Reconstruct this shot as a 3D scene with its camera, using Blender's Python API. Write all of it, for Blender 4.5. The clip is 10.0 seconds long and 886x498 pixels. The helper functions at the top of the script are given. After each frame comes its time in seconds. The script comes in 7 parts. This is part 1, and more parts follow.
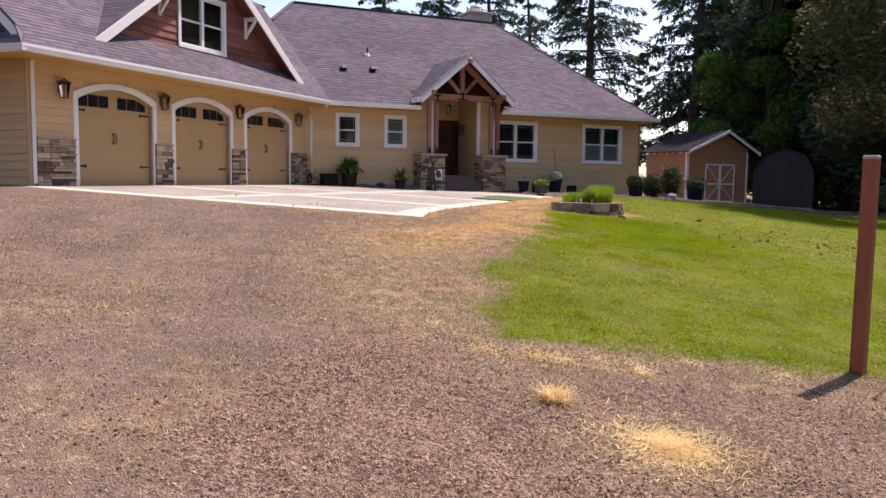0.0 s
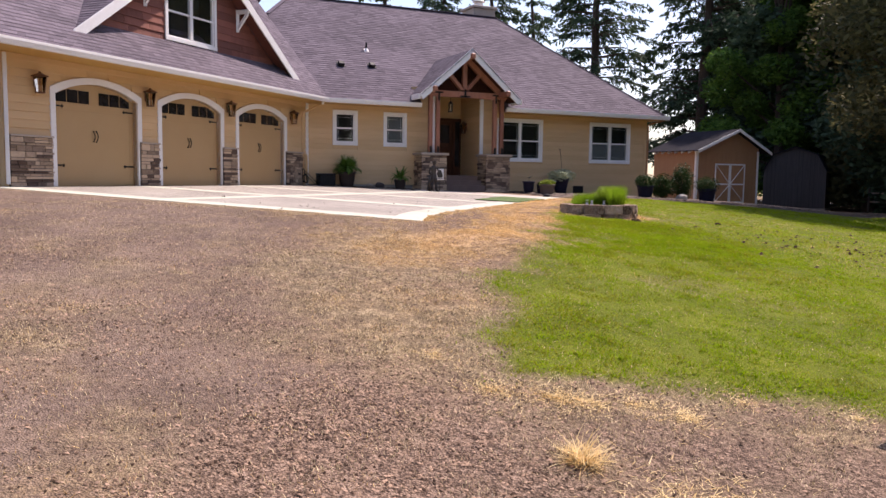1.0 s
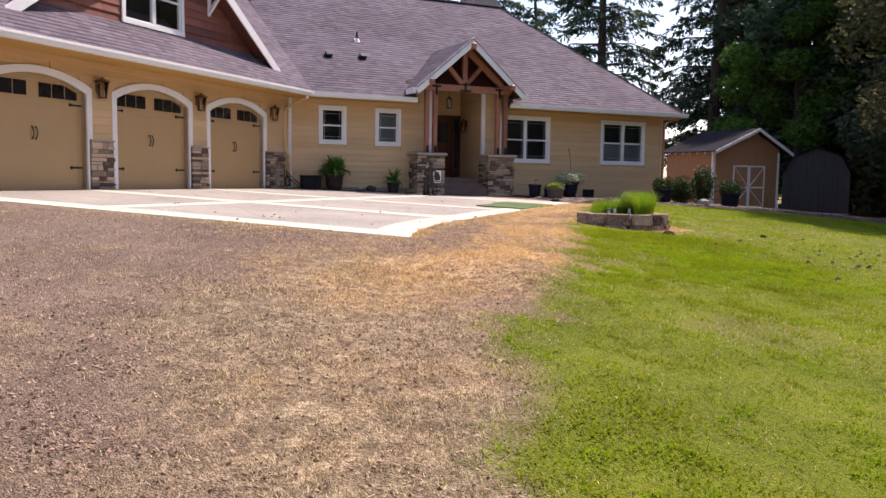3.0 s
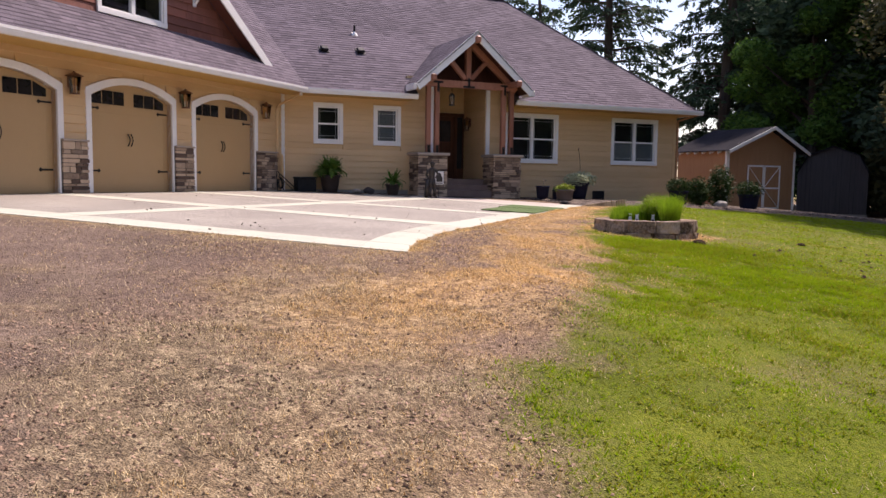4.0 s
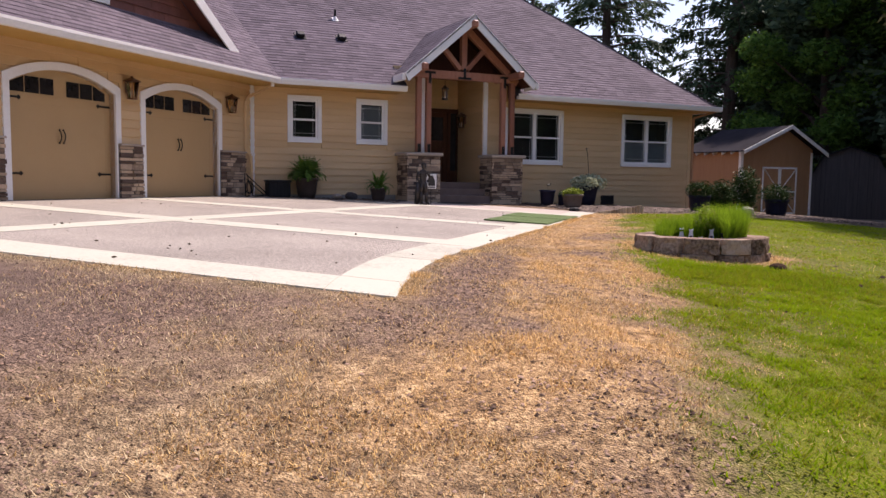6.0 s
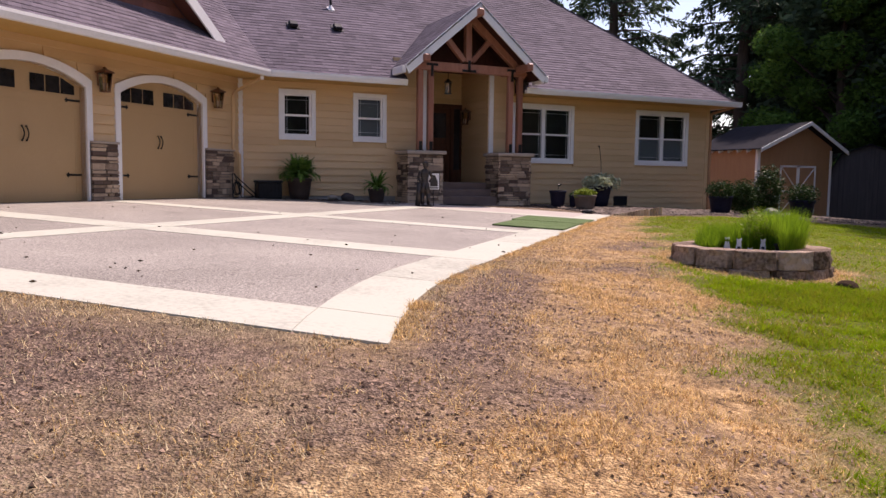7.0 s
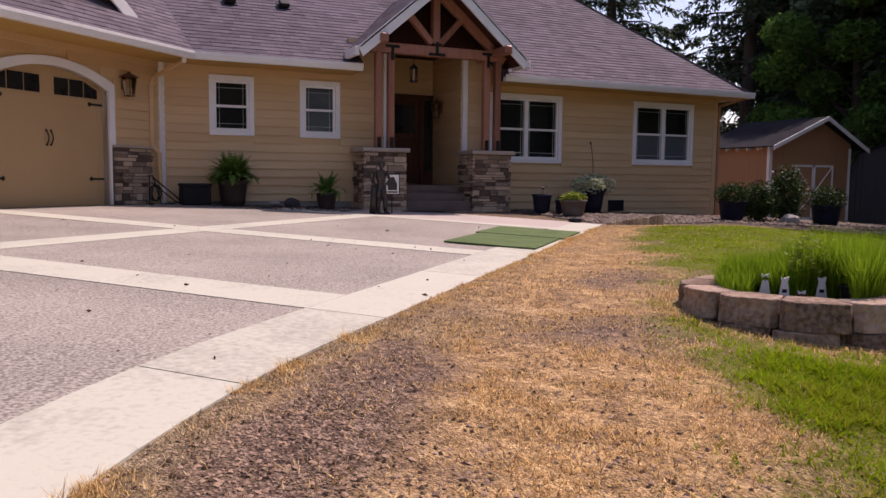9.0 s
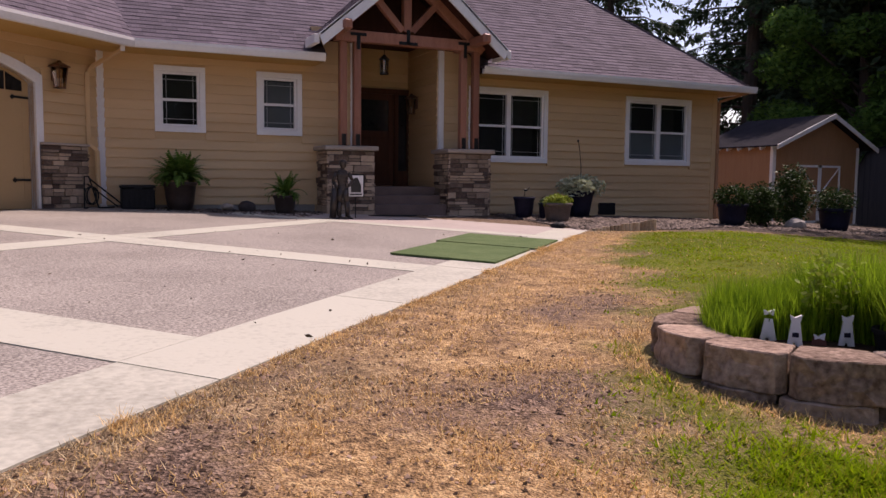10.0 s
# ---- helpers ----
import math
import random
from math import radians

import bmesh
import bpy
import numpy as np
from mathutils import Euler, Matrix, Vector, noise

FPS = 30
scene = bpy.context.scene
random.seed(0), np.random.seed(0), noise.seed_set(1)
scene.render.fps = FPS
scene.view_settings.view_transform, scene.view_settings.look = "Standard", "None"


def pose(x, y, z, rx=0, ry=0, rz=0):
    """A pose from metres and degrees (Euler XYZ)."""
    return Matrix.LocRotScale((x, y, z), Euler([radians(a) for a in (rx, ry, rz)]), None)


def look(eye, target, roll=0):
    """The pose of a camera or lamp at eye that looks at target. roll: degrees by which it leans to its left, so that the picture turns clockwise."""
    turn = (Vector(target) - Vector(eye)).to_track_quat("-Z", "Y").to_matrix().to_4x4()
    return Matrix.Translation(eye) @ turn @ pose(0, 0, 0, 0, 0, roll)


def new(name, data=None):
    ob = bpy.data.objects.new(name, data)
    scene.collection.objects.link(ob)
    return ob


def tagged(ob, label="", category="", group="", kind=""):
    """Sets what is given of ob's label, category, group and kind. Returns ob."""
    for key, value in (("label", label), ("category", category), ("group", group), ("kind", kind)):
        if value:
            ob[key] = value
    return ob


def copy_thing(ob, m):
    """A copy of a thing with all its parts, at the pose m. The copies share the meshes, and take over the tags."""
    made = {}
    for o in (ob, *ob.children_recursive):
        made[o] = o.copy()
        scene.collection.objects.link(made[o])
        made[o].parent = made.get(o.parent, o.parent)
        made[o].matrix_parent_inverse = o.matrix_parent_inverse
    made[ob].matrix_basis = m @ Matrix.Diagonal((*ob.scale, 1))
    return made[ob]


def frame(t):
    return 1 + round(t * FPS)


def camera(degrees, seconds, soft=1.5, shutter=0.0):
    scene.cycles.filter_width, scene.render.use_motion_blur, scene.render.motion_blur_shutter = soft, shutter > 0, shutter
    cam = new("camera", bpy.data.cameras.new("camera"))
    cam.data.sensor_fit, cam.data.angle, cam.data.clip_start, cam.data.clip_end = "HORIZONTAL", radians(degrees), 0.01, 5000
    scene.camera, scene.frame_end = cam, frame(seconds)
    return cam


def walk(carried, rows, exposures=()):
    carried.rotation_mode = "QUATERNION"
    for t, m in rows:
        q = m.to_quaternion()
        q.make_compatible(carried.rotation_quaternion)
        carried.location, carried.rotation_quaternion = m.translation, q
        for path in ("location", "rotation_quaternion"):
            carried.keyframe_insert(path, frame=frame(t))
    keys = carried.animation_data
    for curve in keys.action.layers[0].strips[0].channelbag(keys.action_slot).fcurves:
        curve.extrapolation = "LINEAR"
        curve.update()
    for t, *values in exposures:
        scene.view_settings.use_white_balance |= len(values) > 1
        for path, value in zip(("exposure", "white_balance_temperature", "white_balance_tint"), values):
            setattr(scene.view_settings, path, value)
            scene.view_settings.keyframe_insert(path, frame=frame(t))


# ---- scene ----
cam = camera(58.6, 10.0)
PATH = [
    (0, (1.5959, 1.4040, 0.3171), (2.5646, 3.5240, 0.1053), 0.8),
    (0.5, (1.8392, 1.9246, 0.3147), (2.8045, 4.0459, 0.1030), 0.7),
    (1, (2.0978, 2.4593, 0.3206), (3.0607, 4.5817, 0.1088), 0.8),
    (1.5, (2.3891, 3.0280, 0.3299), (3.3521, 5.1503, 0.1193), 0.8),
    (2, (2.7085, 3.6469, 0.3428), (3.6691, 5.7704, 0.1322), 0.8),
    (2.5, (3.0128, 4.2670, 0.3557), (3.9721, 6.3905, 0.1462), 0.8),
    (2.7, (3.1075, 4.4893, 0.3510), (4.0716, 6.6105, 0.1439), 0.9),
    (3.8, (3.7732, 5.8757, 0.4036), (4.7221, 8.0051, 0.1930), 0.9),
    (4, (3.8668, 6.1507, 0.4048), (4.8216, 8.2766, 0.1966), 0.8),
    (4.5, (4.1371, 6.8188, 0.4095), (5.1141, 8.9353, 0.2024), 0.8),
    (5, (4.4015, 7.5208, 0.4212), (5.3785, 9.6373, 0.2141), 0.8),
    (5.5, (4.6742, 8.2333, 0.4329), (5.6558, 10.3475, 0.2258), 0.8),
    (5.7, (4.7619, 8.4649, 0.4282), (5.7505, 10.5756, 0.2281), 0.8),
    (6.8, (5.3609, 9.8923, 0.4657), (6.3484, 12.0042, 0.2597), 0.7),
    (7, (5.4850, 10.1579, 0.4657), (6.4701, 12.2710, 0.2609), 0.7),
    (7.5, (5.8441, 10.7991, 0.4727), (6.8281, 12.9121, 0.2679), 0.7),
    (8, (6.3262, 11.4180, 0.4774), (7.3078, 13.5322, 0.2726), 0.7),
    (8.5, (6.9217, 12.0159, 0.4879), (7.9022, 14.1313, 0.2843), 0.6),
    (9, (7.4903, 12.5342, 0.5160), (8.4720, 14.6484, 0.3124), 0.6),
    (9.5, (8.1186, 13.1028, 0.5277), (9.0979, 15.2194, 0.3229), 0.6),
    (10, (8.6837, 13.6504, 0.5206), (9.6584, 15.7681, 0.3206), 0.6),
]
EXPOSURES = [(0.0, 0.56, 6750, 27), (2.5, 0.72, 6750, 24), (4.5, 0.44, 6850, 27), (5.5, 0.44, 6800, 28), (7.5, 0.26, 6800, 31), (10.0, 0.0, 6950, 35)]
walk(cam, [(t, look(eye, target, roll)) for t, eye, target, roll in PATH], EXPOSURES)

# ---- light ----
SUN_AZ, SUN_EL = radians(20.0), radians(57.0)
world = bpy.data.worlds.new("sky")
scene.world = world
world.use_nodes = True
wn = world.node_tree
sky = wn.nodes.new("ShaderNodeTexSky")
sky.sky_type, sky.sun_disc = "NISHITA", False
sky.sun_elevation, sky.sun_rotation = SUN_EL, math.pi / 2 - SUN_AZ
sky.air_density, sky.dust_density, sky.ozone_density = 1.0, 1.1, 1.0
wn.links.new(sky.outputs[0], wn.nodes["Background"].inputs[0])
wn.nodes["Background"].inputs[1].default_value = 0.15
sun_data = bpy.data.lights.new("sun", "SUN")
sun_data.energy, sun_data.angle, sun_data.color = 4.5, radians(0.6), (1.0, 0.94, 0.85)
sun = new("sun", sun_data)
sun.matrix_basis = look((Vector((math.cos(SUN_AZ) * math.cos(SUN_EL), math.sin(SUN_AZ) * math.cos(SUN_EL), math.sin(SUN_EL))) * 60), (0, 0, 0))

# ---- materials ----


def material(name, dark, light, scale=8.0, rough=0.8, bump=0.3, fine=60.0, metallic=0.0, each=0.0, island=0.0, stretch=(1, 1, 1), spread=(0.3, 0.7), dist=0.01, specular=0.5, grain=0.55):
    """Two-colour noise at two scales with fine relief; each and island vary pieces among themselves."""
    m = bpy.data.materials.new(name)
    m.use_nodes = True
    nt = m.node_tree
    n, l = nt.nodes, nt.links
    bsdf = n["Principled BSDF"]
    bsdf.inputs["Roughness"].default_value, bsdf.inputs["Metallic"].default_value = rough, metallic
    bsdf.inputs["Specular IOR Level"].default_value = specular
    tc = n.new("ShaderNodeNewGeometry")
    mp = n.new("ShaderNodeMapping")
    mp.inputs["Scale"].default_value = stretch
    l.new(tc.outputs["Position"], mp.inputs[0])
    big, small = n.new("ShaderNodeTexNoise"), n.new("ShaderNodeTexNoise")
    big.inputs["Scale"].default_value, small.inputs["Scale"].default_value = scale, fine
    big.inputs["Detail"].default_value, small.inputs["Detail"].default_value = 5, 4
    for t in (big, small):
        l.new(mp.outputs[0], t.inputs["Vector"])
    add = n.new("ShaderNodeMath")
    add.operation = "MULTIPLY_ADD"
    add.inputs[1].default_value = grain
    l.new(small.outputs[0], add.inputs[0])
    half = n.new("ShaderNodeMath")
    half.operation = "MULTIPLY"
    half.inputs[1].default_value = 1 - grain
    l.new(big.outputs[0], half.inputs[0])
    l.new(half.outputs[0], add.inputs[2])
    value = add.outputs[0]
    for amount, node, socket in ((each, "ShaderNodeObjectInfo", "Random"), (island, "ShaderNodeNewGeometry", "Random Per Island")):
        if amount:
            info, ma = n.new(node), n.new("ShaderNodeMath")
            ma.operation = "MULTIPLY_ADD"
            ma.inputs[1].default_value = amount
            off = n.new("ShaderNodeMath")
            off.operation = "SUBTRACT"
            off.inputs[1].default_value = 0.5
            l.new(info.outputs[socket], off.inputs[0])
            l.new(off.outputs[0], ma.inputs[0])
            l.new(value, ma.inputs[2])
            value = ma.outputs[0]
    ramp = n.new("ShaderNodeValToRGB")
    ramp.color_ramp.elements[0].position, ramp.color_ramp.elements[1].position = spread
    ramp.color_ramp.elements[0].color, ramp.color_ramp.elements[1].color = (*dark, 1), (*light, 1)
    l.new(value, ramp.inputs[0])
    l.new(ramp.outputs[0], bsdf.inputs["Base Color"])
    if bump:
        b = n.new("ShaderNodeBump")
        b.inputs["Strength"].default_value, b.inputs["Distance"].default_value = bump, dist
        l.new(small.outputs[0], b.inputs["Height"])
        l.new(b.outputs[0], bsdf.inputs["Normal"])
    return m


def leafy(name, dark, light, glow=0.25, vary=0.6):
    """Foliage that varies blade by blade and lets some light through."""
    m = material(name, dark, light, scale=0.6, fine=3.0, rough=0.65, bump=0, island=vary, spread=(0.2, 0.85), specular=0.2)
    n, l = m.node_tree.nodes, m.node_tree.links
    tr, mix = n.new("ShaderNodeBsdfTranslucent"), n.new("ShaderNodeMixShader")
    l.new(n["Color Ramp"].outputs[0], tr.inputs[0])
    mix.inputs[0].default_value = glow
    l.new(n["Principled BSDF"].outputs[0], mix.inputs[1])
    l.new(tr.outputs[0], mix.inputs[2])
    l.new(mix.outputs[0], n["Material Output"].inputs[0])
    return m


SIDING = material("tan_siding", (0.565, 0.37, 0.185), (0.665, 0.455, 0.24), scale=0.9, fine=40, rough=0.6, bump=0.12, each=0.3, stretch=(1, 1, 6))
FOUNDATION = material("concrete_grey", (0.25, 0.23, 0.2), (0.36, 0.33, 0.3), scale=3, fine=60, rough=0.9)
WHITE = material("white_paint", (0.74, 0.72, 0.70), (0.85, 0.83, 0.81), scale=2, fine=25, rough=0.45, bump=0.05)
GUTTER = material("white_gutter", (0.72, 0.69, 0.67), (0.83, 0.80, 0.78), scale=1.2, fine=18, rough=0.4, bump=0.05)
SOFFIT = material("tan_soffit", (0.44, 0.25, 0.06), (0.52, 0.31, 0.085), scale=2, fine=30, rough=0.6, bump=0.08)
DOOR_TAN = material("garage_door_tan", (0.42, 0.27, 0.125), (0.47, 0.31, 0.15), scale=1.5, fine=50, rough=0.5, bump=0.08)
ROOF = material("roof_shingle", (0.082, 0.068, 0.082), (0.162, 0.132, 0.158), scale=0.6, fine=30, rough=0.9, bump=0.6, island=0.28, dist=0.006, specular=0.2)
SHINGLE = material("single_shingle", (0.082, 0.068, 0.082), (0.162, 0.132, 0.158), scale=0.6, fine=30, rough=0.9, bump=0.6, each=0.28, dist=0.006, specular=0.2)
SHAKE = material("red_shake", (0.14, 0.045, 0.03), (0.26, 0.09, 0.06), scale=1.5, fine=30, rough=0.75, bump=0.3, each=0.6, stretch=(5, 5, 1))
TIMBER = material("stained_timber", (0.22, 0.08, 0.046), (0.40, 0.17, 0.105), scale=2.0, fine=22, rough=0.55, bump=0.25, stretch=(6, 6, 0.7), each=0.3)
# red stain taken near black: porch shade is put into the colour
SHADED_BOARD = material("shade_darkened_red_stain", (0.028, 0.009, 0.006), (0.07, 0.022, 0.013), scale=2, fine=24, rough=0.7, bump=0.2, stretch=(6, 6, 0.8), specular=0.2)
DOOR_WOOD = material("dark_door_wood", (0.045, 0.014, 0.006), (0.10, 0.034, 0.014), scale=2, fine=26, rough=0.6, bump=0.2, stretch=(7, 7, 0.6), specular=0.2)
IRON = material("black_iron", (0.012, 0.011, 0.011), (0.03, 0.027, 0.026), scale=6, fine=60, rough=0.5, bump=0.2, metallic=0.6)
COPPER = material("aged_copper", (0.075, 0.034, 0.019), (0.21, 0.098, 0.052), scale=9, fine=50, rough=0.5, bump=0.2, metallic=0.4)
BRONZE = material("dark_bronze", (0.016, 0.012, 0.010), (0.085, 0.066, 0.055), scale=8, fine=50, rough=0.42, bump=0.3, metallic=0.35)
STONE = material("ledge_stone", (0.10, 0.062, 0.046), (0.52, 0.385, 0.27), scale=3, fine=30, rough=0.85, bump=0.7, each=1.1, dist=0.012, spread=(0.12, 0.9))
PALE_WOOD = material("weathered_pale_wood", (0.26, 0.19, 0.12), (0.58, 0.46, 0.31), scale=4, fine=30, rough=0.9, bump=0.4, each=0.4)
CAP = material("stone_cap", (0.33, 0.27, 0.22), (0.46, 0.38, 0.31), scale=3, fine=40, rough=0.85, bump=0.4)
MORTAR = material("dark_mortar", (0.07, 0.06, 0.055), (0.12, 0.105, 0.095), scale=5, fine=50, rough=0.95)
SLAB = material("exposed_aggregate", (0.14, 0.12, 0.10), (0.43, 0.385, 0.325), scale=0.7, fine=60, rough=0.85, bump=0.4, dist=0.004, spread=(0.38, 0.62), grain=0.8)
BAND = material("pale_concrete_band", (0.28, 0.27, 0.214), (0.495, 0.482, 0.388), scale=1.6, fine=26, rough=0.85, bump=0.2, each=0.12, spread=(0.22, 0.52))
STEP = material("step_concrete", (0.13, 0.085, 0.07), (0.22, 0.15, 0.125), scale=3, fine=40, rough=0.9, bump=0.3)
WALKWAY = material("walkway_concrete", (0.36, 0.30, 0.26), (0.5, 0.43, 0.38), scale=1.5, fine=40, rough=0.85, bump=0.25)
MAT_GREEN = material("green_turf_mat", (0.07, 0.115, 0.045), (0.15, 0.20, 0.085), scale=3, fine=120, rough=0.95, bump=0.8, specular=0.1)
BLOCK = material("planter_block", (0.085, 0.052, 0.036), (0.47, 0.34, 0.255), scale=5, fine=30, rough=0.95, bump=0.7, each=0.3, dist=0.02, specular=0.2)
SOIL = material("dark_soil", (0.032, 0.019, 0.012), (0.075, 0.047, 0.03), scale=5, fine=40, rough=0.95, bump=0.8, specular=0.05)
BARK = material("fir_bark", (0.045, 0.032, 0.025), (0.11, 0.08, 0.062), scale=2, fine=14, rough=0.95, bump=0.8, stretch=(3, 3, 0.6), dist=0.04)
RED_POST = material("rust_red_post", (0.22, 0.06, 0.03), (0.36, 0.11, 0.055), scale=2, fine=25, rough=0.75, bump=0.35, stretch=(5, 5, 0.8))
POT_NAVY = material("navy_glazed_pot", (0.010, 0.010, 0.022), (0.022, 0.022, 0.045), scale=3, fine=20, rough=0.5, bump=0.08, specular=0.15)
POT_BROWN = material("brown_pot", (0.03, 0.02, 0.017), (0.06, 0.042, 0.035), scale=4, fine=30, rough=0.5, bump=0.15, specular=0.3)
POT_CLAY = material("grey_clay_pot", (0.09, 0.07, 0.06), (0.17, 0.13, 0.11), scale=4, fine=30, rough=0.7, bump=0.25)
PLASTIC = material("black_plastic", (0.008, 0.008, 0.009), (0.02, 0.02, 0.021), scale=5, fine=40, rough=0.6, bump=0.1, specular=0.2)
SHED_TAN = material("shed_siding", (0.33, 0.165, 0.08), (0.43, 0.23, 0.115), scale=2, fine=30, rough=0.7, bump=0.15, stretch=(4, 4, 0.5))
SHED_GREY = material("weathered_grey_board", (0.062, 0.052, 0.051), (0.105, 0.089, 0.086), scale=2, fine=25, rough=0.9, bump=0.3, stretch=(5, 5, 0.6), each=0.4, specular=0.1)
SHED_ROOF = material("dark_shed_roof", (0.014, 0.013, 0.017), (0.036, 0.034, 0.042), scale=1.5, fine=30, rough=0.95, bump=0.4, island=0.4, specular=0.1)
# near-black lining: the shade of unlit rooms as a colour
ROOM_SHADE = material("room_shade", (0.02, 0.018, 0.016), (0.04, 0.036, 0.032), scale=1, fine=10, rough=0.9, bump=0)
# blind colour, its grey-blue also painting sky reflection in lower panes
PALE_SLATS = material("blind_and_reflection_grey", (0.13, 0.14, 0.145), (0.19, 0.20, 0.205), scale=2, fine=20, rough=0.8, bump=0)
PEBBLE = material("river_pebble", (0.04, 0.029, 0.023), (0.21, 0.16, 0.13), scale=4, fine=30, rough=0.85, bump=0.3, island=1.0, spread=(0.1, 0.9), specular=0.2)
GRIT = material("drive_gravel", (0.045, 0.027, 0.019), (0.38, 0.255, 0.178), scale=2, fine=40, rough=0.9, bump=0.2, island=1.0, spread=(0.1, 0.9), specular=0.1)
BLACK_SIGN = material("sign_black", (0.02, 0.018, 0.017), (0.05, 0.045, 0.04), rough=0.6, bump=0)
GRASS = leafy("lawn_blade", (0.115, 0.20, 0.002), (0.30, 0.43, 0.005), 0.45, 0.5)
OLIVE_GRASS = leafy("olive_lawn_blade", (0.14, 0.155, 0.006), (0.32, 0.325, 0.02), 0.4, 0.7)
for blade in (GRASS, OLIVE_GRASS):
    blade.node_tree.nodes["Principled BSDF"].inputs["Specular IOR Level"].default_value = 0.03
STRAW = leafy("gold_dry_blade", (0.34, 0.195, 0.072), (0.97, 0.68, 0.29), 0.4, 1.0)
KHAKI_STRAW = leafy("khaki_dry_blade", (0.14, 0.10, 0.055), (0.80, 0.64, 0.38), 0.3, 0.9)
PALE_STRAW = leafy("pale_straw", (0.66, 0.46, 0.19), (0.97, 0.80, 0.46), 0.35)
IRIS = leafy("tall_green_blade", (0.085, 0.17, 0.006), (0.33, 0.50, 0.025), 0.45)
FERN = leafy("fern_leaf", (0.06, 0.13, 0.02), (0.15, 0.27, 0.05), 0.3)
SHRUB = leafy("shrub_leaf", (0.014, 0.033, 0.008), (0.05, 0.09, 0.02), 0.25)
SILVER = leafy("silver_leaf", (0.38, 0.42, 0.27), (0.62, 0.65, 0.46), 0.25)
LIME = leafy("lime_leaf", (0.16, 0.22, 0.02), (0.32, 0.38, 0.06), 0.3)
NEEDLE = leafy("fir_needle", (0.030, 0.056, 0.032), (0.12, 0.185, 0.10), 0.34)
LEAF = leafy("broad_leaf", (0.052, 0.115, 0.022), (0.17, 0.31, 0.058), 0.5)
LITTER = leafy("leaf_litter", (0.04, 0.028, 0.018), (0.12, 0.08, 0.045), 0.2)
RUSSET = leafy("russet_leaf", (0.06, 0.065, 0.03), (0.19, 0.175, 0.075), 0.4)

GLASS = bpy.data.materials.new("window_glass")
GLASS.use_nodes = True
gb = GLASS.node_tree.nodes["Principled BSDF"]
gb.inputs["Base Color"].default_value, gb.inputs["Roughness"].default_value = (0.9, 0.93, 0.93, 1), 0.02
gb.inputs["Transmission Weight"].default_value, gb.inputs["IOR"].default_value = 1.0, 1.45

# ---- builders ----


def part(name, bm, mat, parent=None, label="", smooth=False):
    """Links a bmesh as one mesh object, under parent if given."""
    me = bpy.data.meshes.new(name)
    bm.to_mesh(me)
    bm.free()
    me.materials.append(mat)
    if smooth:
        me.shade_smooth()
    ob = new(name, me)
    ob.parent = parent
    if label:
        ob["label"] = label
    return ob


def raw(name, verts, faces, mat, parent=None, label="", m=None):
    """A mesh from arrays; all faces have the same number of corners."""
    verts, faces = np.asarray(verts, dtype=np.float32), np.asarray(faces, dtype=np.int32)
    me = bpy.data.meshes.new(name)
    k = faces.shape[1]
    me.vertices.add(len(verts))
    me.vertices.foreach_set("co", verts.ravel())
    me.loops.add(faces.size)
    me.loops.foreach_set("vertex_index", faces.ravel())
    me.polygons.add(len(faces))
    me.polygons.foreach_set("loop_start", np.arange(0, faces.size, k, dtype=np.int32))
    me.polygons.foreach_set("loop_total", np.full(len(faces), k, dtype=np.int32))
    me.update(calc_edges=True)
    me.materials.append(mat)
    ob = new(name, me)
    ob.parent = parent
    if label:
        ob["label"] = label
    if m is not None:
        ob.matrix_basis = m
    return ob


def thing(name, m, label, category, group="", kind=""):
    ob = new(name)
    ob.empty_display_size = 0.2
    ob.matrix_basis = m
    return tagged(ob, label, category, group, kind)


def box(bm, x0, x1, y0, y1, z0, z1, m=None, bevel=0.0):
    r = bmesh.ops.create_cube(bm, size=1, matrix=Matrix.Translation(((x0 + x1) / 2, (y0 + y1) / 2, (z0 + z1) / 2)) @ Matrix.Diagonal((x1 - x0, y1 - y0, z1 - z0, 1)))
    vs = r["verts"]
    if bevel:
        es = list({e for v in vs for e in v.link_edges})
        out = bmesh.ops.bevel(bm, geom=es, offset=bevel, segments=1, affect="EDGES")
        vs = list({v for f in out["faces"] for v in f.verts} | {v for v in vs if v.is_valid})
    if m is not None:
        bmesh.ops.transform(bm, matrix=m, verts=vs)
    return vs


def beam(bm, a, b, w, h, bevel=0.004):
    """A squared bar from a to b, w wide and h deep."""
    a, b = Vector(a), Vector(b)
    q = (b - a).to_track_quat("Y", "Z").to_matrix().to_4x4()
    box(bm, -w / 2, w / 2, 0, (b - a).length, -h / 2, h / 2, Matrix.Translation(a) @ q, bevel)


def rod(bm, a, b, r0, r1, seg=8):
    a, b = Vector(a), Vector(b)
    q = (b - a).to_track_quat("Z", "Y").to_matrix().to_4x4()
    bmesh.ops.create_cone(bm, cap_ends=True, segments=seg, radius1=r0, radius2=r1, depth=(b - a).length, matrix=Matrix.Translation((a + b) / 2) @ q)


def ball(bm, c, r, scale=(1, 1, 1), sub=2):
    bmesh.ops.create_icosphere(bm, subdivisions=sub, radius=r, matrix=Matrix.Translation(c) @ Matrix.Diagonal((*scale, 1)))


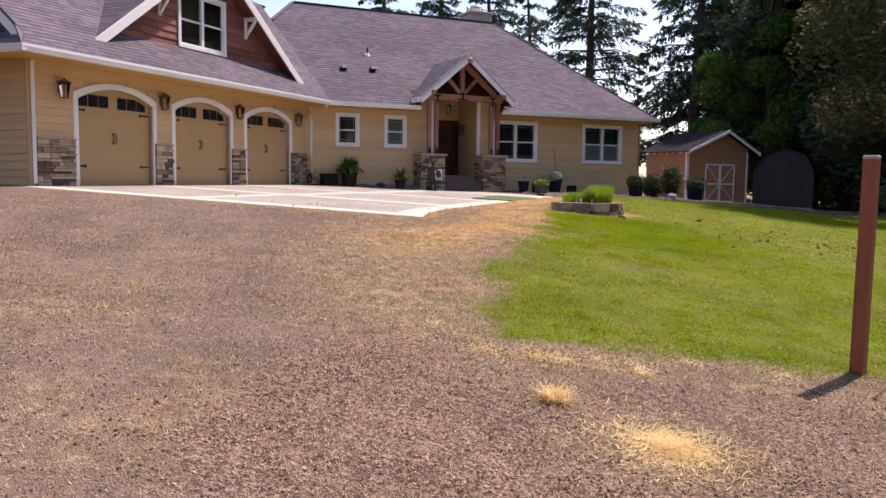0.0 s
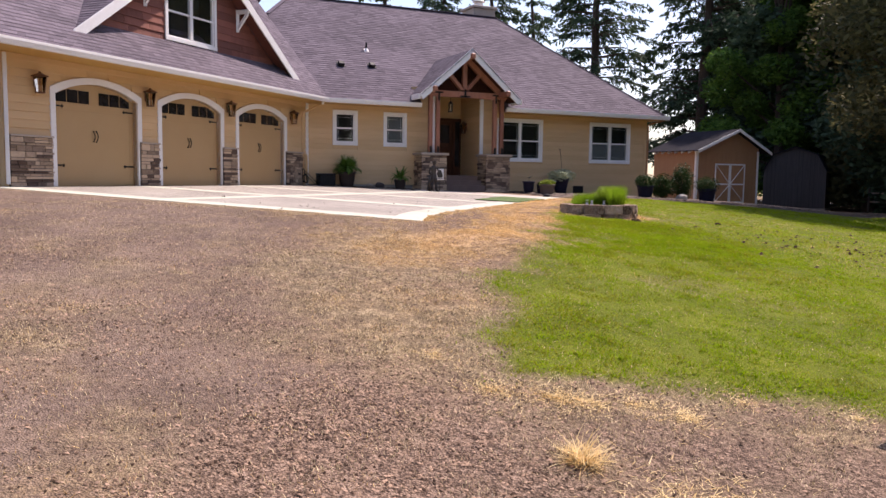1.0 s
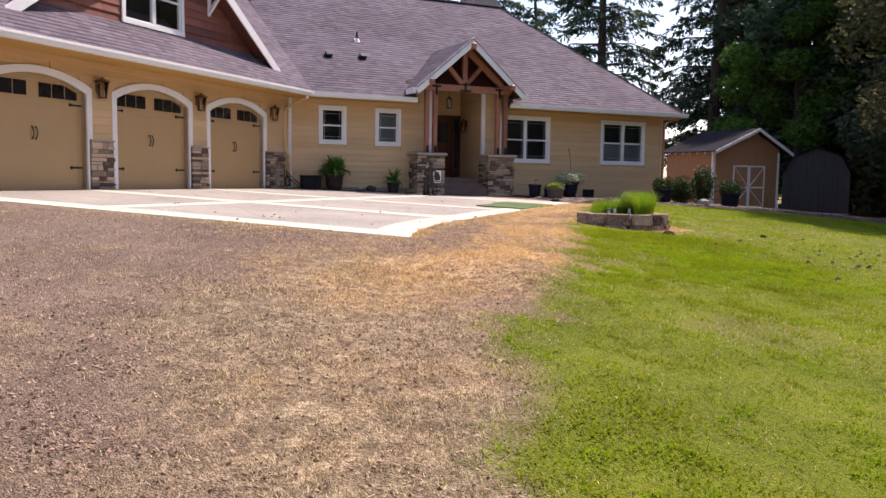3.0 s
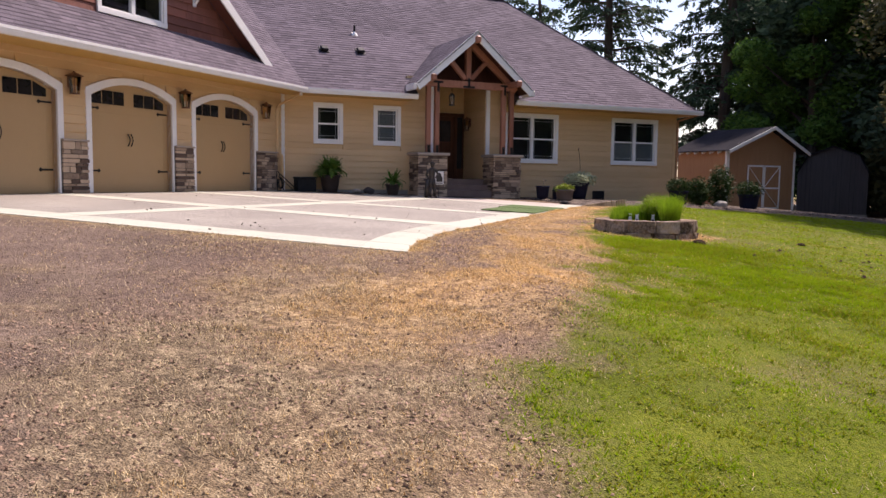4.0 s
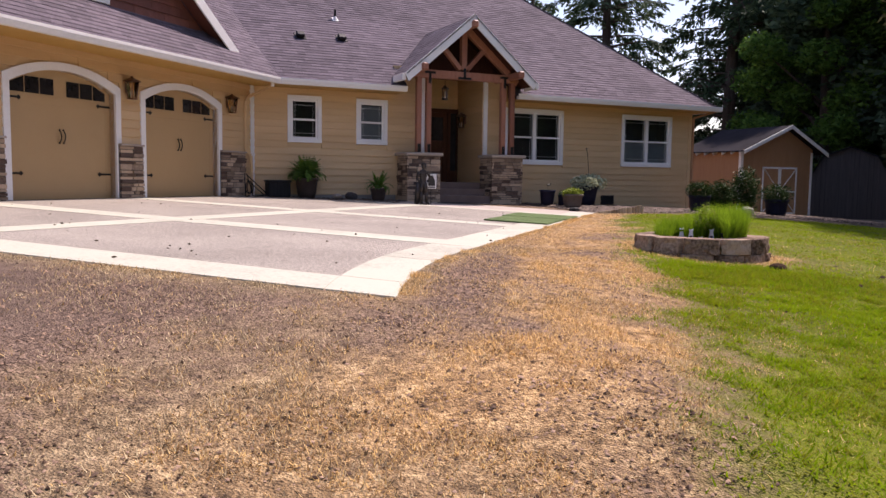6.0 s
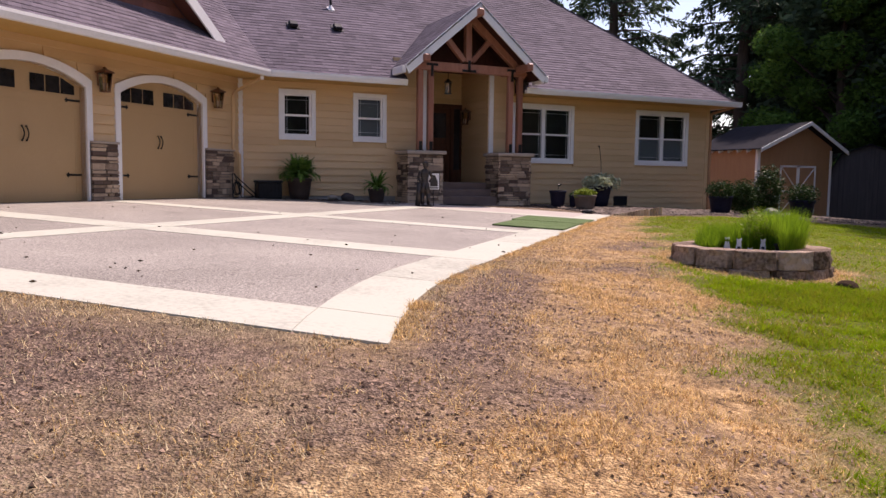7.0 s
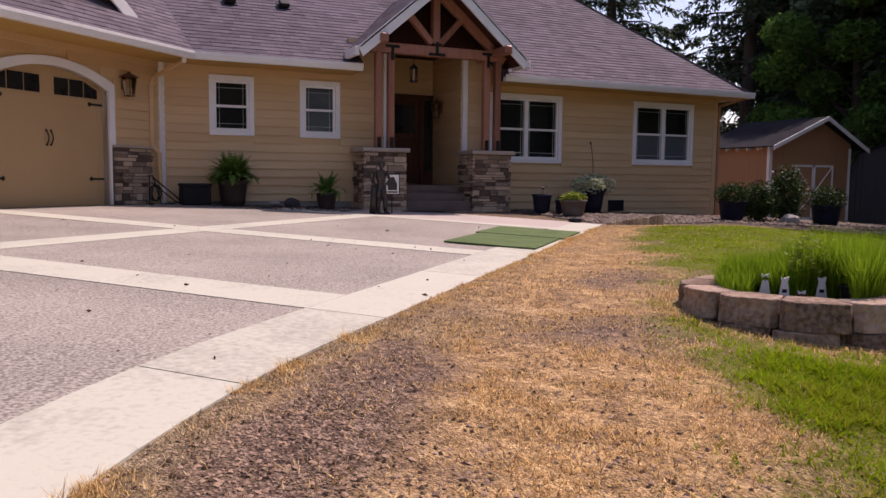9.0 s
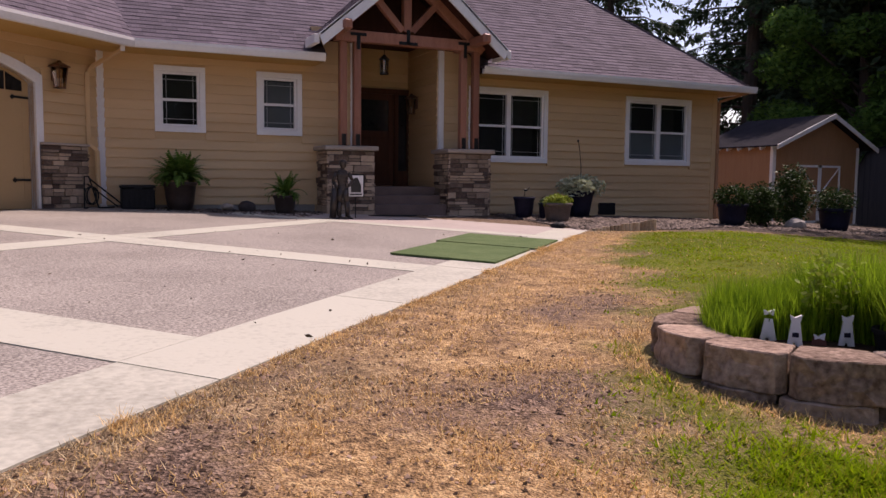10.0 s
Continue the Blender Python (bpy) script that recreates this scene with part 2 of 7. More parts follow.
def lathe(bm, profile, seg=20):
    """Turns (radius, z) pairs round the z axis."""
    rings = [[bm.verts.new((r * math.cos(2 * math.pi * i / seg), r * math.sin(2 * math.pi * i / seg), z)) for i in range(seg)] for r, z in profile]
    for a, b in zip(rings, rings[1:]):
        for i in range(seg):
            bm.faces.new((a[i], a[(i + 1) % seg], b[(i + 1) % seg], b[i]))
    bm.faces.new(rings[0][::-1])
    bm.faces.new(rings[-1])


def slab_prism(bm, outline, depth, m=None):
    """Extrudes an outline of (x, z) from y = 0 to y = depth."""
    front = [bm.verts.new((x, 0, z)) for x, z in outline]
    back = [bm.verts.new((x, depth, z)) for x, z in outline]
    faces = [bm.faces.new(front), bm.faces.new(back[::-1])]
    k = len(outline)
    for i in range(k):
        bm.faces.new((front[i], back[i], back[(i + 1) % k], front[(i + 1) % k]))
    bmesh.ops.triangulate(bm, faces=faces)
    if m is not None:
        bmesh.ops.transform(bm, matrix=m, verts=front + back)
    bmesh.ops.recalc_face_normals(bm, faces=bm.faces)

# ---- plan: the main front runs along x, the garage wing leaves it at an angle ----
WALL_Y, SOFFIT_Z, EAVE_Z, RIGHT_X = 29.27, 2.775, 2.91, 23.48
WING_TURN = radians(43.5)
CORNER = Vector((9.114, 29.297, 0))
MAIN = Matrix.Translation((0, WALL_Y, 0))
WING = Matrix.Translation(CORNER) @ Matrix.Rotation(WING_TURN, 4, "Z")
FALL = 0.0385
cw, sw = math.cos(WING_TURN), math.sin(WING_TURN)


def to_wing(x, y):
    """Along the wing from the inner corner, and out from its front."""
    dx, dy = x - CORNER.x, y - CORNER.y
    return -cw * dx - sw * dy, sw * dx - cw * dy


def from_wing(u, n):
    return CORNER.x - cw * u + sw * n, CORNER.y - sw * u - cw * n


def smooth(a, b, x):
    t = np.clip((x - a) / (b - a), 0, 1)
    return t * t * (3 - 2 * t)


FRONT_U = 12.23


def outer_n(u):
    return 8.25 + 0.06 * (u + 3) + 0.05 * np.maximum(u - 9, 0) ** 2


def ground_z(x, y):
    x, y = np.asarray(x, float), np.asarray(y, float)
    u, n = to_wing(x, y)
    uc, nc = np.clip(u, -24, 20), np.clip(n, -6, 18)
    free = -0.274 + 0.0263 * uc + 0.0485 * nc - 0.00125 * uc * uc - 0.00256 * uc * nc - 0.00512 * nc * nc
    flat = -FALL * np.clip(n, -8, 30) - 0.03
    out = np.maximum(n - outer_n(u), np.maximum(u - FRONT_U, (-3.0 - u) * 0.8))
    near = np.exp(-(((x - 8.0) / 40) ** 2 + ((y - 12.0) / 40) ** 2)) * smooth(0.05, 0.8, out)
    relief = near * (0.012 * wobble(x, y, 1.3) + 0.006 * wobble(x + 5, y, 4.1))
    return relief + flat + 0.031 * smooth(-0.14, 0.0, out) + (free - flat) * smooth(0.2, 2.8, out)


LAWN_Y = np.array([-40, 7.05, 9.3, 11.2, 13.3, 16.0, 18.0, 19.7, 22.5, 24.7, 27.2])
LAWN_X = np.array([4.4, 4.5, 5.6, 7.15, 8.85, 10.6, 12.2, 13.5, 15.4, 17.3, 30.0])
FRONT_X = np.array([-40, 4.6, 5.73, 6.26, 7.15, 14.0, 60.0])
FRONT_Y = np.array([7.4, 7.1, 6.78, 6.59, 6.05, 3.0, -18.0])


def wobble(x, y, s):
    return np.sin(x * 2.3 * s + 1.7 * np.sin(y * 1.9 * s)) * 0.5 + np.sin(y * 3.1 * s + 2.1 * np.sin(x * 1.3 * s + 0.6)) * 0.5


def lattice(x, y, s, seed):
    """Smooth value noise, cells 1/s metres wide."""
    table = np.random.default_rng(seed).uniform(0, 1, (128, 128))
    x, y = np.asarray(x, float) * s + 500.3, np.asarray(y, float) * s + 500.7
    i, j = np.floor(x).astype(int), np.floor(y).astype(int)
    a, b = x - i, y - j
    a, b = a * a * (3 - 2 * a), b * b * (3 - 2 * b)
    at = lambda p, q: table[p % 128, q % 128]
    return (at(i, j) * (1 - a) + at(i + 1, j) * a) * (1 - b) + (at(i, j + 1) * (1 - a) + at(i + 1, j + 1) * a) * b


def mottle(x, y, s, seed, octaves=4):
    total, weight = 0.0, 0.0
    for k in range(octaves):
        total = total + lattice(x, y, s * 2.1 ** k, seed + k) * 0.62 ** k
        weight += 0.62 ** k
    return total / weight


# centres, reach and weight of denser straw (+) and bare gravel (-)
PATCHES = [(9.30, 16.16, 0.70, 0.4), (8.80, 14.56, 0.80, 0.4), (6.67, 12.00, 0.55, 0.4), (11.85, 18.90, 0.70, 0.4), (5.45, 12.28, 0.70, 0.6), (5.00, 11.50, 0.70, 0.4), (4.24, 10.05, 0.85, 0.75), (7.86, 13.57, 0.55, 0.4), (4.74, 8.75, 0.85, 0.75), (4.35, 7.7, 0.5, 0.5), (10.04, 17.53, 0.50, 0.4), (12.11, 19.70, 0.80, 0.4), (9.60, 16.10, 0.40, 0.4), (14.10, 20.90, 0.80, 0.4), (4.30, 12.00, 0.50, -0.85), (4.06, 14.62, 0.90, -0.85), (5.19, 14.00, 0.70, -0.85), (6.20, 12.95, 0.45, -0.85), (6.20, 10.70, 0.45, -0.85), (11.55, 18.05, 0.55, -0.85), (10.05, 16.30, 0.45, -0.85), (10.72, 16.44, 0.40, -0.85), (8.95, 16.35, 0.45, -0.85), (8.32, 15.45, 0.50, -0.85), (7.10, 13.90, 0.45, -0.85), (7.50, 14.40, 0.45, -0.85), (7.30, 12.95, 0.40, -0.85), (3.19, 8.78, 0.80, -0.85), (3.15, 7.10, 0.80, -0.85), (3.12, 5.33, 0.90, -0.85), (12.07, 18.45, 0.60, -0.60), (10.99, 17.04, 0.50, -0.50), (9.65, 16.06, 0.30, -0.40), (8.10, 15.10, 0.45, -0.50), (8.64, 14.70, 0.40, -0.50), (8.07, 14.98, 0.40, -0.40), (7.05, 13.41, 0.40, -0.40), (4.59, 12.40, 0.50, -0.50), (3.58, 10.08, 0.50, -0.70), (11.09, 17.38, 0.40, 0.40), (9.88, 15.38, 0.45, 0.50), (5.90, 12.87, 0.40, 0.40), (6.19, 13.13, 0.30, 0.45), (6.61, 13.74, 0.30, 0.40), (11.16, 18.96, 0.50, 0.30)]


LUSH = (11.5, 15.0)  # middle of the fuller grass beside the planter


def zones(x, y):
    """Shares of lawn, dry grass and bare soil on the ground."""
    x, y = np.asarray(x, float), np.asarray(y, float)
    w = wobble(x, y, 1.0) * 0.22 + wobble(x + 9, y - 4, 3.1) * 0.12
    side = (x - np.interp(y, LAWN_Y, LAWN_X)) * 0.8 + w
    front = y - np.interp(x, FRONT_X, FRONT_Y) + w * 0.7
    back = np.interp(x, [17, 18, 19.1, 21.85, 26, 34], [25.3, 25.0, 24.5, 23.5, 22.6, 22.2]) - y + w * 0.4
    ring = np.hypot(x - 12.07, y - 16.47) - 0.98 + w
    reach = np.minimum(np.minimum(side, front), np.minimum(back, ring))
    lawn = smooth(-0.25, 0.5, reach + (mottle(x, y, 2.4, 161, 5) - 0.5) * 0.75)
    bare = np.maximum(smooth(0.56, 0.70, mottle(x, y, 0.55, 31)) * 0.8, np.exp(-(((x - 15.4) / 2.4) ** 2 + ((y - 12.6) / 1.8) ** 2)) * 0.5)
    lawn = lawn * (1 - 0.55 * bare * (0.35 + 0.65 * smooth(3.0, 0.3, np.minimum(side, front))))
    lawn = np.maximum(lawn, smooth(0.16, 0.42, np.exp(-((x - LUSH[0]) / 1.1) ** 2 - ((y - LUSH[1]) / 0.7) ** 2) + (mottle(x, y, 3.0, 211) - 0.5) * 0.5) * smooth(0.0, 0.15, ring))
    u, n = to_wing(x, y)
    fringe = smooth(0.34, 0.08, n - outer_n(u) + 0.1 * wobble(x, y, 2.7)) * smooth(-4, -2, u) * smooth(12.9, 12.2, u)
    core = smooth(-3.2, -0.9, side) * smooth(0.7, -0.1, side) * smooth(8.0, 10.5, y)
    wide = (0.44 - 0.18 * smooth(11.0, 13.0, y)) * smooth(-6.5, -2.0, side) * smooth(0.7, -0.1, side) * smooth(3.0, 8.0, y)
    verge = smooth(0.75, 0.0, np.abs(front + 0.25)) * smooth(-0.5, 0.4, side) * (0.4 + 0.9 * smooth(0.4, 0.6, mottle(x, y, 1.4, 141)))
    clump = np.exp(-(((x - 4.85) / 0.42) ** 2 + ((y - 5.1) / 0.4) ** 2)) * 1.3 + np.exp(-(((x - 4.5) / 0.2) ** 2 + ((y - 5.9) / 0.2) ** 2))
    share = np.maximum(np.maximum(core * 0.84, wide * 1.05), 0.04)
    share = share - 0.75 * smooth(0.12, 0.3, n - outer_n(u)) * smooth(0.95, 0.6, n - outer_n(u)) * smooth(8.6, 9.4, u) * smooth(12.6, 11.8, u)
    for px, py, r, w in PATCHES:
        share = share + (w if w > 0 else 0.65 * w) * np.exp(-((x - px) ** 2 + (y - py) ** 2) / (r * r))
    dry = smooth(-0.55, 0.5, share - 0.5 - (mottle(x, y, 1.6, 11, 6) - 0.5) * 1.7)
    dry = np.clip(np.maximum(np.maximum(dry, fringe), np.maximum(np.maximum(verge, clump), bare * smooth(0.0, 0.4, np.minimum(side, front)))), 0, 1) * (1 - 0.9 * lawn)
    dry = np.maximum(dry, smooth(0.4, 0.1, ring) * 0.95 * (1 - lawn))
    soil = smooth(0.2, -0.5, back) * smooth(16.8, 18, x) * smooth(34, 30, x)
    return lawn, dry, soil


def golden(x, y):
    """Share of gold straw beside the lawn and the apron; the rest is khaki."""
    x, y = np.asarray(x, float), np.asarray(y, float)
    side = (x - np.interp(y, LAWN_Y, LAWN_X)) * 0.8
    return np.clip(smooth(-2.4, -0.7, side) * smooth(9.5, 12.5, y) + (mottle(x, y, 0.9, 121) - 0.5) * 1.1 + 0.05, 0, 1)


def packed(x, y):
    """Share of fine packed grit, left of the loose gravel along the drive."""
    x, y = np.asarray(x, float), np.asarray(y, float)
    edge = x - (1.75 + 0.42 * (y - 5) - 0.012 * (y - 5) ** 2) + (mottle(x, y, 0.6, 101) - 0.5) * 3.0
    return smooth(0.7, -0.5, edge) * 0.85


def ground_material():
    m = bpy.data.materials.new("ground_gravel_grass")
    m.use_nodes = True
    n, l = m.node_tree.nodes, m.node_tree.links
    bsdf = n["Principled BSDF"]
    bsdf.inputs["Roughness"].default_value = 0.95
    bsdf.inputs["Specular IOR Level"].default_value = 0.2
    tc = n.new("ShaderNodeTexCoord")

    def noise_tex(scale, detail=5, rough=0.6):
        t = n.new("ShaderNodeTexNoise")
        t.inputs["Scale"].default_value, t.inputs["Detail"].default_value, t.inputs["Roughness"].default_value = scale, detail, rough
        l.new(tc.outputs["Object"], t.inputs["Vector"])
        return t.outputs[0]

    def ramp(value, *stops):
        r = n.new("ShaderNodeValToRGB")
        while len(r.color_ramp.elements) < len(stops):
            r.color_ramp.elements.new(0.5)
        for e, (p, c) in zip(r.color_ramp.elements, stops):
            e.position, e.color = p, (*c, 1)
        l.new(value, r.inputs[0])
        return r.outputs[0]

    def mix(f, a, b):
        x = n.new("ShaderNodeMix")
        x.data_type = "RGBA"
        l.new(f, x.inputs[0])
        l.new(a, x.inputs[6])
        l.new(b, x.inputs[7])
        return x.outputs[2]

    def math_node(op, a, b):
        x = n.new("ShaderNodeMath")
        x.operation = op
        for i, v in enumerate((a, b)):
            if isinstance(v, float):
                x.inputs[i].default_value = v
            else:
                l.new(v, x.inputs[i])
        return x.outputs[0]

    stones = n.new("ShaderNodeTexVoronoi")
    stones.inputs["Scale"].default_value = 85
    l.new(tc.outputs["Object"], stones.inputs["Vector"])
    grit = n.new("ShaderNodeSeparateColor")
    l.new(stones.outputs["Color"], grit.inputs[0])
    clods = n.new("ShaderNodeTexVoronoi")
    clods.inputs["Scale"].default_value = 30
    l.new(tc.outputs["Object"], clods.inputs["Vector"])
    lump = n.new("ShaderNodeSeparateColor")
    l.new(clods.outputs["Color"], lump.inputs[0])
    speck = math_node("ADD", math_node("MULTIPLY", grit.outputs[0], 0.42), math_node("MULTIPLY", lump.outputs[0], 0.25))
    tone = math_node("ADD", speck, math_node("MULTIPLY", noise_tex(0.7, 7, 0.7), 0.4))
    gravel = ramp(tone, (0.2, (0.028, 0.017, 0.013)), (0.52, (0.148, 0.096, 0.068)), (0.92, (0.43, 0.30, 0.218)))
    fines = ramp(math_node("ADD", math_node("MULTIPLY", math_node("MULTIPLY", math_node("ADD", grit.outputs[1], lump.outputs[1]), 0.5), 0.36), math_node("MULTIPLY", noise_tex(1.1, 6), 0.64)), (0.22, (0.062, 0.042, 0.031)), (0.5, (0.172, 0.12, 0.091)), (0.78, (0.33, 0.24, 0.187)))
    gold = n.new("ShaderNodeVertexColor")
    gold.layer_name = "gold"
    clump = math_node("ADD", math_node("MULTIPLY", noise_tex(34, 6, 0.8), 0.62), math_node("MULTIPLY", noise_tex(6.5, 4, 0.7), 0.38))
    straw = mix(gold.outputs[1], ramp(clump, (0.37, (0.045, 0.031, 0.02)), (0.5, (0.195, 0.142, 0.085)), (0.62, (0.50, 0.385, 0.235))), ramp(clump, (0.38, (0.055, 0.032, 0.018)), (0.5, (0.37, 0.225, 0.105)), (0.62, (0.78, 0.53, 0.262))))
    green = ramp(math_node("ADD", math_node("MULTIPLY", noise_tex(0.8, 5), 0.35), math_node("MULTIPLY", noise_tex(26, 6, 0.8), 0.65)), (0.32, (0.04, 0.055, 0.003)), (0.5, (0.125, 0.15, 0.007)), (0.68, (0.25, 0.25, 0.024)))
    soil = ramp(noise_tex(9, 6), (0.3, (0.05, 0.036, 0.028)), (0.7, (0.15, 0.115, 0.09)))
    zone = n.new("ShaderNodeVertexColor")
    zone.layer_name = "zone"
    sep = n.new("ShaderNodeSeparateColor")
    l.new(zone.outputs[0], sep.inputs[0])
    ragged = math_node("MULTIPLY", math_node("SUBTRACT", noise_tex(11, 6, 0.8), 0.5), 1.5)

    def edge(channel):
        e = math_node("ADD", channel, math_node("MULTIPLY", ragged, math_node("MULTIPLY", math_node("MULTIPLY", channel, math_node("SUBTRACT", 1.0, channel)), 4.0)))
        x = n.new("ShaderNodeClamp")
        l.new(e, x.inputs[0])
        return x.outputs[0]

    col = mix(edge(zone.outputs[1]), gravel, fines)
    col = mix(edge(sep.outputs[1]), col, straw)
    col = mix(edge(sep.outputs[0]), col, green)
    col = mix(edge(sep.outputs[2]), col, soil)
    l.new(col, bsdf.inputs["Base Color"])
    b = n.new("ShaderNodeBump")
    b.inputs["Strength"].default_value, b.inputs["Distance"].default_value = 0.9, 0.014
    l.new(math_node("ADD", stones.outputs["Distance"], noise_tex(60, 4)), b.inputs["Height"])
    l.new(b.outputs[0], bsdf.inputs["Normal"])
    return m


def graded(lo, hi, step, far, grow=1.35):
    """Even steps between lo and hi, growing outside them."""
    mid = list(np.arange(lo, hi + step / 2, step))
    s, a = step, []
    while not a or a[-1] < far:
        s *= grow
        a.append((a[-1] if a else 0) + s)
    return np.array([lo - v for v in a[::-1]] + mid + [hi + v for v in a])


def build_ground():
    xs, ys = graded(-4, 30, 0.16, 900), graded(2, 30, 0.16, 900)
    X, Y = np.meshgrid(xs, ys)
    x, y = X.ravel(), Y.ravel()
    z = ground_z(x, y)
    nx, ny = len(xs), len(ys)
    i = np.arange(nx * ny).reshape(ny, nx)
    f = np.stack([i[:-1, :-1], i[:-1, 1:], i[1:, 1:], i[1:, :-1]], -1).reshape(-1, 4)
    ob = raw("ground", np.stack([x, y, z], -1), f, ground_material())
    lawn, dry, soil = zones(x, y)
    far = smooth(60, 120, np.hypot(x, y))
    lawn = lawn * (1 - far) + 0.8 * far
    at = ob.data.color_attributes.new("zone", "FLOAT_COLOR", "POINT")
    tint = ob.data.color_attributes.new("gold", "FLOAT_COLOR", "POINT")
    tint.data.foreach_set("color", np.repeat(golden(x, y)[:, None], 4, 1).astype(np.float32).ravel())
    at.data.foreach_set("color", np.stack([lawn, dry, soil, packed(x, y)], -1).astype(np.float32).ravel())
    ob.data.shade_smooth()
    tagged(ob, "gravel drive with dry straw patches and a mown green lawn", "ground", kind="structure")


build_ground()


# ---- concrete apron ----
def build_apron():
    """Aggregate panels with pale concrete bands between them, falling away from the garage."""
    root = thing("apron", Matrix(), "concrete parking apron with pale bands before the garage", "driveway", kind="structure")

    def sheet(bm, u0, u1, n0, n1, top, m=8):
        """n0 and n1 are functions of u."""
        us = np.linspace(u0, u1, max(2, int(abs(u1 - u0) / 0.45) + 2))
        rows = []
        for u in us:
            pts = []
            for n in (n0(u), n1(u)):
                x, y = from_wing(u, n)
                pts += [(x, y, -FALL * n + top), (x, y, -FALL * n + top - 0.1)]
            rows.append([bm.verts.new(p) for p in pts])
        for a, b in zip(rows, rows[1:]):
            bm.faces.new((a[0], b[0], b[2], a[2]))
            bm.faces.new((a[0], a[1], b[1], b[0]))
            bm.faces.new((a[2], b[2], b[3], a[3]))
        for r in (rows[0], rows[-1]):
            bm.faces.new((r[0], r[2], r[3], r[1]))
        bmesh.ops.recalc_face_normals(bm, faces=bm.faces)

    inner = lambda u: outer_n(u) - 0.57
    k = lambda v: (lambda u: v)
    spans = [(-0.45, 3.92), (4.46, 7.72), (8.34, 11.55)]
    for u0, u1 in spans:
        lo = k(0.0) if u0 > 0 else (lambda u: max(0.0, 0.0 - 1.2 * min(u, 0.0)))
        for a, b in ((lo, k(4.0)), (k(4.48), inner)):
            bm = bmesh.new()
            sheet(bm, u0 + 0.006, u1 - 0.006, (lambda u, a=a: a(u) + 0.006), (lambda u, b=b: b(u) - 0.006), 0.0)
            part("panel", bm, SLAB, root)
    for u0, u1 in ((3.92, 4.46), (7.72, 8.34), (11.55, FRONT_U)):
        for a, b in ((k(0.0), k(4.0)), (k(4.0), k(4.48)), (k(4.48), inner)):
            bm = bmesh.new()
            sheet(bm, u0 + 0.006, u1 - 0.006, (lambda u, a=a: a(u) + 0.006), (lambda u, b=b: b(u) - 0.006), 0.004)
            part("band", bm, BAND, root)
    for u0, u1 in spans:
        bm = bmesh.new()
        sheet(bm, u0 + 0.006, u1 - 0.006, k(4.006), k(4.474), 0.004)
        part("band", bm, BAND, root)
    edges = [-2.6, -0.45, 1.6, 3.92, 6.1, 8.34, 10.0, 11.55, FRONT_U]
    for u0, u1 in zip(edges, edges[1:]):
        bm = bmesh.new()
        sheet(bm, u0 + 0.006, u1 - 0.006, inner, outer_n, 0.005)
        part("band", bm, BAND, root)
    bm = bmesh.new()
    sheet(bm, -0.9, -0.453, k(2.2), inner, 0.004)
    part("band", bm, BAND, root)
    bm = bmesh.new()
    pts = [(11.3, 28.6), (12.3, 26.55), (15.4, 24.2), (17.4, 25.6), (16.9, 27.6), (16.0, 28.6)]
    top, low = [], []
    for x, y in pts:
        z = -FALL * to_wing(x, y)[1]
        top.append(bm.verts.new((x, y, z - 0.002)))
        low.append(bm.verts.new((x, y, z - 0.12)))
    bm.faces.new(top)
    for i in range(len(pts)):
        j = (i + 1) % len(pts)
        bm.faces.new((top[i], low[i], low[j], top[j]))
    bmesh.ops.recalc_face_normals(bm, faces=bm.faces)
    part("walkway", bm, WALKWAY, root, "smooth concrete walk to the porch steps")


build_apron()

# ---- house ----
house = thing("house", Matrix(), "tan lap-sided house with grey shingle roof and angled garage wing", "house")
SLOPE, WING_SLOPE = 0.751, 0.85
EAVE_Y, EAVE_N, RIDGE_Y = 28.53, 0.90, 34.63
EAVE_X, RIDGE_X = 23.93, 19.15
END_OUT = 0.55
RECESS = (13.85, 15.72)
MAIN_WINDOWS = [(9.98, 10.89, 1.385, 2.60, 1), (11.85, 12.745, 1.385, 2.60, 1), (16.44, 18.465, 0.956, 2.60, 2), (20.65, 22.67, 0.965, 2.60, 2)]
GARAGES = [(1.34, 4.03), (4.59, 7.28), (7.86, 10.60)]
WING_END = 11.75
PLANK = 0.176


def plank_mesh(mat):
    bm = bmesh.new()
    prof = [(0.0, 0.0), (-0.036, 0.0), (-0.036, 0.03), (-0.008, 1.0), (0.0, 1.0)]
    a = [bm.verts.new((0, y, z)) for y, z in prof]
    b = [bm.verts.new((1, y, z)) for y, z in prof]
    for i in range(5):
        bm.faces.new((a[i], b[i], b[(i + 1) % 5], a[(i + 1) % 5]))
    bm.faces.new(a[::-1])
    bm.faces.new(b)
    bmesh.ops.recalc_face_normals(bm, faces=bm.faces)
    me = bpy.data.meshes.new("plank")
    bm.to_mesh(me)
    bm.free()
    me.materials.append(mat)
    return me


def lap_siding(parent, m, x0, x1, z0, z1, holes, me, step=PLANK):
    """Courses of planks between x0 and x1, cut at the holes (a function from a course's z range to x spans)."""
    z = z1 - step
    while z > z0 - step * 0.6:
        zb = max(z, z0)
        spans, x = [], x0
        for a, b in sorted(holes(zb, z + step)):
            a, b = min(a, x1), min(b, x1)
            if a > x + 0.02:
                spans.append((x, a))
            x = max(x, b)
        if x1 > x + 0.02:
            spans.append((x, x1))
        for a, b in spans:
            ob = new("plank", me)
            ob.parent = parent
            ob.matrix_basis = m @ Matrix.Translation((a, 0, zb)) @ Matrix.Diagonal((b - a, 1, z + step - zb, 1))
        z -= step


PLANKS = plank_mesh(SIDING)
SHAKES = plank_mesh(SHAKE)


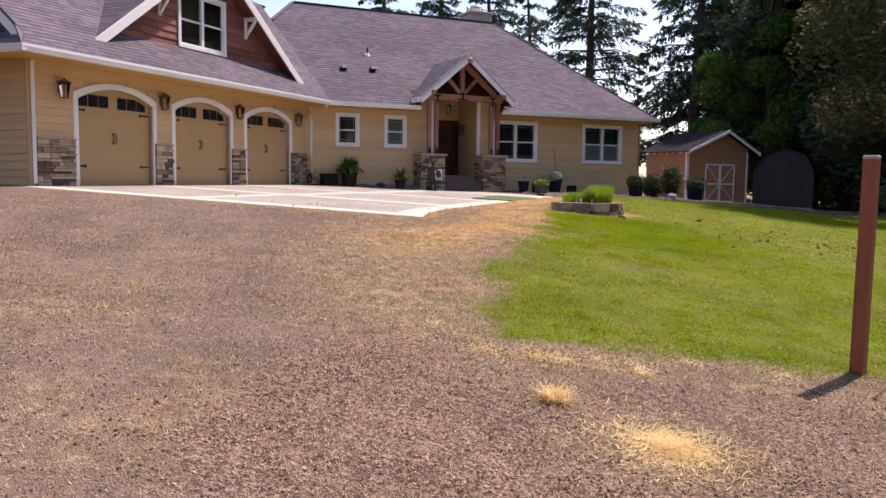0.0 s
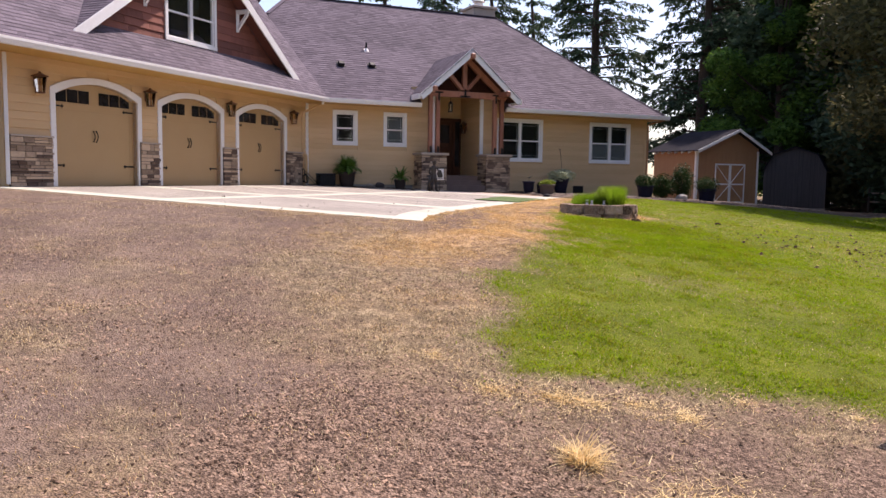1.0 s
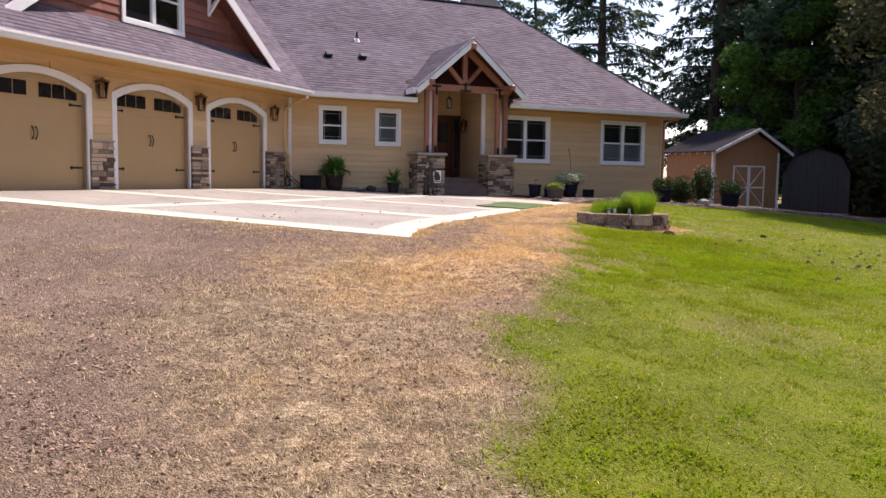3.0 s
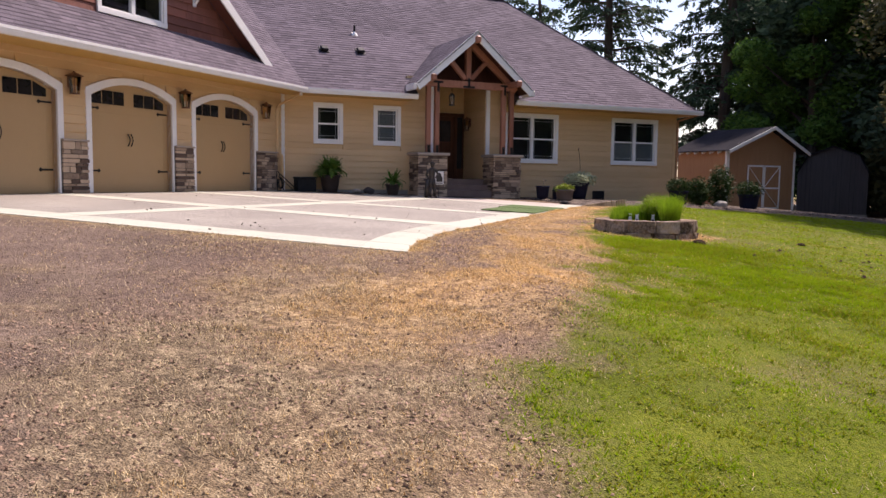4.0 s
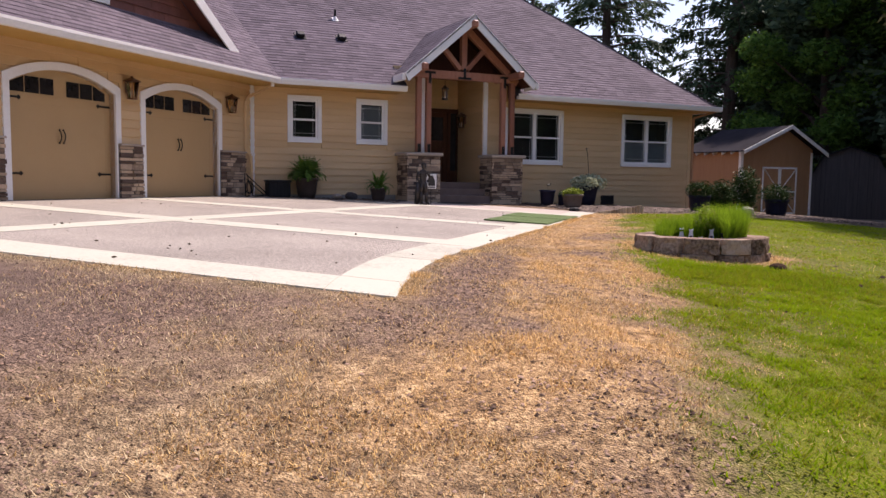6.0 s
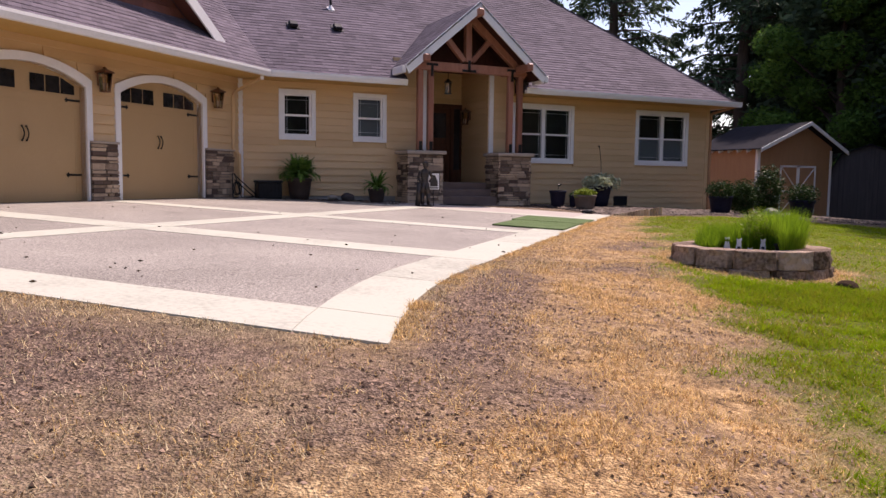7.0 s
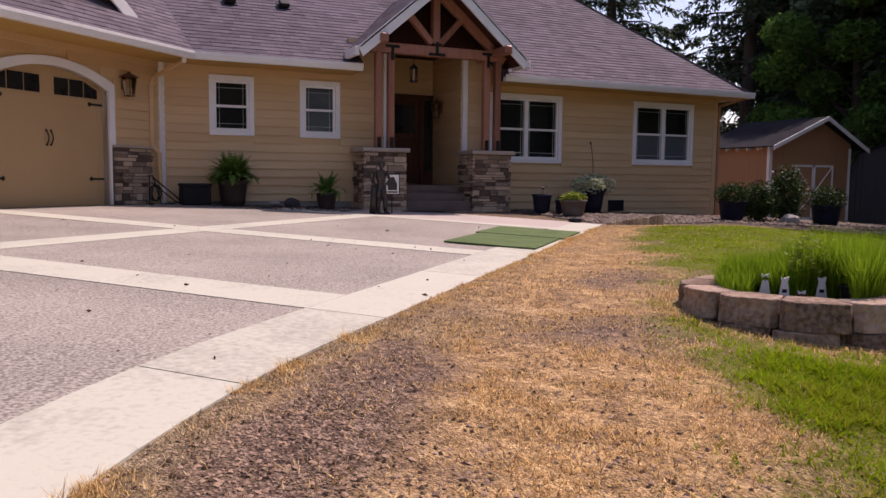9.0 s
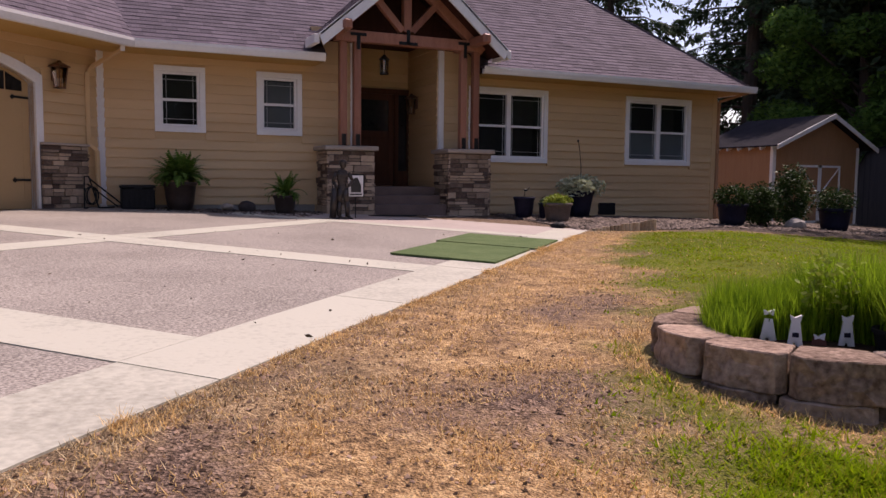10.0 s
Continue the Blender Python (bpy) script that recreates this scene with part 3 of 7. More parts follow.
def main_wall():
    x0, x1, z0, z1 = CORNER.x - 0.05, RIGHT_X, -0.62, 2.86
    bm = bmesh.new()
    cols = [x0]
    solids = []
    for a, b, c, d, _ in MAIN_WINDOWS[:2]:
        solids += [(cols[-1], a, z0, z1), (a, b, z0, c), (a, b, d, z1)]
        cols.append(b)
    solids += [(cols[-1], RECESS[0], z0, z1), (RECESS[0], RECESS[1], 3.5, z1 + 1.2), (RECESS[0] - 0.9, RECESS[0], z1, z1 + 0.7), (RECESS[1], RECESS[1] + 0.8, z1, z1 + 0.7)]
    cols.append(RECESS[1])
    for a, b, c, d, _ in MAIN_WINDOWS[2:]:
        solids += [(cols[-1], a, z0, z1), (a, b, z0, c), (a, b, d, z1)]
        cols.append(b)
    solids.append((cols[-1], x1, z0, z1))
    for a, b, c, d in solids:
        box(bm, a, b, 0, 0.18, c, d, MAIN)
    box(bm, x1 - 0.18, x1, 0.18, 11.0, z0, z1, MAIN)
    box(bm, x0 - 1.0, x1, 10.8, 11.0, z0, z1, MAIN)
    wall = part("wall", bm, SIDING, house)
    win = [(a, b, c, d) for a, b, c, d, _ in MAIN_WINDOWS]

    def holes(lo, hi):
        out = [(a, b) for a, b, c, d in win if lo < d and hi > c]
        return out + [RECESS]

    lap_siding(wall, MAIN, CORNER.x + 0.01, 16.6, 0.03, 2.83, holes, PLANKS)
    lap_siding(wall, MAIN, 16.6, RIGHT_X - 0.11, -0.47, 2.83, holes, PLANKS)
    side = Matrix.Translation((RIGHT_X, WALL_Y, 0)) @ Matrix.Rotation(radians(90), 4, "Z")
    lap_siding(wall, side, 0.1, 11.0, -0.47, 2.83, lambda a, b: [], PLANKS)
    bm = bmesh.new()
    box(bm, CORNER.x, 13.0, -0.012, 0.0, -0.6, 0.028, MAIN)
    part("foundation", bm, FOUNDATION, house, "grey concrete foundation strip")
    bm = bmesh.new()
    box(bm, -0.17, -0.005, -0.045, 0.0, -0.02, SOFFIT_Z, WING, 0.004)
    part("corner_board", bm, WHITE, house, "white corner board")
    bm = bmesh.new()
    box(bm, RIGHT_X - 0.11, RIGHT_X + 0.03, -0.035, 0.10, -0.5, 2.82, MAIN, 0.004)
    part("corner_board", bm, SIDING, house, "tan corner board")


def arch(u0, u1, side, crown, seg=18):
    """Points of a flat arch from (u0, side) over (mid, crown) to (u1, side)."""
    h, half = crown - side, (u1 - u0) / 2
    r = (half * half + h * h) / (2 * h)
    a = math.asin(half / r)
    mid = (u0 + u1) / 2
    return [(mid + r * math.sin(-a + 2 * a * i / seg), crown - r + r * math.cos(-a + 2 * a * i / seg)) for i in range(seg + 1)]


OUT_SIDE, OUT_CROWN, IN_SIDE, IN_CROWN, CASING = 2.18, 2.50, 2.05, 2.355, 0.135


def wing_wall():
    bm = bmesh.new()
    x = -WING_END
    for u0, u1 in GARAGES[::-1]:
        a, b = -u1 + CASING, -u0 - CASING
        box(bm, x, a, 0, 0.22, -0.4, 2.86, WING)
        curve = arch(a, b, IN_SIDE, IN_CROWN)
        for (xa, za), (xb, zb) in zip(curve, curve[1:]):
            slab_prism(bm, [(xa, za), (xb, zb), (xb, 2.86), (xa, 2.86)], 0.22, WING)
        x = b
    box(bm, x, 0.05, 0, 0.22, -0.4, 2.86, WING)
    box(bm, -WING_END, -WING_END + 0.2, 0.22, 9.0, -0.4, 2.86, WING)
    box(bm, -WING_END, 1.0, 8.8, 9.0, -0.4, 2.86, WING)
    wall = part("wall", bm, SIDING, house)

    def holes(lo, hi):
        out = []
        for u0, u1 in GARAGES:
            a, b = -u1, -u0
            if lo < OUT_SIDE:
                out.append((a, b))
            elif lo < OUT_CROWN:
                pts = [p for p in arch(a, b, OUT_SIDE, OUT_CROWN, 60) if p[1] > lo]
                if pts:
                    out.append((pts[0][0], pts[-1][0]))
        return out

    lap_siding(wall, WING, -WING_END + 0.1, -0.17, 0.02, 2.83, holes, PLANKS)
    end = WING @ Matrix.Translation((-WING_END, 9.0, 0)) @ Matrix.Rotation(radians(-90), 4, "Z")
    lap_siding(wall, end, 0.0, 8.9, 0.02, 2.83, lambda a, b: [(4.6, 7.3)] if a < OUT_SIDE else [], PLANKS)
    bm = bmesh.new()
    box(bm, -WING_END - 0.03, -WING_END + 0.11, -0.035, 0.08, 0.0, SOFFIT_Z, WING, 0.004)
    part("corner_board", bm, SIDING, house, "tan corner board")


def roof_plane(name, origin, along, up, length, left, right, mat, parent, course=0.145, tab=0.24, seed=1, label="", singles=None):
    """Overlapping shingle tabs on a slope; left and right give its bounds at a height up the slope."""
    rng = np.random.default_rng(seed)
    origin, along, up = (np.array(v, float) for v in (origin, along, up))
    nor = np.cross(along, up)
    if nor[2] < 0:
        nor = -nor
    V, F = [], []
    rows = int(length / course) + 1
    for k in range(rows):
        r0, r1 = k * course, min((k + 1) * course + 0.02, length)
        if r1 - r0 < 0.03:
            continue
        l0, l1, h0, h1 = left(r0), left(r1), right(r0), right(r1)
        if h0 - l0 < 0.02:
            continue
        count = max(1, int((h0 - l0) / tab))
        cut = np.linspace(0, 1, count + 1)
        cut[1:-1] += rng.uniform(-0.35, 0.35, count - 1) / count
        for a, b in zip(cut, cut[1:]):
            lift = 0.009 + rng.uniform(0, 0.006)
            p = []
            for t, rr, hh in ((a, r0, lift), (b, r0, lift), (b, r1, 0.002), (a, r1, 0.002)):
                s = (l0 + (h0 - l0) * t) if rr == r0 else (l1 + (max(h1, l1) - l1) * t)
                p.append(origin + along * s + up * rr + nor * hh)
            if singles:
                ob = new("shingle", singles)
                ob.parent = parent
                q, run, rise = p[0], p[1] - p[0], p[3] - p[0]
                rise = rise - run * (rise @ run) / (run @ run) - nor * (rise @ nor)
                ob.matrix_basis = Matrix([(*(run[i] * 0.985, rise[i], nor[i] * lift / 0.01),) + (q[i] - nor[i] * lift,) for i in range(3)] + [(0, 0, 0, 1)])
                continue
            p += [p[0] - nor * lift, p[1] - nor * lift]
            i = len(V)
            V += p
            F += [(i, i + 1, i + 2, i + 3), (i + 4, i + 5, i + 1, i)]
    ob = None
    if V:
        ob = raw(name, V, F, mat, parent, label)
        ob.data.shade_flat()
        ob["kind"] = "stuff"
    bm = bmesh.new()
    steps = [length * i / 8 for i in range(9)]
    prev = None
    for r in steps:
        a, b = origin + along * left(r) + up * r - nor * 0.004, origin + along * max(right(r), left(r) + 0.001) + up * r - nor * 0.004
        row = [bm.verts.new(a), bm.verts.new(b), bm.verts.new(b - nor * 0.03), bm.verts.new(a - nor * 0.03)]
        if prev:
            bm.faces.new((prev[0], prev[1], row[1], row[0]))
            bm.faces.new((prev[3], row[3], row[2], prev[2]))
            bm.faces.new((prev[0], row[0], row[3], prev[3]))
            bm.faces.new((prev[1], prev[2], row[2], row[1]))
        prev = row
    return ob, part("roof_deck", bm, mat, parent)


def shingle_mesh():
    """One tab, 1 by 1, thick at its lower edge."""
    bm = bmesh.new()
    v = [bm.verts.new(c) for c in ((0, 0, 0.01), (1, 0, 0.01), (1, 1, 0.002), (0, 1, 0.002), (0, 0, 0), (1, 0, 0), (1, 1, 0), (0, 1, 0))]
    for f in ((0, 1, 2, 3), (4, 5, 1, 0), (5, 6, 2, 1), (7, 4, 0, 3), (6, 7, 3, 2), (7, 6, 5, 4)):
        bm.faces.new([v[i] for i in f])
    bmesh.ops.recalc_face_normals(bm, faces=bm.faces)
    me = bpy.data.meshes.new("shingle")
    bm.to_mesh(me)
    bm.free()
    me.materials.append(SHINGLE)
    return me


def lin(x0, y0, x1, y1):
    return lambda r: y0 + (y1 - y0) * (r - x0) / (x1 - x0)


def build_roof():
    roof = new("roof")
    roof.parent = house
    roof["label"] = "grey-brown asphalt shingle roof"
    k = math.hypot(1, SLOPE)
    full = (RIDGE_Y - EAVE_Y) * k
    ex = 9.35
    brk = (33.2 - EAVE_Y) * k
    left = lambda r: ex + (8.57 - ex) * r / brk if r < brk else 8.57 + (9.77 - 8.57) * (r - brk) / (full - brk)
    # the lowest courses stop at the porch
    tab_mesh = shingle_mesh()
    right, up = lin(0, EAVE_X, full, RIDGE_X), (0, 1 / k, SLOPE / k)
    low = 0.145 * math.ceil(0.52 / SLOPE * k / 0.145)
    roof_plane("shingles", (0, EAVE_Y, EAVE_Z), (1, 0, 0), up, low, left, lambda r: 13.05, ROOF, roof, seed=2, singles=tab_mesh)
    roof_plane("shingles", (0, EAVE_Y, EAVE_Z), (1, 0, 0), up, low, lambda r: 16.35, right, ROOF, roof, seed=6, singles=tab_mesh)
    roof_plane("shingles", (0, EAVE_Y + low / k, EAVE_Z + low * SLOPE / k), (1, 0, 0), up, full - low, lambda r: left(r + low), lambda r: right(r + low), ROOF, roof, seed=7)
    ridge_z = EAVE_Z + SLOPE * (RIDGE_Y - EAVE_Y)
    # right hip, back and left closing slopes
    rs = (ridge_z - EAVE_Z) / (EAVE_X - RIDGE_X)
    kr = math.hypot(1, rs)
    roof_plane("shingles", (EAVE_X, 0, EAVE_Z), (0, 1, 0), (-1 / kr, 0, rs / kr), (EAVE_X - RIDGE_X) * kr, lin(0, EAVE_Y, (EAVE_X - RIDGE_X) * kr, RIDGE_Y), lin(0, 40.77, (EAVE_X - RIDGE_X) * kr, RIDGE_Y), ROOF, roof, course=0.3, tab=0.6, seed=3)
    bm = bmesh.new()
    v = [bm.verts.new(p) for p in ((9.77, RIDGE_Y, ridge_z), (RIDGE_X, RIDGE_Y, ridge_z), (EAVE_X, 40.77, EAVE_Z), (4.0, 40.77, EAVE_Z), (8.57, 33.2, EAVE_Z + SLOPE * (33.2 - EAVE_Y)))]
    bm.faces.new(v[:4])
    bm.faces.new((v[0], v[3], v[4]))
    part("back_slope", bm, ROOF, roof)
    # ridge and hip caps
    bm = bmesh.new()
    beam(bm, (9.77, RIDGE_Y, ridge_z + 0.01), (RIDGE_X, RIDGE_Y, ridge_z + 0.01), 0.24, 0.03)
    beam(bm, (EAVE_X, EAVE_Y, EAVE_Z + 0.01), (RIDGE_X, RIDGE_Y, ridge_z + 0.01), 0.16, 0.02)
    beam(bm, (8.57, 33.2, EAVE_Z + SLOPE * (33.2 - EAVE_Y) + 0.01), (9.77, RIDGE_Y, ridge_z + 0.01), 0.2, 0.03)
    part("ridge_cap", bm, ROOF, roof)
    # wing slope, in the wing's own frame (x = -u, y = -n)
    kw = math.hypot(1, WING_SLOPE)
    rise = 5.0
    wl = rise * kw
    o = WING @ Vector((0, -EAVE_N, EAVE_Z))
    al = WING.to_3x3() @ Vector((1, 0, 0))
    upv = WING.to_3x3() @ Vector((0, 1 / kw, WING_SLOPE / kw))

    def valley(r):
        n = EAVE_N - r / kw
        y = EAVE_Y + WING_SLOPE / SLOPE * (EAVE_N - n)
        x = CORNER.x + (n + cw * (y - CORNER.y)) / sw
        return -to_wing(x, y)[0]

    roof_plane("shingles", o, al, upv, wl, lambda r: max(-WING_END - EAVE_N, min(r / kw - WING_END - EAVE_N, -WING_END - END_OUT)), valley, ROOF, roof, seed=4)
    zr = EAVE_Z + WING_SLOPE * rise
    oe = WING @ Vector((-WING_END - EAVE_N, 0, EAVE_Z))
    roof_plane("shingles", oe, WING.to_3x3() @ Vector((0, 1, 0)), WING.to_3x3() @ Vector((1 / kw, 0, WING_SLOPE / kw)), (EAVE_N + 0.05) * kw, lin(0, -EAVE_N, wl, rise - EAVE_N), lin(0, 9.6, wl, 4.4), ROOF, roof, seed=5)
    bm = bmesh.new()
    pts = [(-WING_END - END_OUT, rise - EAVE_N, zr), (3.2, rise - EAVE_N, zr), (3.2, 9.6, EAVE_Z), (-WING_END - END_OUT, 9.6, EAVE_Z)]
    bm.faces.new([bm.verts.new(WING @ Vector(p)) for p in pts])
    part("back_slope", bm, ROOF, roof)
    bm = bmesh.new()
    beam(bm, WING @ Vector((-WING_END - END_OUT, rise - EAVE_N, zr + 0.01)), WING @ Vector((1.2, rise - EAVE_N, zr + 0.01)), 0.22, 0.03)
    part("ridge_cap", bm, ROOF, roof)
    # gutters and soffits

    def gutter(a, b, out):
        """A squared gutter run from a to b, with out pointing away from the house."""
        bm = bmesh.new()
        prof = [(-0.02, -0.135), (0.075, -0.135), (0.085, -0.115), (0.11, -0.04), (0.11, 0.012), (0.095, 0.012), (0.095, -0.05), (-0.02, -0.04)]
        rows = [[bm.verts.new((p[0] + out[0] * h, p[1] + out[1] * h, EAVE_Z + v)) for h, v in prof] for p in (a, b)]
        for i in range(len(prof)):
            j = (i + 1) % len(prof)
            bm.faces.new((rows[0][i], rows[0][j], rows[1][j], rows[1][i]))
        bm.faces.new(rows[0][::-1])
        bm.faces.new(rows[1])
        bmesh.ops.recalc_face_normals(bm, faces=bm.faces)
        part("gutter", bm, GUTTER, roof, "white metal gutter")

    nv = WING.to_3x3() @ Vector((0, -1, 0))
    wa = from_wing(WING_END + EAVE_N + 0.1, EAVE_N)
    gutter((9.62, EAVE_Y), (13.0, EAVE_Y), (0, -1))
    gutter((16.4, EAVE_Y), (EAVE_X + 0.1, EAVE_Y), (0, -1))
    gutter(wa, (9.575, EAVE_Y + 0.003), (nv.x, nv.y))
    ev = WING.to_3x3() @ Vector((-1, 0, 0))
    gutter(from_wing(WING_END + EAVE_N, EAVE_N + 0.1), from_wing(WING_END + EAVE_N, -9.6), (ev.x, ev.y))
    gutter((EAVE_X, EAVE_Y - 0.1), (EAVE_X, 40.7), (1, 0))
    bm = bmesh.new()
    box(bm, 9.0, 13.0, EAVE_Y, WALL_Y + 0.1, SOFFIT_Z, SOFFIT_Z + 0.02)
    box(bm, 16.45, EAVE_X, EAVE_Y, WALL_Y + 0.1, SOFFIT_Z, SOFFIT_Z + 0.02)
    box(bm, RIGHT_X, EAVE_X, WALL_Y + 0.1, 40.5, SOFFIT_Z, SOFFIT_Z + 0.02)
    part("soffit", bm, SOFFIT, roof, "tan painted soffit")
    bm = bmesh.new()
    box(bm, -WING_END - EAVE_N, -0.2, -EAVE_N, 0.1, SOFFIT_Z + 0.004, SOFFIT_Z + 0.024, WING)
    box(bm, -WING_END - EAVE_N, -WING_END, 0.1, 9.5, SOFFIT_Z + 0.004, SOFFIT_Z + 0.024, WING)
    part("soffit", bm, SOFFIT, roof, "tan painted soffit")
    # roof vents
    for x, y in ((10.62, 30.37), (11.81, 30.42)):
        z = EAVE_Z + SLOPE * (y - EAVE_Y)
        bm = bmesh.new()
        m = Matrix.Translation((x, y, z)) @ Matrix.Rotation(math.atan(SLOPE), 4, "X")
        box(bm, -0.15, 0.15, -0.13, 0.2, 0.0, 0.025, m, 0.004)
        box(bm, -0.11, 0.11, -0.10, 0.12, 0.025, 0.13, m, 0.02)
        part("roof_vent", bm, IRON, roof, "black metal roof vent")
    bm = bmesh.new()
    x, y = 11.91, 31.36
    z = EAVE_Z + SLOPE * (y - EAVE_Y)
    rod(bm, (x, y, z - 0.05), (x, y, z + 0.3), 0.035, 0.035, 12)
    pipe = part("vent_pipe", bm, IRON, roof, "black plumbing vent pipe")
    bm = bmesh.new()
    m = Matrix.Translation((x, y, z + 0.015)) @ Matrix.Rotation(math.atan(SLOPE), 4, "X")
    box(bm, -0.09, 0.09, -0.10, 0.10, -0.004, 0.012, m, 0.003)
    rod(bm, (x, y, z), (x, y, z + 0.1), 0.075, 0.04, 12)
    part("flashing", bm, WHITE, pipe, "pale metal flashing")
    bm = bmesh.new()
    box(bm, 18.2, 19.3, 35.0, 36.2, 6.2, 7.93, None, 0.02)
    box(bm, 18.13, 19.37, 34.93, 36.27, 7.93, 8.05, None, 0.02)
    ch = part("chimney", bm, CAP, roof, "tan masonry chimney behind the ridge")
    bm = bmesh.new()
    rod(bm, (18.75, 35.6, 8.05), (18.75, 35.6, 8.28), 0.2, 0.2, 16)
    rod(bm, (18.75, 35.6, 8.34), (18.75, 35.6, 8.40), 0.3, 0.26, 16)
    for i in range(4):
        a = i * math.pi / 2
        rod(bm, (18.75 + 0.18 * math.cos(a), 35.6 + 0.18 * math.sin(a), 8.26), (18.75 + 0.2 * math.cos(a), 35.6 + 0.2 * math.sin(a), 8.36), 0.015, 0.015, 6)
    part("chimney_cap", bm, GUTTER, ch, "galvanised metal flue cap")


def window(m, x0, x1, z0, z1, lights, parent, slats, prairie=True, name="window"):
    """A trimmed double-hung window, one or two lights wide, in the wall frame m."""
    w = new(name)
    w.parent = parent
    bm = bmesh.new()
    t = 0.105
    box(bm, x0, x1, -0.045, 0.0, z1 - t, z1, m, 0.004)
    box(bm, x0, x1, -0.052, 0.0, z0, z0 + t, m, 0.004)
    box(bm, x0, x0 + t, -0.042, 0.0, z0 + t, z1 - t, m, 0.004)
    box(bm, x1 - t, x1, -0.042, 0.0, z0 + t, z1 - t, m, 0.004)
    part("trim", bm, WHITE, w, "white painted trim boards")
    a0, a1, b0, b1 = x0 + t, x1 - t, z0 + t, z1 - t
    bm = bmesh.new()
    f = 0.045
    for s, e in ((a0, a0 + f), (a1 - f, a1)):
        box(bm, s, e, -0.005, 0.07, b0, b1, m)
    box(bm, a0 + f, a1 - f, -0.004, 0.069, b0, b0 + f, m)
    box(bm, a0 + f, a1 - f, -0.004, 0.069, b1 - f, b1, m)
    mid = b0 + (b1 - b0) * 0.49
    edges = [(a0 + f, a1 - f)]
    if lights == 2:
        c = (a0 + a1) / 2
        box(bm, c - 0.055, c + 0.055, -0.02, 0.07, b0 + f, b1 - f, m)
        edges = [(a0 + f, c - 0.055), (c + 0.055, a1 - f)]
    for s, e in edges:
        box(bm, s, e, 0.005, 0.06, mid - 0.025, mid + 0.025, m)
    part("window_frame", bm, WHITE, w, "white vinyl sash frame")
    for s, e in edges:
        for lo, hi in ((b0 + f, mid - 0.025), (mid + 0.025, b1 - f)):
            bm = bmesh.new()
            box(bm, s, e, 0.030, 0.036, lo, hi, m)
            pane = part("pane", bm, GLASS, w)
            pane.visible_shadow = False
            if prairie:
                bm = bmesh.new()
                g = 0.095
                top = hi > mid + 0.1
                for xx in (s + 0.065, e - 0.065):
                    box(bm, xx - 0.0045, xx + 0.0045, 0.040, 0.046, lo, hi, m)
                zz = hi - g if top else lo + g
                box(bm, s, e, 0.040, 0.046, zz - 0.0045, zz + 0.0045, m)
                part("grille", bm, WHITE, pane, "thin white prairie grille")
    # shallow box added behind the panes, coloured as room shade
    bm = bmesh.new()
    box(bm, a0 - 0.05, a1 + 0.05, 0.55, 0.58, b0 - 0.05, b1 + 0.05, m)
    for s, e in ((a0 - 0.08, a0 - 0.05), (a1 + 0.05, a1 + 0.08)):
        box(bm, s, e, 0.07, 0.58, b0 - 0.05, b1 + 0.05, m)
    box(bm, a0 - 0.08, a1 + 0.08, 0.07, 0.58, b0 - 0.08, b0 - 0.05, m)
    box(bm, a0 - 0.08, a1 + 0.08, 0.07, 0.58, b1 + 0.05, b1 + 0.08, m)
    part("room_shade_box", bm, ROOM_SHADE, w)
    # slats from the sill up; in the right window they imitate reflected sky
    if slats:
        bm = bmesh.new()
        z = b0 + 0.02
        lim = b0 + (b1 - b0) * slats
        while z < lim:
            box(bm, a0 + 0.04, a1 - 0.04, 0.075, 0.095, z, z + 0.038, m)
            z += 0.042
        part("slats", bm, PALE_SLATS, w, "pale slats for a blind and for sky reflected in lower panes")


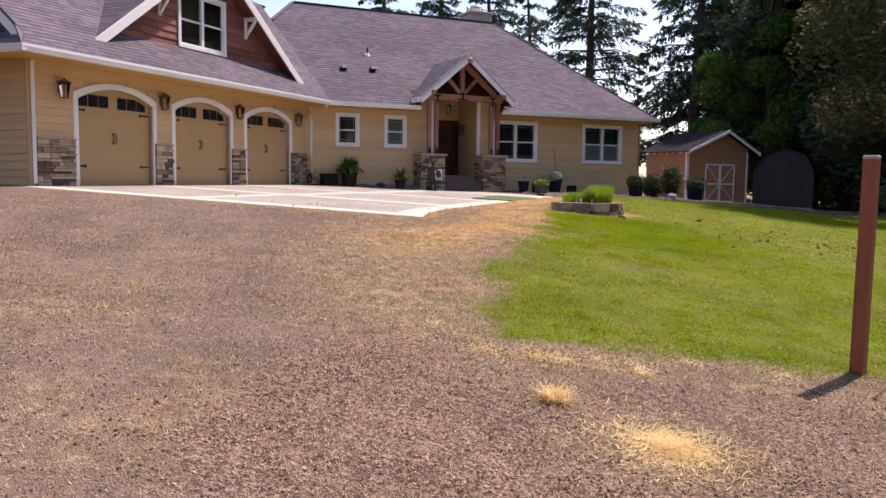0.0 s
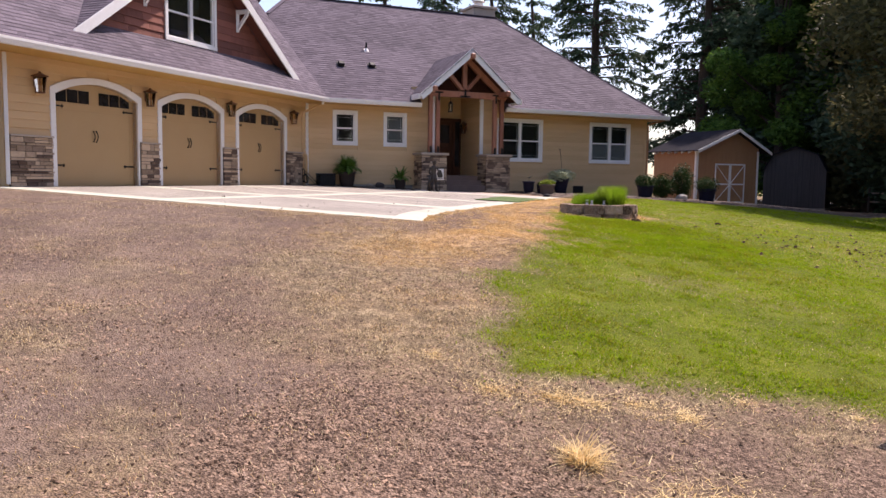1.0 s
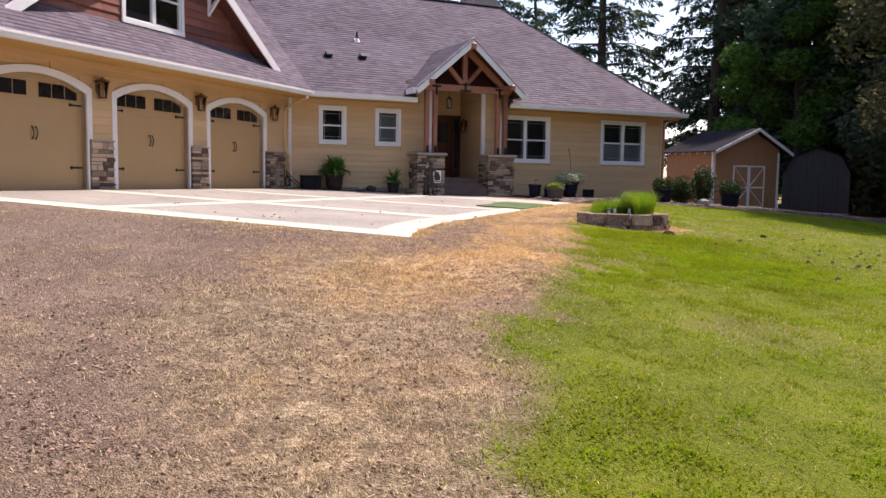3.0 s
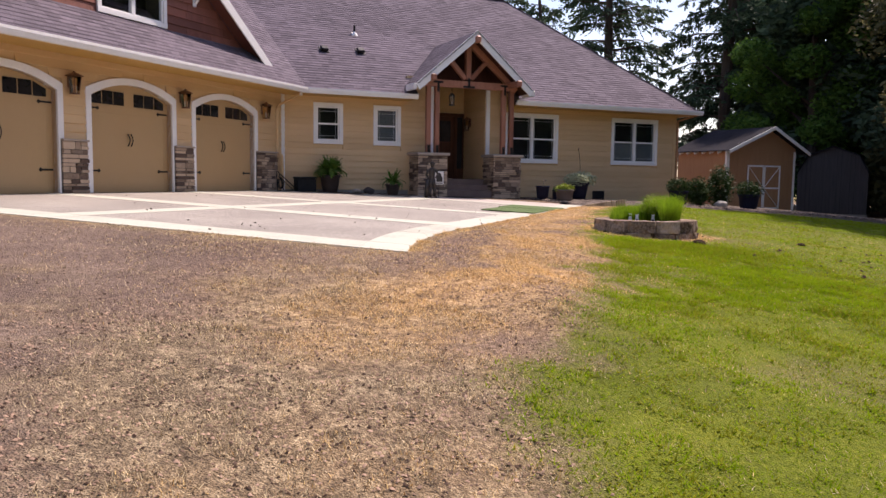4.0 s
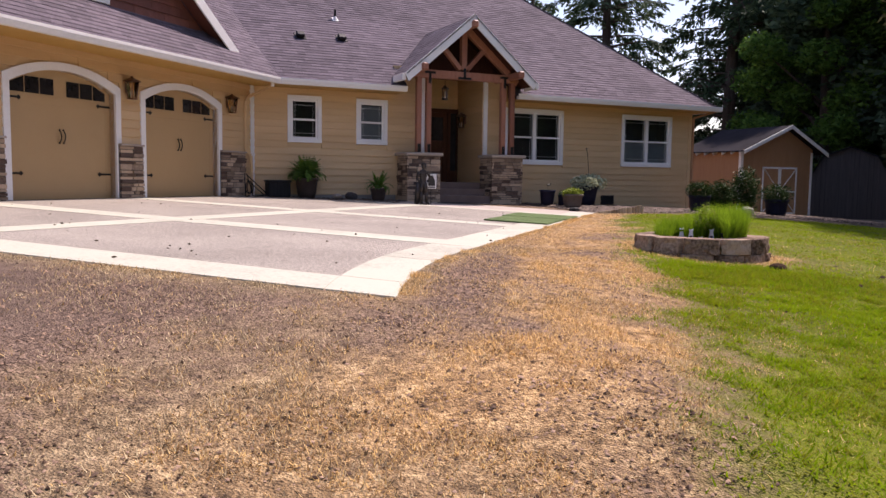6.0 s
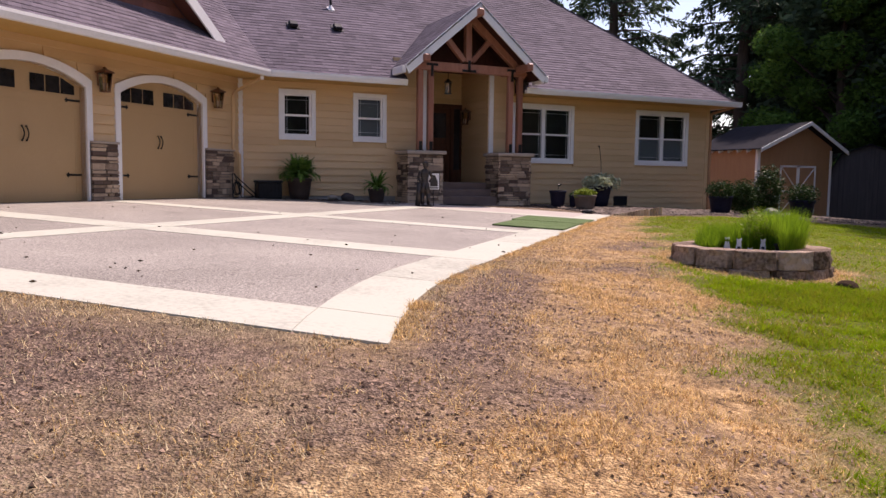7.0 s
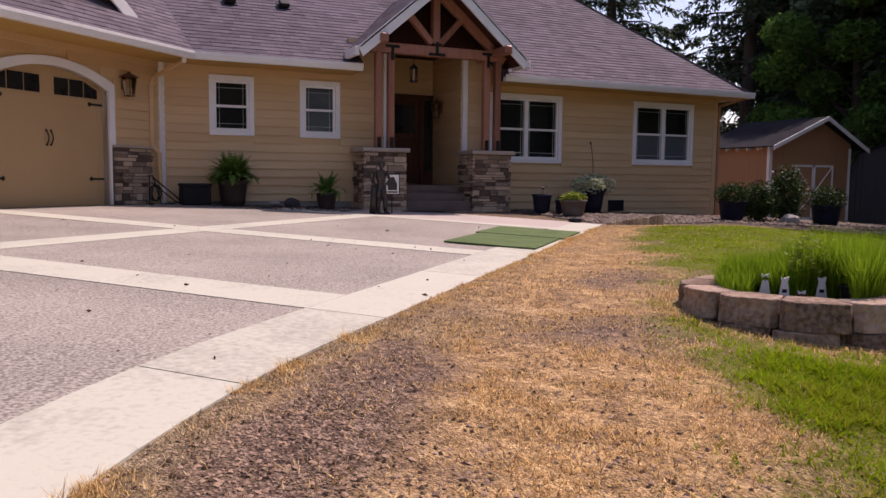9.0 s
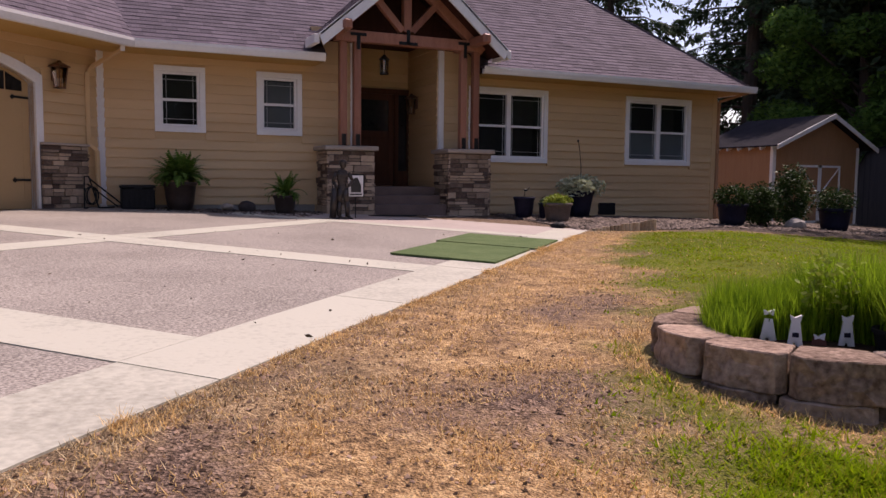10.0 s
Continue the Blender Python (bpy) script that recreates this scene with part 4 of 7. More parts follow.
def garage_door(u0, u1):
    d = new("garage_door")
    d.parent = house
    d["label"] = "tan arched carriage-style garage door, closed"
    a, b = -u1, -u0
    bm = bmesh.new()
    outer = arch(a, b, OUT_SIDE, OUT_CROWN)
    inner = arch(a + CASING, b - CASING, IN_SIDE, IN_CROWN)
    front = WING @ Matrix.Translation((0, -0.05, 0))
    box(bm, a, a + CASING, -0.05, 0.0, 0.0, OUT_SIDE - 0.1, WING)
    box(bm, b - CASING, b, -0.05, 0.0, 0.0, OUT_SIDE - 0.1, WING)
    rim_o, rim_i = [(a, OUT_SIDE - 0.1)] + outer + [(b, OUT_SIDE - 0.1)], [(a + CASING, OUT_SIDE - 0.1)] + inner + [(b - CASING, OUT_SIDE - 0.1)]
    for k in range(len(rim_o) - 1):
        slab_prism(bm, [rim_i[k], rim_i[k + 1], rim_o[k + 1], rim_o[k]], 0.05, front)
    part("casing", bm, WHITE, d, "white arched door casing")
    # jamb return
    bm = bmesh.new()
    loop = [(a + CASING, 0.0)] + inner + [(b - CASING, 0.0)]
    prev = None
    for x, z in loop:
        row = [bm.verts.new(WING @ Vector((x, y, z))) for y in (0.0, 0.16)]
        if prev:
            bm.faces.new((prev[0], prev[1], row[1], row[0]))
        prev = row
    part("jamb", bm, WHITE, d)
    ia, ib = a + CASING, b - CASING
    bm = bmesh.new()
    for p, q in zip(inner, inner[1:]):
        slab_prism(bm, [(p[0], 0.0), (q[0], 0.0), q, p], 0.04, WING @ Matrix.Translation((0, 0.12, 0)))
    bmesh.ops.remove_doubles(bm, verts=bm.verts, dist=0.001)
    part("door_panel", bm, DOOR_TAN, d)
    mid = (ia + ib) / 2
    # raised stiles and rails
    for s, e, lo, hi in ((ia, ib, 0.0, 0.14), (ia, ib, 1.72, 1.86), (ia, ia + 0.13, 0.14, 1.72), (ib - 0.13, ib, 0.14, 1.72)):
        bm = bmesh.new()
        box(bm, s, e, 0.117, 0.122, lo, hi, WING, 0.002)
        part("rail" if e - s > 0.5 else "stile", bm, DOOR_TAN, d)
    for k in range(1, 4):
        bm = bmesh.new()
        box(bm, ia, ib, 0.116, 0.121, k * 0.46 - 0.004, k * 0.46 + 0.004, WING)
        part("section_joint", bm, DOOR_TAN, d)
    crown = arch(ia, ib, IN_SIDE, IN_CROWN, 60)

    def top_at(x):
        return min(crown, key=lambda p: abs(p[0] - x))[1]

    half = (ib - ia) / 2
    for s in (-1, 1):
        for k in range(3):
            x0 = mid + s * (0.15 + k * (half - 0.25) / 3)
            x1 = mid + s * (0.15 + (k + 1) * (half - 0.25) / 3 - 0.03)
            xa, xb = min(x0, x1), max(x0, x1)
            bm = bmesh.new()
            za, zb = min(2.19, top_at(xa) - 0.05), min(2.19, top_at(xb) - 0.05)
            slab_prism(bm, [(xa, 1.90), (xb, 1.90), (xb, zb), (xa, za)], 0.012, WING @ Matrix.Translation((0, 0.106, 0)))
            pane = part("pane", bm, DARK_GLASS, d, "dark tinted door pane")
    for z in (0.47, 1.80):
        for s in (-1, 1):
            bm = bmesh.new()
            e = mid + s * (half - 0.01)
            x0, x1 = sorted((e, e - s * 0.30))
            box(bm, x0, x1, 0.098, 0.114, z - 0.018, z + 0.018, WING, 0.003)
            tip = e - s * 0.30
            box(bm, tip - 0.03, tip + 0.03, 0.099, 0.114, z - 0.03, z + 0.03, WING @ Matrix.Translation((tip, 0, z)) @ Matrix.Rotation(radians(45), 4, "Y") @ Matrix.Translation((-tip, 0, -z)))
            part("strap_hinge", bm, IRON, d, "black iron strap hinge")
    for s in (-1, 1):
        bm = bmesh.new()
        x = mid + s * 0.045
        for z in (1.04, 1.28):
            ball(bm, WING @ Vector((x, 0.10, z)), 0.02, (1, 1, 1), 1)
        pts = [(x + 0.014 * math.sin(math.pi * k / 8), 0.10 - 0.035 * math.sin(math.pi * k / 8), 1.04 + 0.24 * k / 8) for k in range(9)]
        for p, q in zip(pts, pts[1:]):
            rod(bm, WING @ Vector(p), WING @ Vector(q), 0.011, 0.011, 6)
        part("handle", bm, IRON, d, "black curved pull handle")


DARK_GLASS = material("tinted_pane", (0.012, 0.011, 0.012), (0.03, 0.026, 0.026), scale=2, fine=10, rough=0.06, bump=0)

def stone_mesh():
    bm = bmesh.new()
    vs = box(bm, -0.5, 0.5, -1, 0, -0.5, 0.5)
    rng = random.Random(5)
    bmesh.ops.bevel(bm, geom=list(bm.edges), offset=0.09, segments=1, affect="EDGES")
    for v in bm.verts:
        if v.co.y < -0.5:
            v.co.y += rng.uniform(-0.25, 0.25)
    me = bpy.data.meshes.new("stone")
    bm.to_mesh(me)
    bm.free()
    me.materials.append(STONE)
    return me


STONES = stone_mesh()


def ledge(parent, m, x0, x1, z0, z1, seed):
    """Rough ledge stones in uneven courses on the face of frame m."""
    rng = random.Random(seed)
    z = z0
    while z < z1 - 0.02:
        h = min(rng.choice((0.055, 0.07, 0.09, 0.13)), z1 - z)
        if z1 - z - h < 0.05:
            h = z1 - z
        x = x0
        while x < x1 - 0.01:
            w = min(rng.uniform(0.14, 0.42), x1 - x)
            if x1 - x - w < 0.1:
                w = x1 - x
            rows = 2 if (h > 0.1 and rng.random() < 0.35) else 1
            for k in range(rows):
                ob = new("stone", STONES)
                ob.parent = parent
                hh = h / rows
                ob.matrix_basis = m @ Matrix.Translation((x + w / 2, 0.005, z + hh * (k + 0.5))) @ Matrix.Diagonal(((w - 0.012) * rng.choice((-1, 1)), rng.uniform(0.03, 0.065), (hh - 0.012) * rng.choice((-1, 1)), 1))
            x += w
        z += h


def garage_piers():
    for i, (u0, u1) in enumerate(((0.45, 1.43), (4.02, 4.68), (7.29, 7.95), (10.60, 11.68))):
        p = new("stone_pier")
        p.parent = house
        p["label"] = "ledge-stone wainscot pier beside the garage doors"
        bm = bmesh.new()
        box(bm, -u1, -u0, -0.065, 0.0, -0.03, 1.06, WING)
        part("mortar", bm, MORTAR, p)
        ledge(p, WING @ Matrix.Translation((0, -0.065, 0)), -u1 + 0.004, -u0 - 0.004, 0.0, 1.05, 20 + i)
        bm = bmesh.new()
        box(bm, -u1, -u0, -0.135, 0.0, 1.055, 1.095, WING, 0.008)
        part("stone_cap", bm, CAP, p)


def wall_lamp(m):
    """A dark metal lantern with ribbed glass on a back plate; m stands at the wall, y pointing in."""
    t = thing("wall_lantern", m @ Matrix.Scale(0.86, 4), "aged copper lantern with clear glass on the wall", "wall lamp", "outdoor lanterns")
    bm = bmesh.new()
    box(bm, -0.06, 0.06, -0.05, 0.0, -0.12, 0.16, None, 0.01)
    part("back_plate", bm, COPPER, t)
    bm = bmesh.new()
    beam(bm, (0, -0.03, 0.2), (0, -0.17, 0.23), 0.03, 0.025)
    part("arm", bm, COPPER, t)
    bm = bmesh.new()
    for sx in (-1, 1):
        for sy in (-1, 1):
            rod(bm, (sx * 0.068, -0.17 + sy * 0.068, -0.24), (sx * 0.105, -0.17 + sy * 0.105, 0.14), 0.011, 0.011, 6)
    box(bm, -0.085, 0.085, -0.255, -0.085, -0.265, -0.235, None, 0.006)
    part("cage", bm, COPPER, t)
    bm = bmesh.new()
    for z0, z1, r0, r1 in ((0.14, 0.17, 0.165, 0.15), (0.17, 0.235, 0.15, 0.03), (0.235, 0.27, 0.03, 0.02)):
        bmesh.ops.create_cone(bm, cap_ends=True, segments=4, radius1=r0 * 1.25, radius2=r1 * 1.25, depth=z1 - z0, matrix=Matrix.Translation((0, -0.17, (z0 + z1) / 2)) @ Matrix.Rotation(radians(45), 4, "Z"))
    part("hood", bm, COPPER, t)
    bm = bmesh.new()
    bmesh.ops.create_cone(bm, cap_ends=True, segments=4, radius1=0.062 * 1.414, radius2=0.098 * 1.414, depth=0.375, matrix=Matrix.Translation((0, -0.17, -0.0475)) @ Matrix.Rotation(radians(45), 4, "Z"))
    part("glass", bm, LAMP_GLASS, t, "clear ribbed glass")
    bm = bmesh.new()
    for s in (-0.03, 0.03):
        rod(bm, (s, -0.17, -0.235), (s, -0.17, -0.07), 0.012, 0.012, 8)
    part("candle_tube", bm, WHITE, t, "ivory candle tube")
    return t


LAMP_GLASS = bpy.data.materials.new("lamp_glass")
LAMP_GLASS.use_nodes = True
lb = LAMP_GLASS.node_tree.nodes["Principled BSDF"]
lb.inputs["Base Color"].default_value, lb.inputs["Roughness"].default_value = (0.80, 0.66, 0.48, 1), 0.05
lb.inputs["Transmission Weight"].default_value = 1.0


def downspout(points, mat, label):
    bm = bmesh.new()
    for a, b in zip(points, points[1:]):
        beam(bm, a, b, 0.075, 0.055, 0.006)
    part("downspout", bm, mat, house, label)


def build_dormer():
    d = new("dormer")
    d.parent = house
    d["label"] = "shingled gable dormer over the garages"
    mid, half, foot, slope, nf, face = -5.55, 4.52, 3.35, 0.72, 0.26, -0.19
    peak = foot + slope * half
    base = EAVE_Z + WING_SLOPE * (EAVE_N - face)
    # face wall with the window opening
    wx0, wx1, wz0, wz1 = -6.74, -4.64, 3.83, 5.44
    edge = half - (base - foot) / slope
    F = WING @ Matrix.Translation((0, -face, 0))
    bm = bmesh.new()
    zt = lambda x: foot + slope * (half - abs(x - mid))
    slab_prism(bm, [(mid - edge, base - 0.1), (wx0, base - 0.1), (wx0, zt(wx0)), (mid - edge, zt(mid - edge))], 0.1, F)
    slab_prism(bm, [(wx1, base - 0.1), (mid + edge, base - 0.1), (mid + edge, zt(mid + edge)), (wx1, zt(wx1))], 0.1, F)
    slab_prism(bm, [(wx0, wz1), (wx1, wz1), (wx1, zt(wx1)), (mid, peak), (wx0, zt(wx0))], 0.1, F)
    wall = part("dormer_wall", bm, SHAKE, d, "red-brown shake siding")
    z = base - 0.05
    while z < peak - 0.25:
        h = half - (z + 0.2 - foot) / slope
        spans = [(mid - h, mid + h)]
        if z < wz1 and z + 0.2 > wz0:
            spans = [(mid - h, wx0), (wx1, mid + h)]
        for a, b in spans:
            x = a
            while x < b - 0.02:
                e = min(x + random.uniform(0.5, 1.3), b)
                if b - e < 0.15:
                    e = b
                ob = new("shake", SHAKES)
                ob.parent = wall
                ob.matrix_basis = F @ Matrix.Translation((x, 0, z)) @ Matrix.Diagonal((e - x - 0.006, 1, 0.215, 1))
                x = e
        z += 0.2
    window(F @ Matrix.Translation((0, -0.02, 0)), wx0, wx1, wz0, wz1, 2, d, 0.0, prairie=False)
    # roof slopes
    k = math.hypot(1, slope)
    back = lambda r: nf - (EAVE_N - (foot + r * slope / k - EAVE_Z) / WING_SLOPE)
    for s in (-1, 1):
        o = WING @ Vector((mid + s * half, -nf, foot + 0.12))
        roof_plane("shingles", o, WING.to_3x3() @ Vector((0, 1, 0)), WING.to_3x3() @ Vector((-s / k, 0, slope / k)), half * k, lambda r: -0.02, lambda r: max(back(r) + 0.12, 0.02), ROOF, d, seed=30 + s)
        bm = bmesh.new()
        a, b = Vector((mid + s * (half + 0.05), -nf, foot - 0.02)), Vector((mid, -nf, peak + 0.02))
        pts = [a + Vector((0, 0, 0.14)), b + Vector((0, 0, 0.14)), b + Vector((0, 0, -0.14)), a + Vector((0, 0, -0.14))]
        slab_prism(bm, [(p.x, p.z) for p in pts], 0.04, WING @ Matrix.Translation((0, -nf - 0.03, 0)))
        part("rake_board", bm, WHITE, d, "white rake board")
        bm = bmesh.new()
        q = [(mid + s * half, foot + 0.06), (mid, peak + 0.06), (mid, peak + 0.03), (mid + s * half, foot + 0.03)]
        slab_prism(bm, q, nf - face, WING @ Matrix.Translation((0, -nf, 0)))
        part("rake_soffit", bm, SHAKE, d, "dark stained soffit")
        # bracket under the rake
        bm = bmesh.new()
        bx = mid + s * 1.9
        bz = foot + slope * (half - 1.9)
        beam(bm, WING @ Vector((bx, -face, bz - 0.12)), WING @ Vector((bx, -nf + 0.02, bz - 0.12)), 0.09, 0.12)
        beam(bm, WING @ Vector((bx, -face - 0.04, bz - 0.7)), WING @ Vector((bx, -face - 0.04, bz - 0.1)), 0.09, 0.09)
        beam(bm, WING @ Vector((bx, -face - 0.06, bz - 0.6)), WING @ Vector((bx, -nf + 0.05, bz - 0.18)), 0.08, 0.08)
        part("bracket", bm, WHITE, d, "white timber knee bracket")


def build_gable_end():
    """The shake gable over the pent roof at the end of the garage wing."""
    d = new("gable_end")
    d.parent = house
    d["label"] = "shake-sided gable end of the garage wing"
    E = WING @ Matrix.Translation((-WING_END, 0, 0)) @ Matrix.Rotation(radians(-90), 4, "Z")
    apex, zr = (EAVE_N - 5.0, EAVE_Z + WING_SLOPE * 5.0), EAVE_Z + WING_SLOPE * (EAVE_N - END_OUT)
    feet = [(END_OUT - 0.12, zr - 0.06), (-9.1, 3.3)]
    for x, z in feet:
        bm = bmesh.new()
        slab_prism(bm, [(x, z - 0.15), (apex[0], apex[1] - 0.2), (apex[0], apex[1] + 0.03), (x, z + 0.08)], 0.05, E @ Matrix.Translation((0, -END_OUT - 0.03, 0)))
        part("rake_board", bm, WHITE, d, "white rake board")
        bm = bmesh.new()
        slab_prism(bm, [(x, z - 0.05), (apex[0], apex[1] - 0.1), (apex[0], apex[1] - 0.06), (x, z - 0.01)], END_OUT, E @ Matrix.Translation((0, -END_OUT + 0.03, 0)))
        part("rake_soffit", bm, SHAKE, d, "dark stained soffit")
    bm = bmesh.new()
    slab_prism(bm, [(-0.15, 3.55), (apex[0], apex[1] - 0.08), (-8.8, 3.4)], 0.12, E)
    part("gable_wall", bm, SHAKE, d, "red-brown shake siding")


def build_porch():
    p = new("porch")
    p.parent = house
    p["label"] = "timber-framed gable porch on stone pillars"
    mid, yf, foot, half, peak = 14.69, 27.93, 3.09, 1.95, 4.75
    slope = (peak - foot) / half
    k = math.hypot(1, slope)
    for s in (-1, 1):
        back = lambda r: EAVE_Y + (foot + r * slope / k - EAVE_Z) / SLOPE - yf + 0.1
        roof_plane("shingles", (mid + s * half, yf, foot + 0.10), (0, 1, 0), (-s / k, 0, slope / k), half * k, lambda r: -0.03, back, ROOF, p, seed=50 + s)
        bm = bmesh.new()
        slab_prism(bm, [(mid + s * 1.88, 2.985), (mid, 4.585), (mid, 4.865), (mid + s * 1.98, 3.18)], 0.045, Matrix.Translation((0, yf - 0.03, 0)))
        part("rake_board", bm, WHITE, p, "white rake board")
        # ceiling boards carry the shade under the gable in their colour
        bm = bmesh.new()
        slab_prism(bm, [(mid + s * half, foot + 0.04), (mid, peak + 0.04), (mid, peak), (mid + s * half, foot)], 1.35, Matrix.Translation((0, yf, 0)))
        part("porch_ceiling", bm, SHADED_BOARD, p, "red stained board ceiling, colour darkened for porch shade")
        bm = bmesh.new()
        x = mid + s * half
        box(bm, min(x, x + s * 0.1), max(x, x + s * 0.1), yf, EAVE_Y + 0.05, foot - 0.08, foot + 0.09, None, 0.006)
        part("porch_gutter", bm, GUTTER, p, "white porch side gutter")
    bm = bmesh.new()
    beam(bm, (13.2, 28.55, 3.30), (16.25, 28.55, 3.30), 0.2, 0.21)
    part("tie_beam", bm, TIMBER, p)
    for x, z in ((13.25, 3.39), (16.13, 3.36), (mid, 4.60)):
        bm = bmesh.new()
        beam(bm, (x, 27.80, z), (x, 29.3, z), 0.17, 0.19, 0.03)
        part("purlin", bm, TIMBER, p)
    bm = bmesh.new()
    beam(bm, (mid, 28.55, 3.46), (mid, 28.55, peak - 0.05), 0.16, 0.16)
    part("king_post", bm, TIMBER, p)
    for s in (-1, 1):
        bm = bmesh.new()
        beam(bm, (mid + s * 0.1, 28.55, 3.48), (mid + s * 0.66, 28.55, 4.08), 0.13, 0.13)
        part("strut", bm, TIMBER, p)
        bm = bmesh.new()
        beam(bm, (mid + s * (half - 0.25), 28.55, foot + 0.12), (mid, 28.55, peak - 0.12), 0.14, 0.18)
        part("rafter", bm, TIMBER, p)
    # boards coloured near black for the shaded void behind the truss
    bm = bmesh.new()
    slab_prism(bm, [(mid - half + 0.2, foot + 0.2), (mid + half - 0.2, foot + 0.2), (mid, peak - 0.02)], 0.04, Matrix.Translation((0, 29.2, 0)))
    part("gable_board", bm, SHADED_BOARD, p, "red stained boards behind the truss, colour darkened for shade")
    posts = [(13.37, 28.56), (13.655, 28.56), (15.955, 28.56), (16.245, 28.56)]
    for x, y in posts:
        bm = bmesh.new()
        box(bm, x - 0.07, x + 0.07, y - 0.07, y + 0.07, 1.19, 3.20, None, 0.008)
        post = part("post", bm, TIMBER, p)
        bm = bmesh.new()
        box(bm, x - 0.04, x + 0.04, y - 0.1, y + 0.1, 1.19, 1.42)
        box(bm, x - 0.1, x + 0.1, y - 0.1, y + 0.1, 1.19, 1.20)
        part("post_base", bm, IRON, post, "black steel post base")
    for x in (13.655, 15.955, mid):
        bm = bmesh.new()
        if x == mid:
            box(bm, x - 0.20, x + 0.20, 28.436, 28.448, 3.20, 3.26)
            box(bm, x - 0.035, x + 0.035, 28.436, 28.449, 3.21, 3.50)
        else:
            box(bm, x - 0.16, x + 0.16, 28.436, 28.448, 3.30, 3.36)
            box(bm, x - 0.035, x + 0.035, 28.436, 28.449, 3.04, 3.33)
        for dx in (-0.15, 0.0, 0.15):
            ball(bm, (x + dx, 28.435, 3.26 if x == mid else 3.335), 0.014, (1, 0.6, 1), 1)
        part("tee_plate", bm, IRON, p, "black steel tee plate with bolts")
    for x0, x1 in ((13.02, 14.0), (15.6, 16.6)):
        pil = new("pillar")
        pil.parent = p
        pil["label"] = "square ledge-stone pillar with stone cap"
        bm = bmesh.new()
        box(bm, x0 + 0.05, x1 - 0.05, 28.5, 29.27, -0.3, 1.1)
        part("mortar", bm, MORTAR, pil)
        seed = int(x0 * 10)
        ledge(pil, Matrix.Translation((0, 28.5, 0)), x0, x1, -0.2, 1.09, seed)
        ledge(pil, Matrix.Translation((x0 + 0.05, 0, 0)) @ Matrix.Rotation(radians(-90), 4, "Z"), -29.24, -28.46, -0.2, 1.09, seed + 1)
        ledge(pil, Matrix.Translation((x1 - 0.05, 0, 0)) @ Matrix.Rotation(radians(90), 4, "Z"), 28.46, 29.24, -0.2, 1.09, seed + 2)
        bm = bmesh.new()
        box(bm, x0 - 0.05, x1 + 0.06, 28.39, 29.27, 1.10, 1.19, None, 0.018)
        part("pillar_cap", bm, CAP, pil, "pale stone cap slab")
    for i, (y, z) in enumerate(((28.55, 0.04), (28.88, 0.22), (29.2, 0.40))):
        bm = bmesh.new()
        box(bm, 13.95 if i < 2 else RECESS[0], 15.66 if i < 2 else RECESS[1], y, (y + 0.36) if i < 2 else 31.05, -0.3, z, None, 0.012)
        part("step", bm, STEP, p, "brown-grey concrete step")
    # entry recess
    bm = bmesh.new()
    box(bm, RECESS[0] - 0.12, RECESS[0], WALL_Y + 0.18, 31.05, 0.3, 3.55)
    box(bm, RECESS[1], RECESS[1] + 0.12, WALL_Y + 0.18, 31.05, 0.3, 3.55)
    box(bm, RECESS[0], RECESS[1], 30.95, 31.07, 2.62, 3.55)
    recess = part("recess_wall", bm, SIDING, p)
    lap_siding(recess, Matrix.Translation((RECESS[1], 0, 0)) @ Matrix.Rotation(radians(-90), 4, "Z"), -30.95, -WALL_Y - 0.02, 0.42, 3.5, lambda a, b: [], PLANKS)
    lap_siding(recess, Matrix.Translation((0, 30.95, 0)), RECESS[0] + 0.02, RECESS[1] - 0.02, 2.66, 3.5, lambda a, b: [], PLANKS)
    # recess ceiling coloured dark to deepen the entry's shade
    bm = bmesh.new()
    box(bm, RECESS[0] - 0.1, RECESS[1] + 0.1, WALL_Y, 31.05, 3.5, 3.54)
    part("recess_ceiling", bm, SHADED_BOARD, p, "stained board ceiling, colour darkened for recess shade")
    bm = bmesh.new()
    box(bm, RECESS[1] - 0.005, RECESS[1] + 0.12, WALL_Y - 0.045, WALL_Y + 0.05, 0.30, 3.5, None, 0.004)
    part("corner_board", bm, WHITE, p, "pale corner board")
    bm = bmesh.new()
    box(bm, RECESS[0] - 0.1, RECESS[0] + 0.005, WALL_Y - 0.045, WALL_Y + 0.05, 0.30, 3.5, None, 0.004)
    part("corner_board", bm, WHITE, p, "pale corner board")
    door = new("entry_door")
    door.parent = p
    door["label"] = "dark stained wooden entry door between sidelights, closed"
    bm = bmesh.new()
    for s, e, lo, hi in ((14.22, 14.32, 0.4, 2.62), (15.34, 15.44, 0.4, 2.62), (13.86, 13.92, 0.4, 2.62), (13.92, 14.22, 2.5, 2.62), (14.32, 15.34, 2.5, 2.62), (13.92, 14.22, 0.4, 0.75), (15.66, 15.70, 0.4, 2.62), (15.44, 15.66, 2.5, 2.62), (15.44, 15.66, 0.4, 0.75)):
        box(bm, s, e, 30.87, 31.01, lo, hi, None, 0.004)
    part("door_frame", bm, DOOR_WOOD, door)
    bm = bmesh.new()
    box(bm, 14.32, 15.34, 30.93, 30.98, 0.41, 2.5)
    for s, e, lo, hi in ((14.32, 14.45, 0.41, 2.5), (15.21, 15.34, 0.41, 2.5), (14.78, 14.89, 0.63, 1.52), (14.45, 15.21, 0.41, 0.63), (14.45, 15.21, 1.50, 1.66), (14.45, 15.21, 2.36, 2.5)):
        box(bm, s, e, 30.912, 30.932, lo, hi, None, 0.004)
    part("door_leaf", bm, DOOR_WOOD, door)
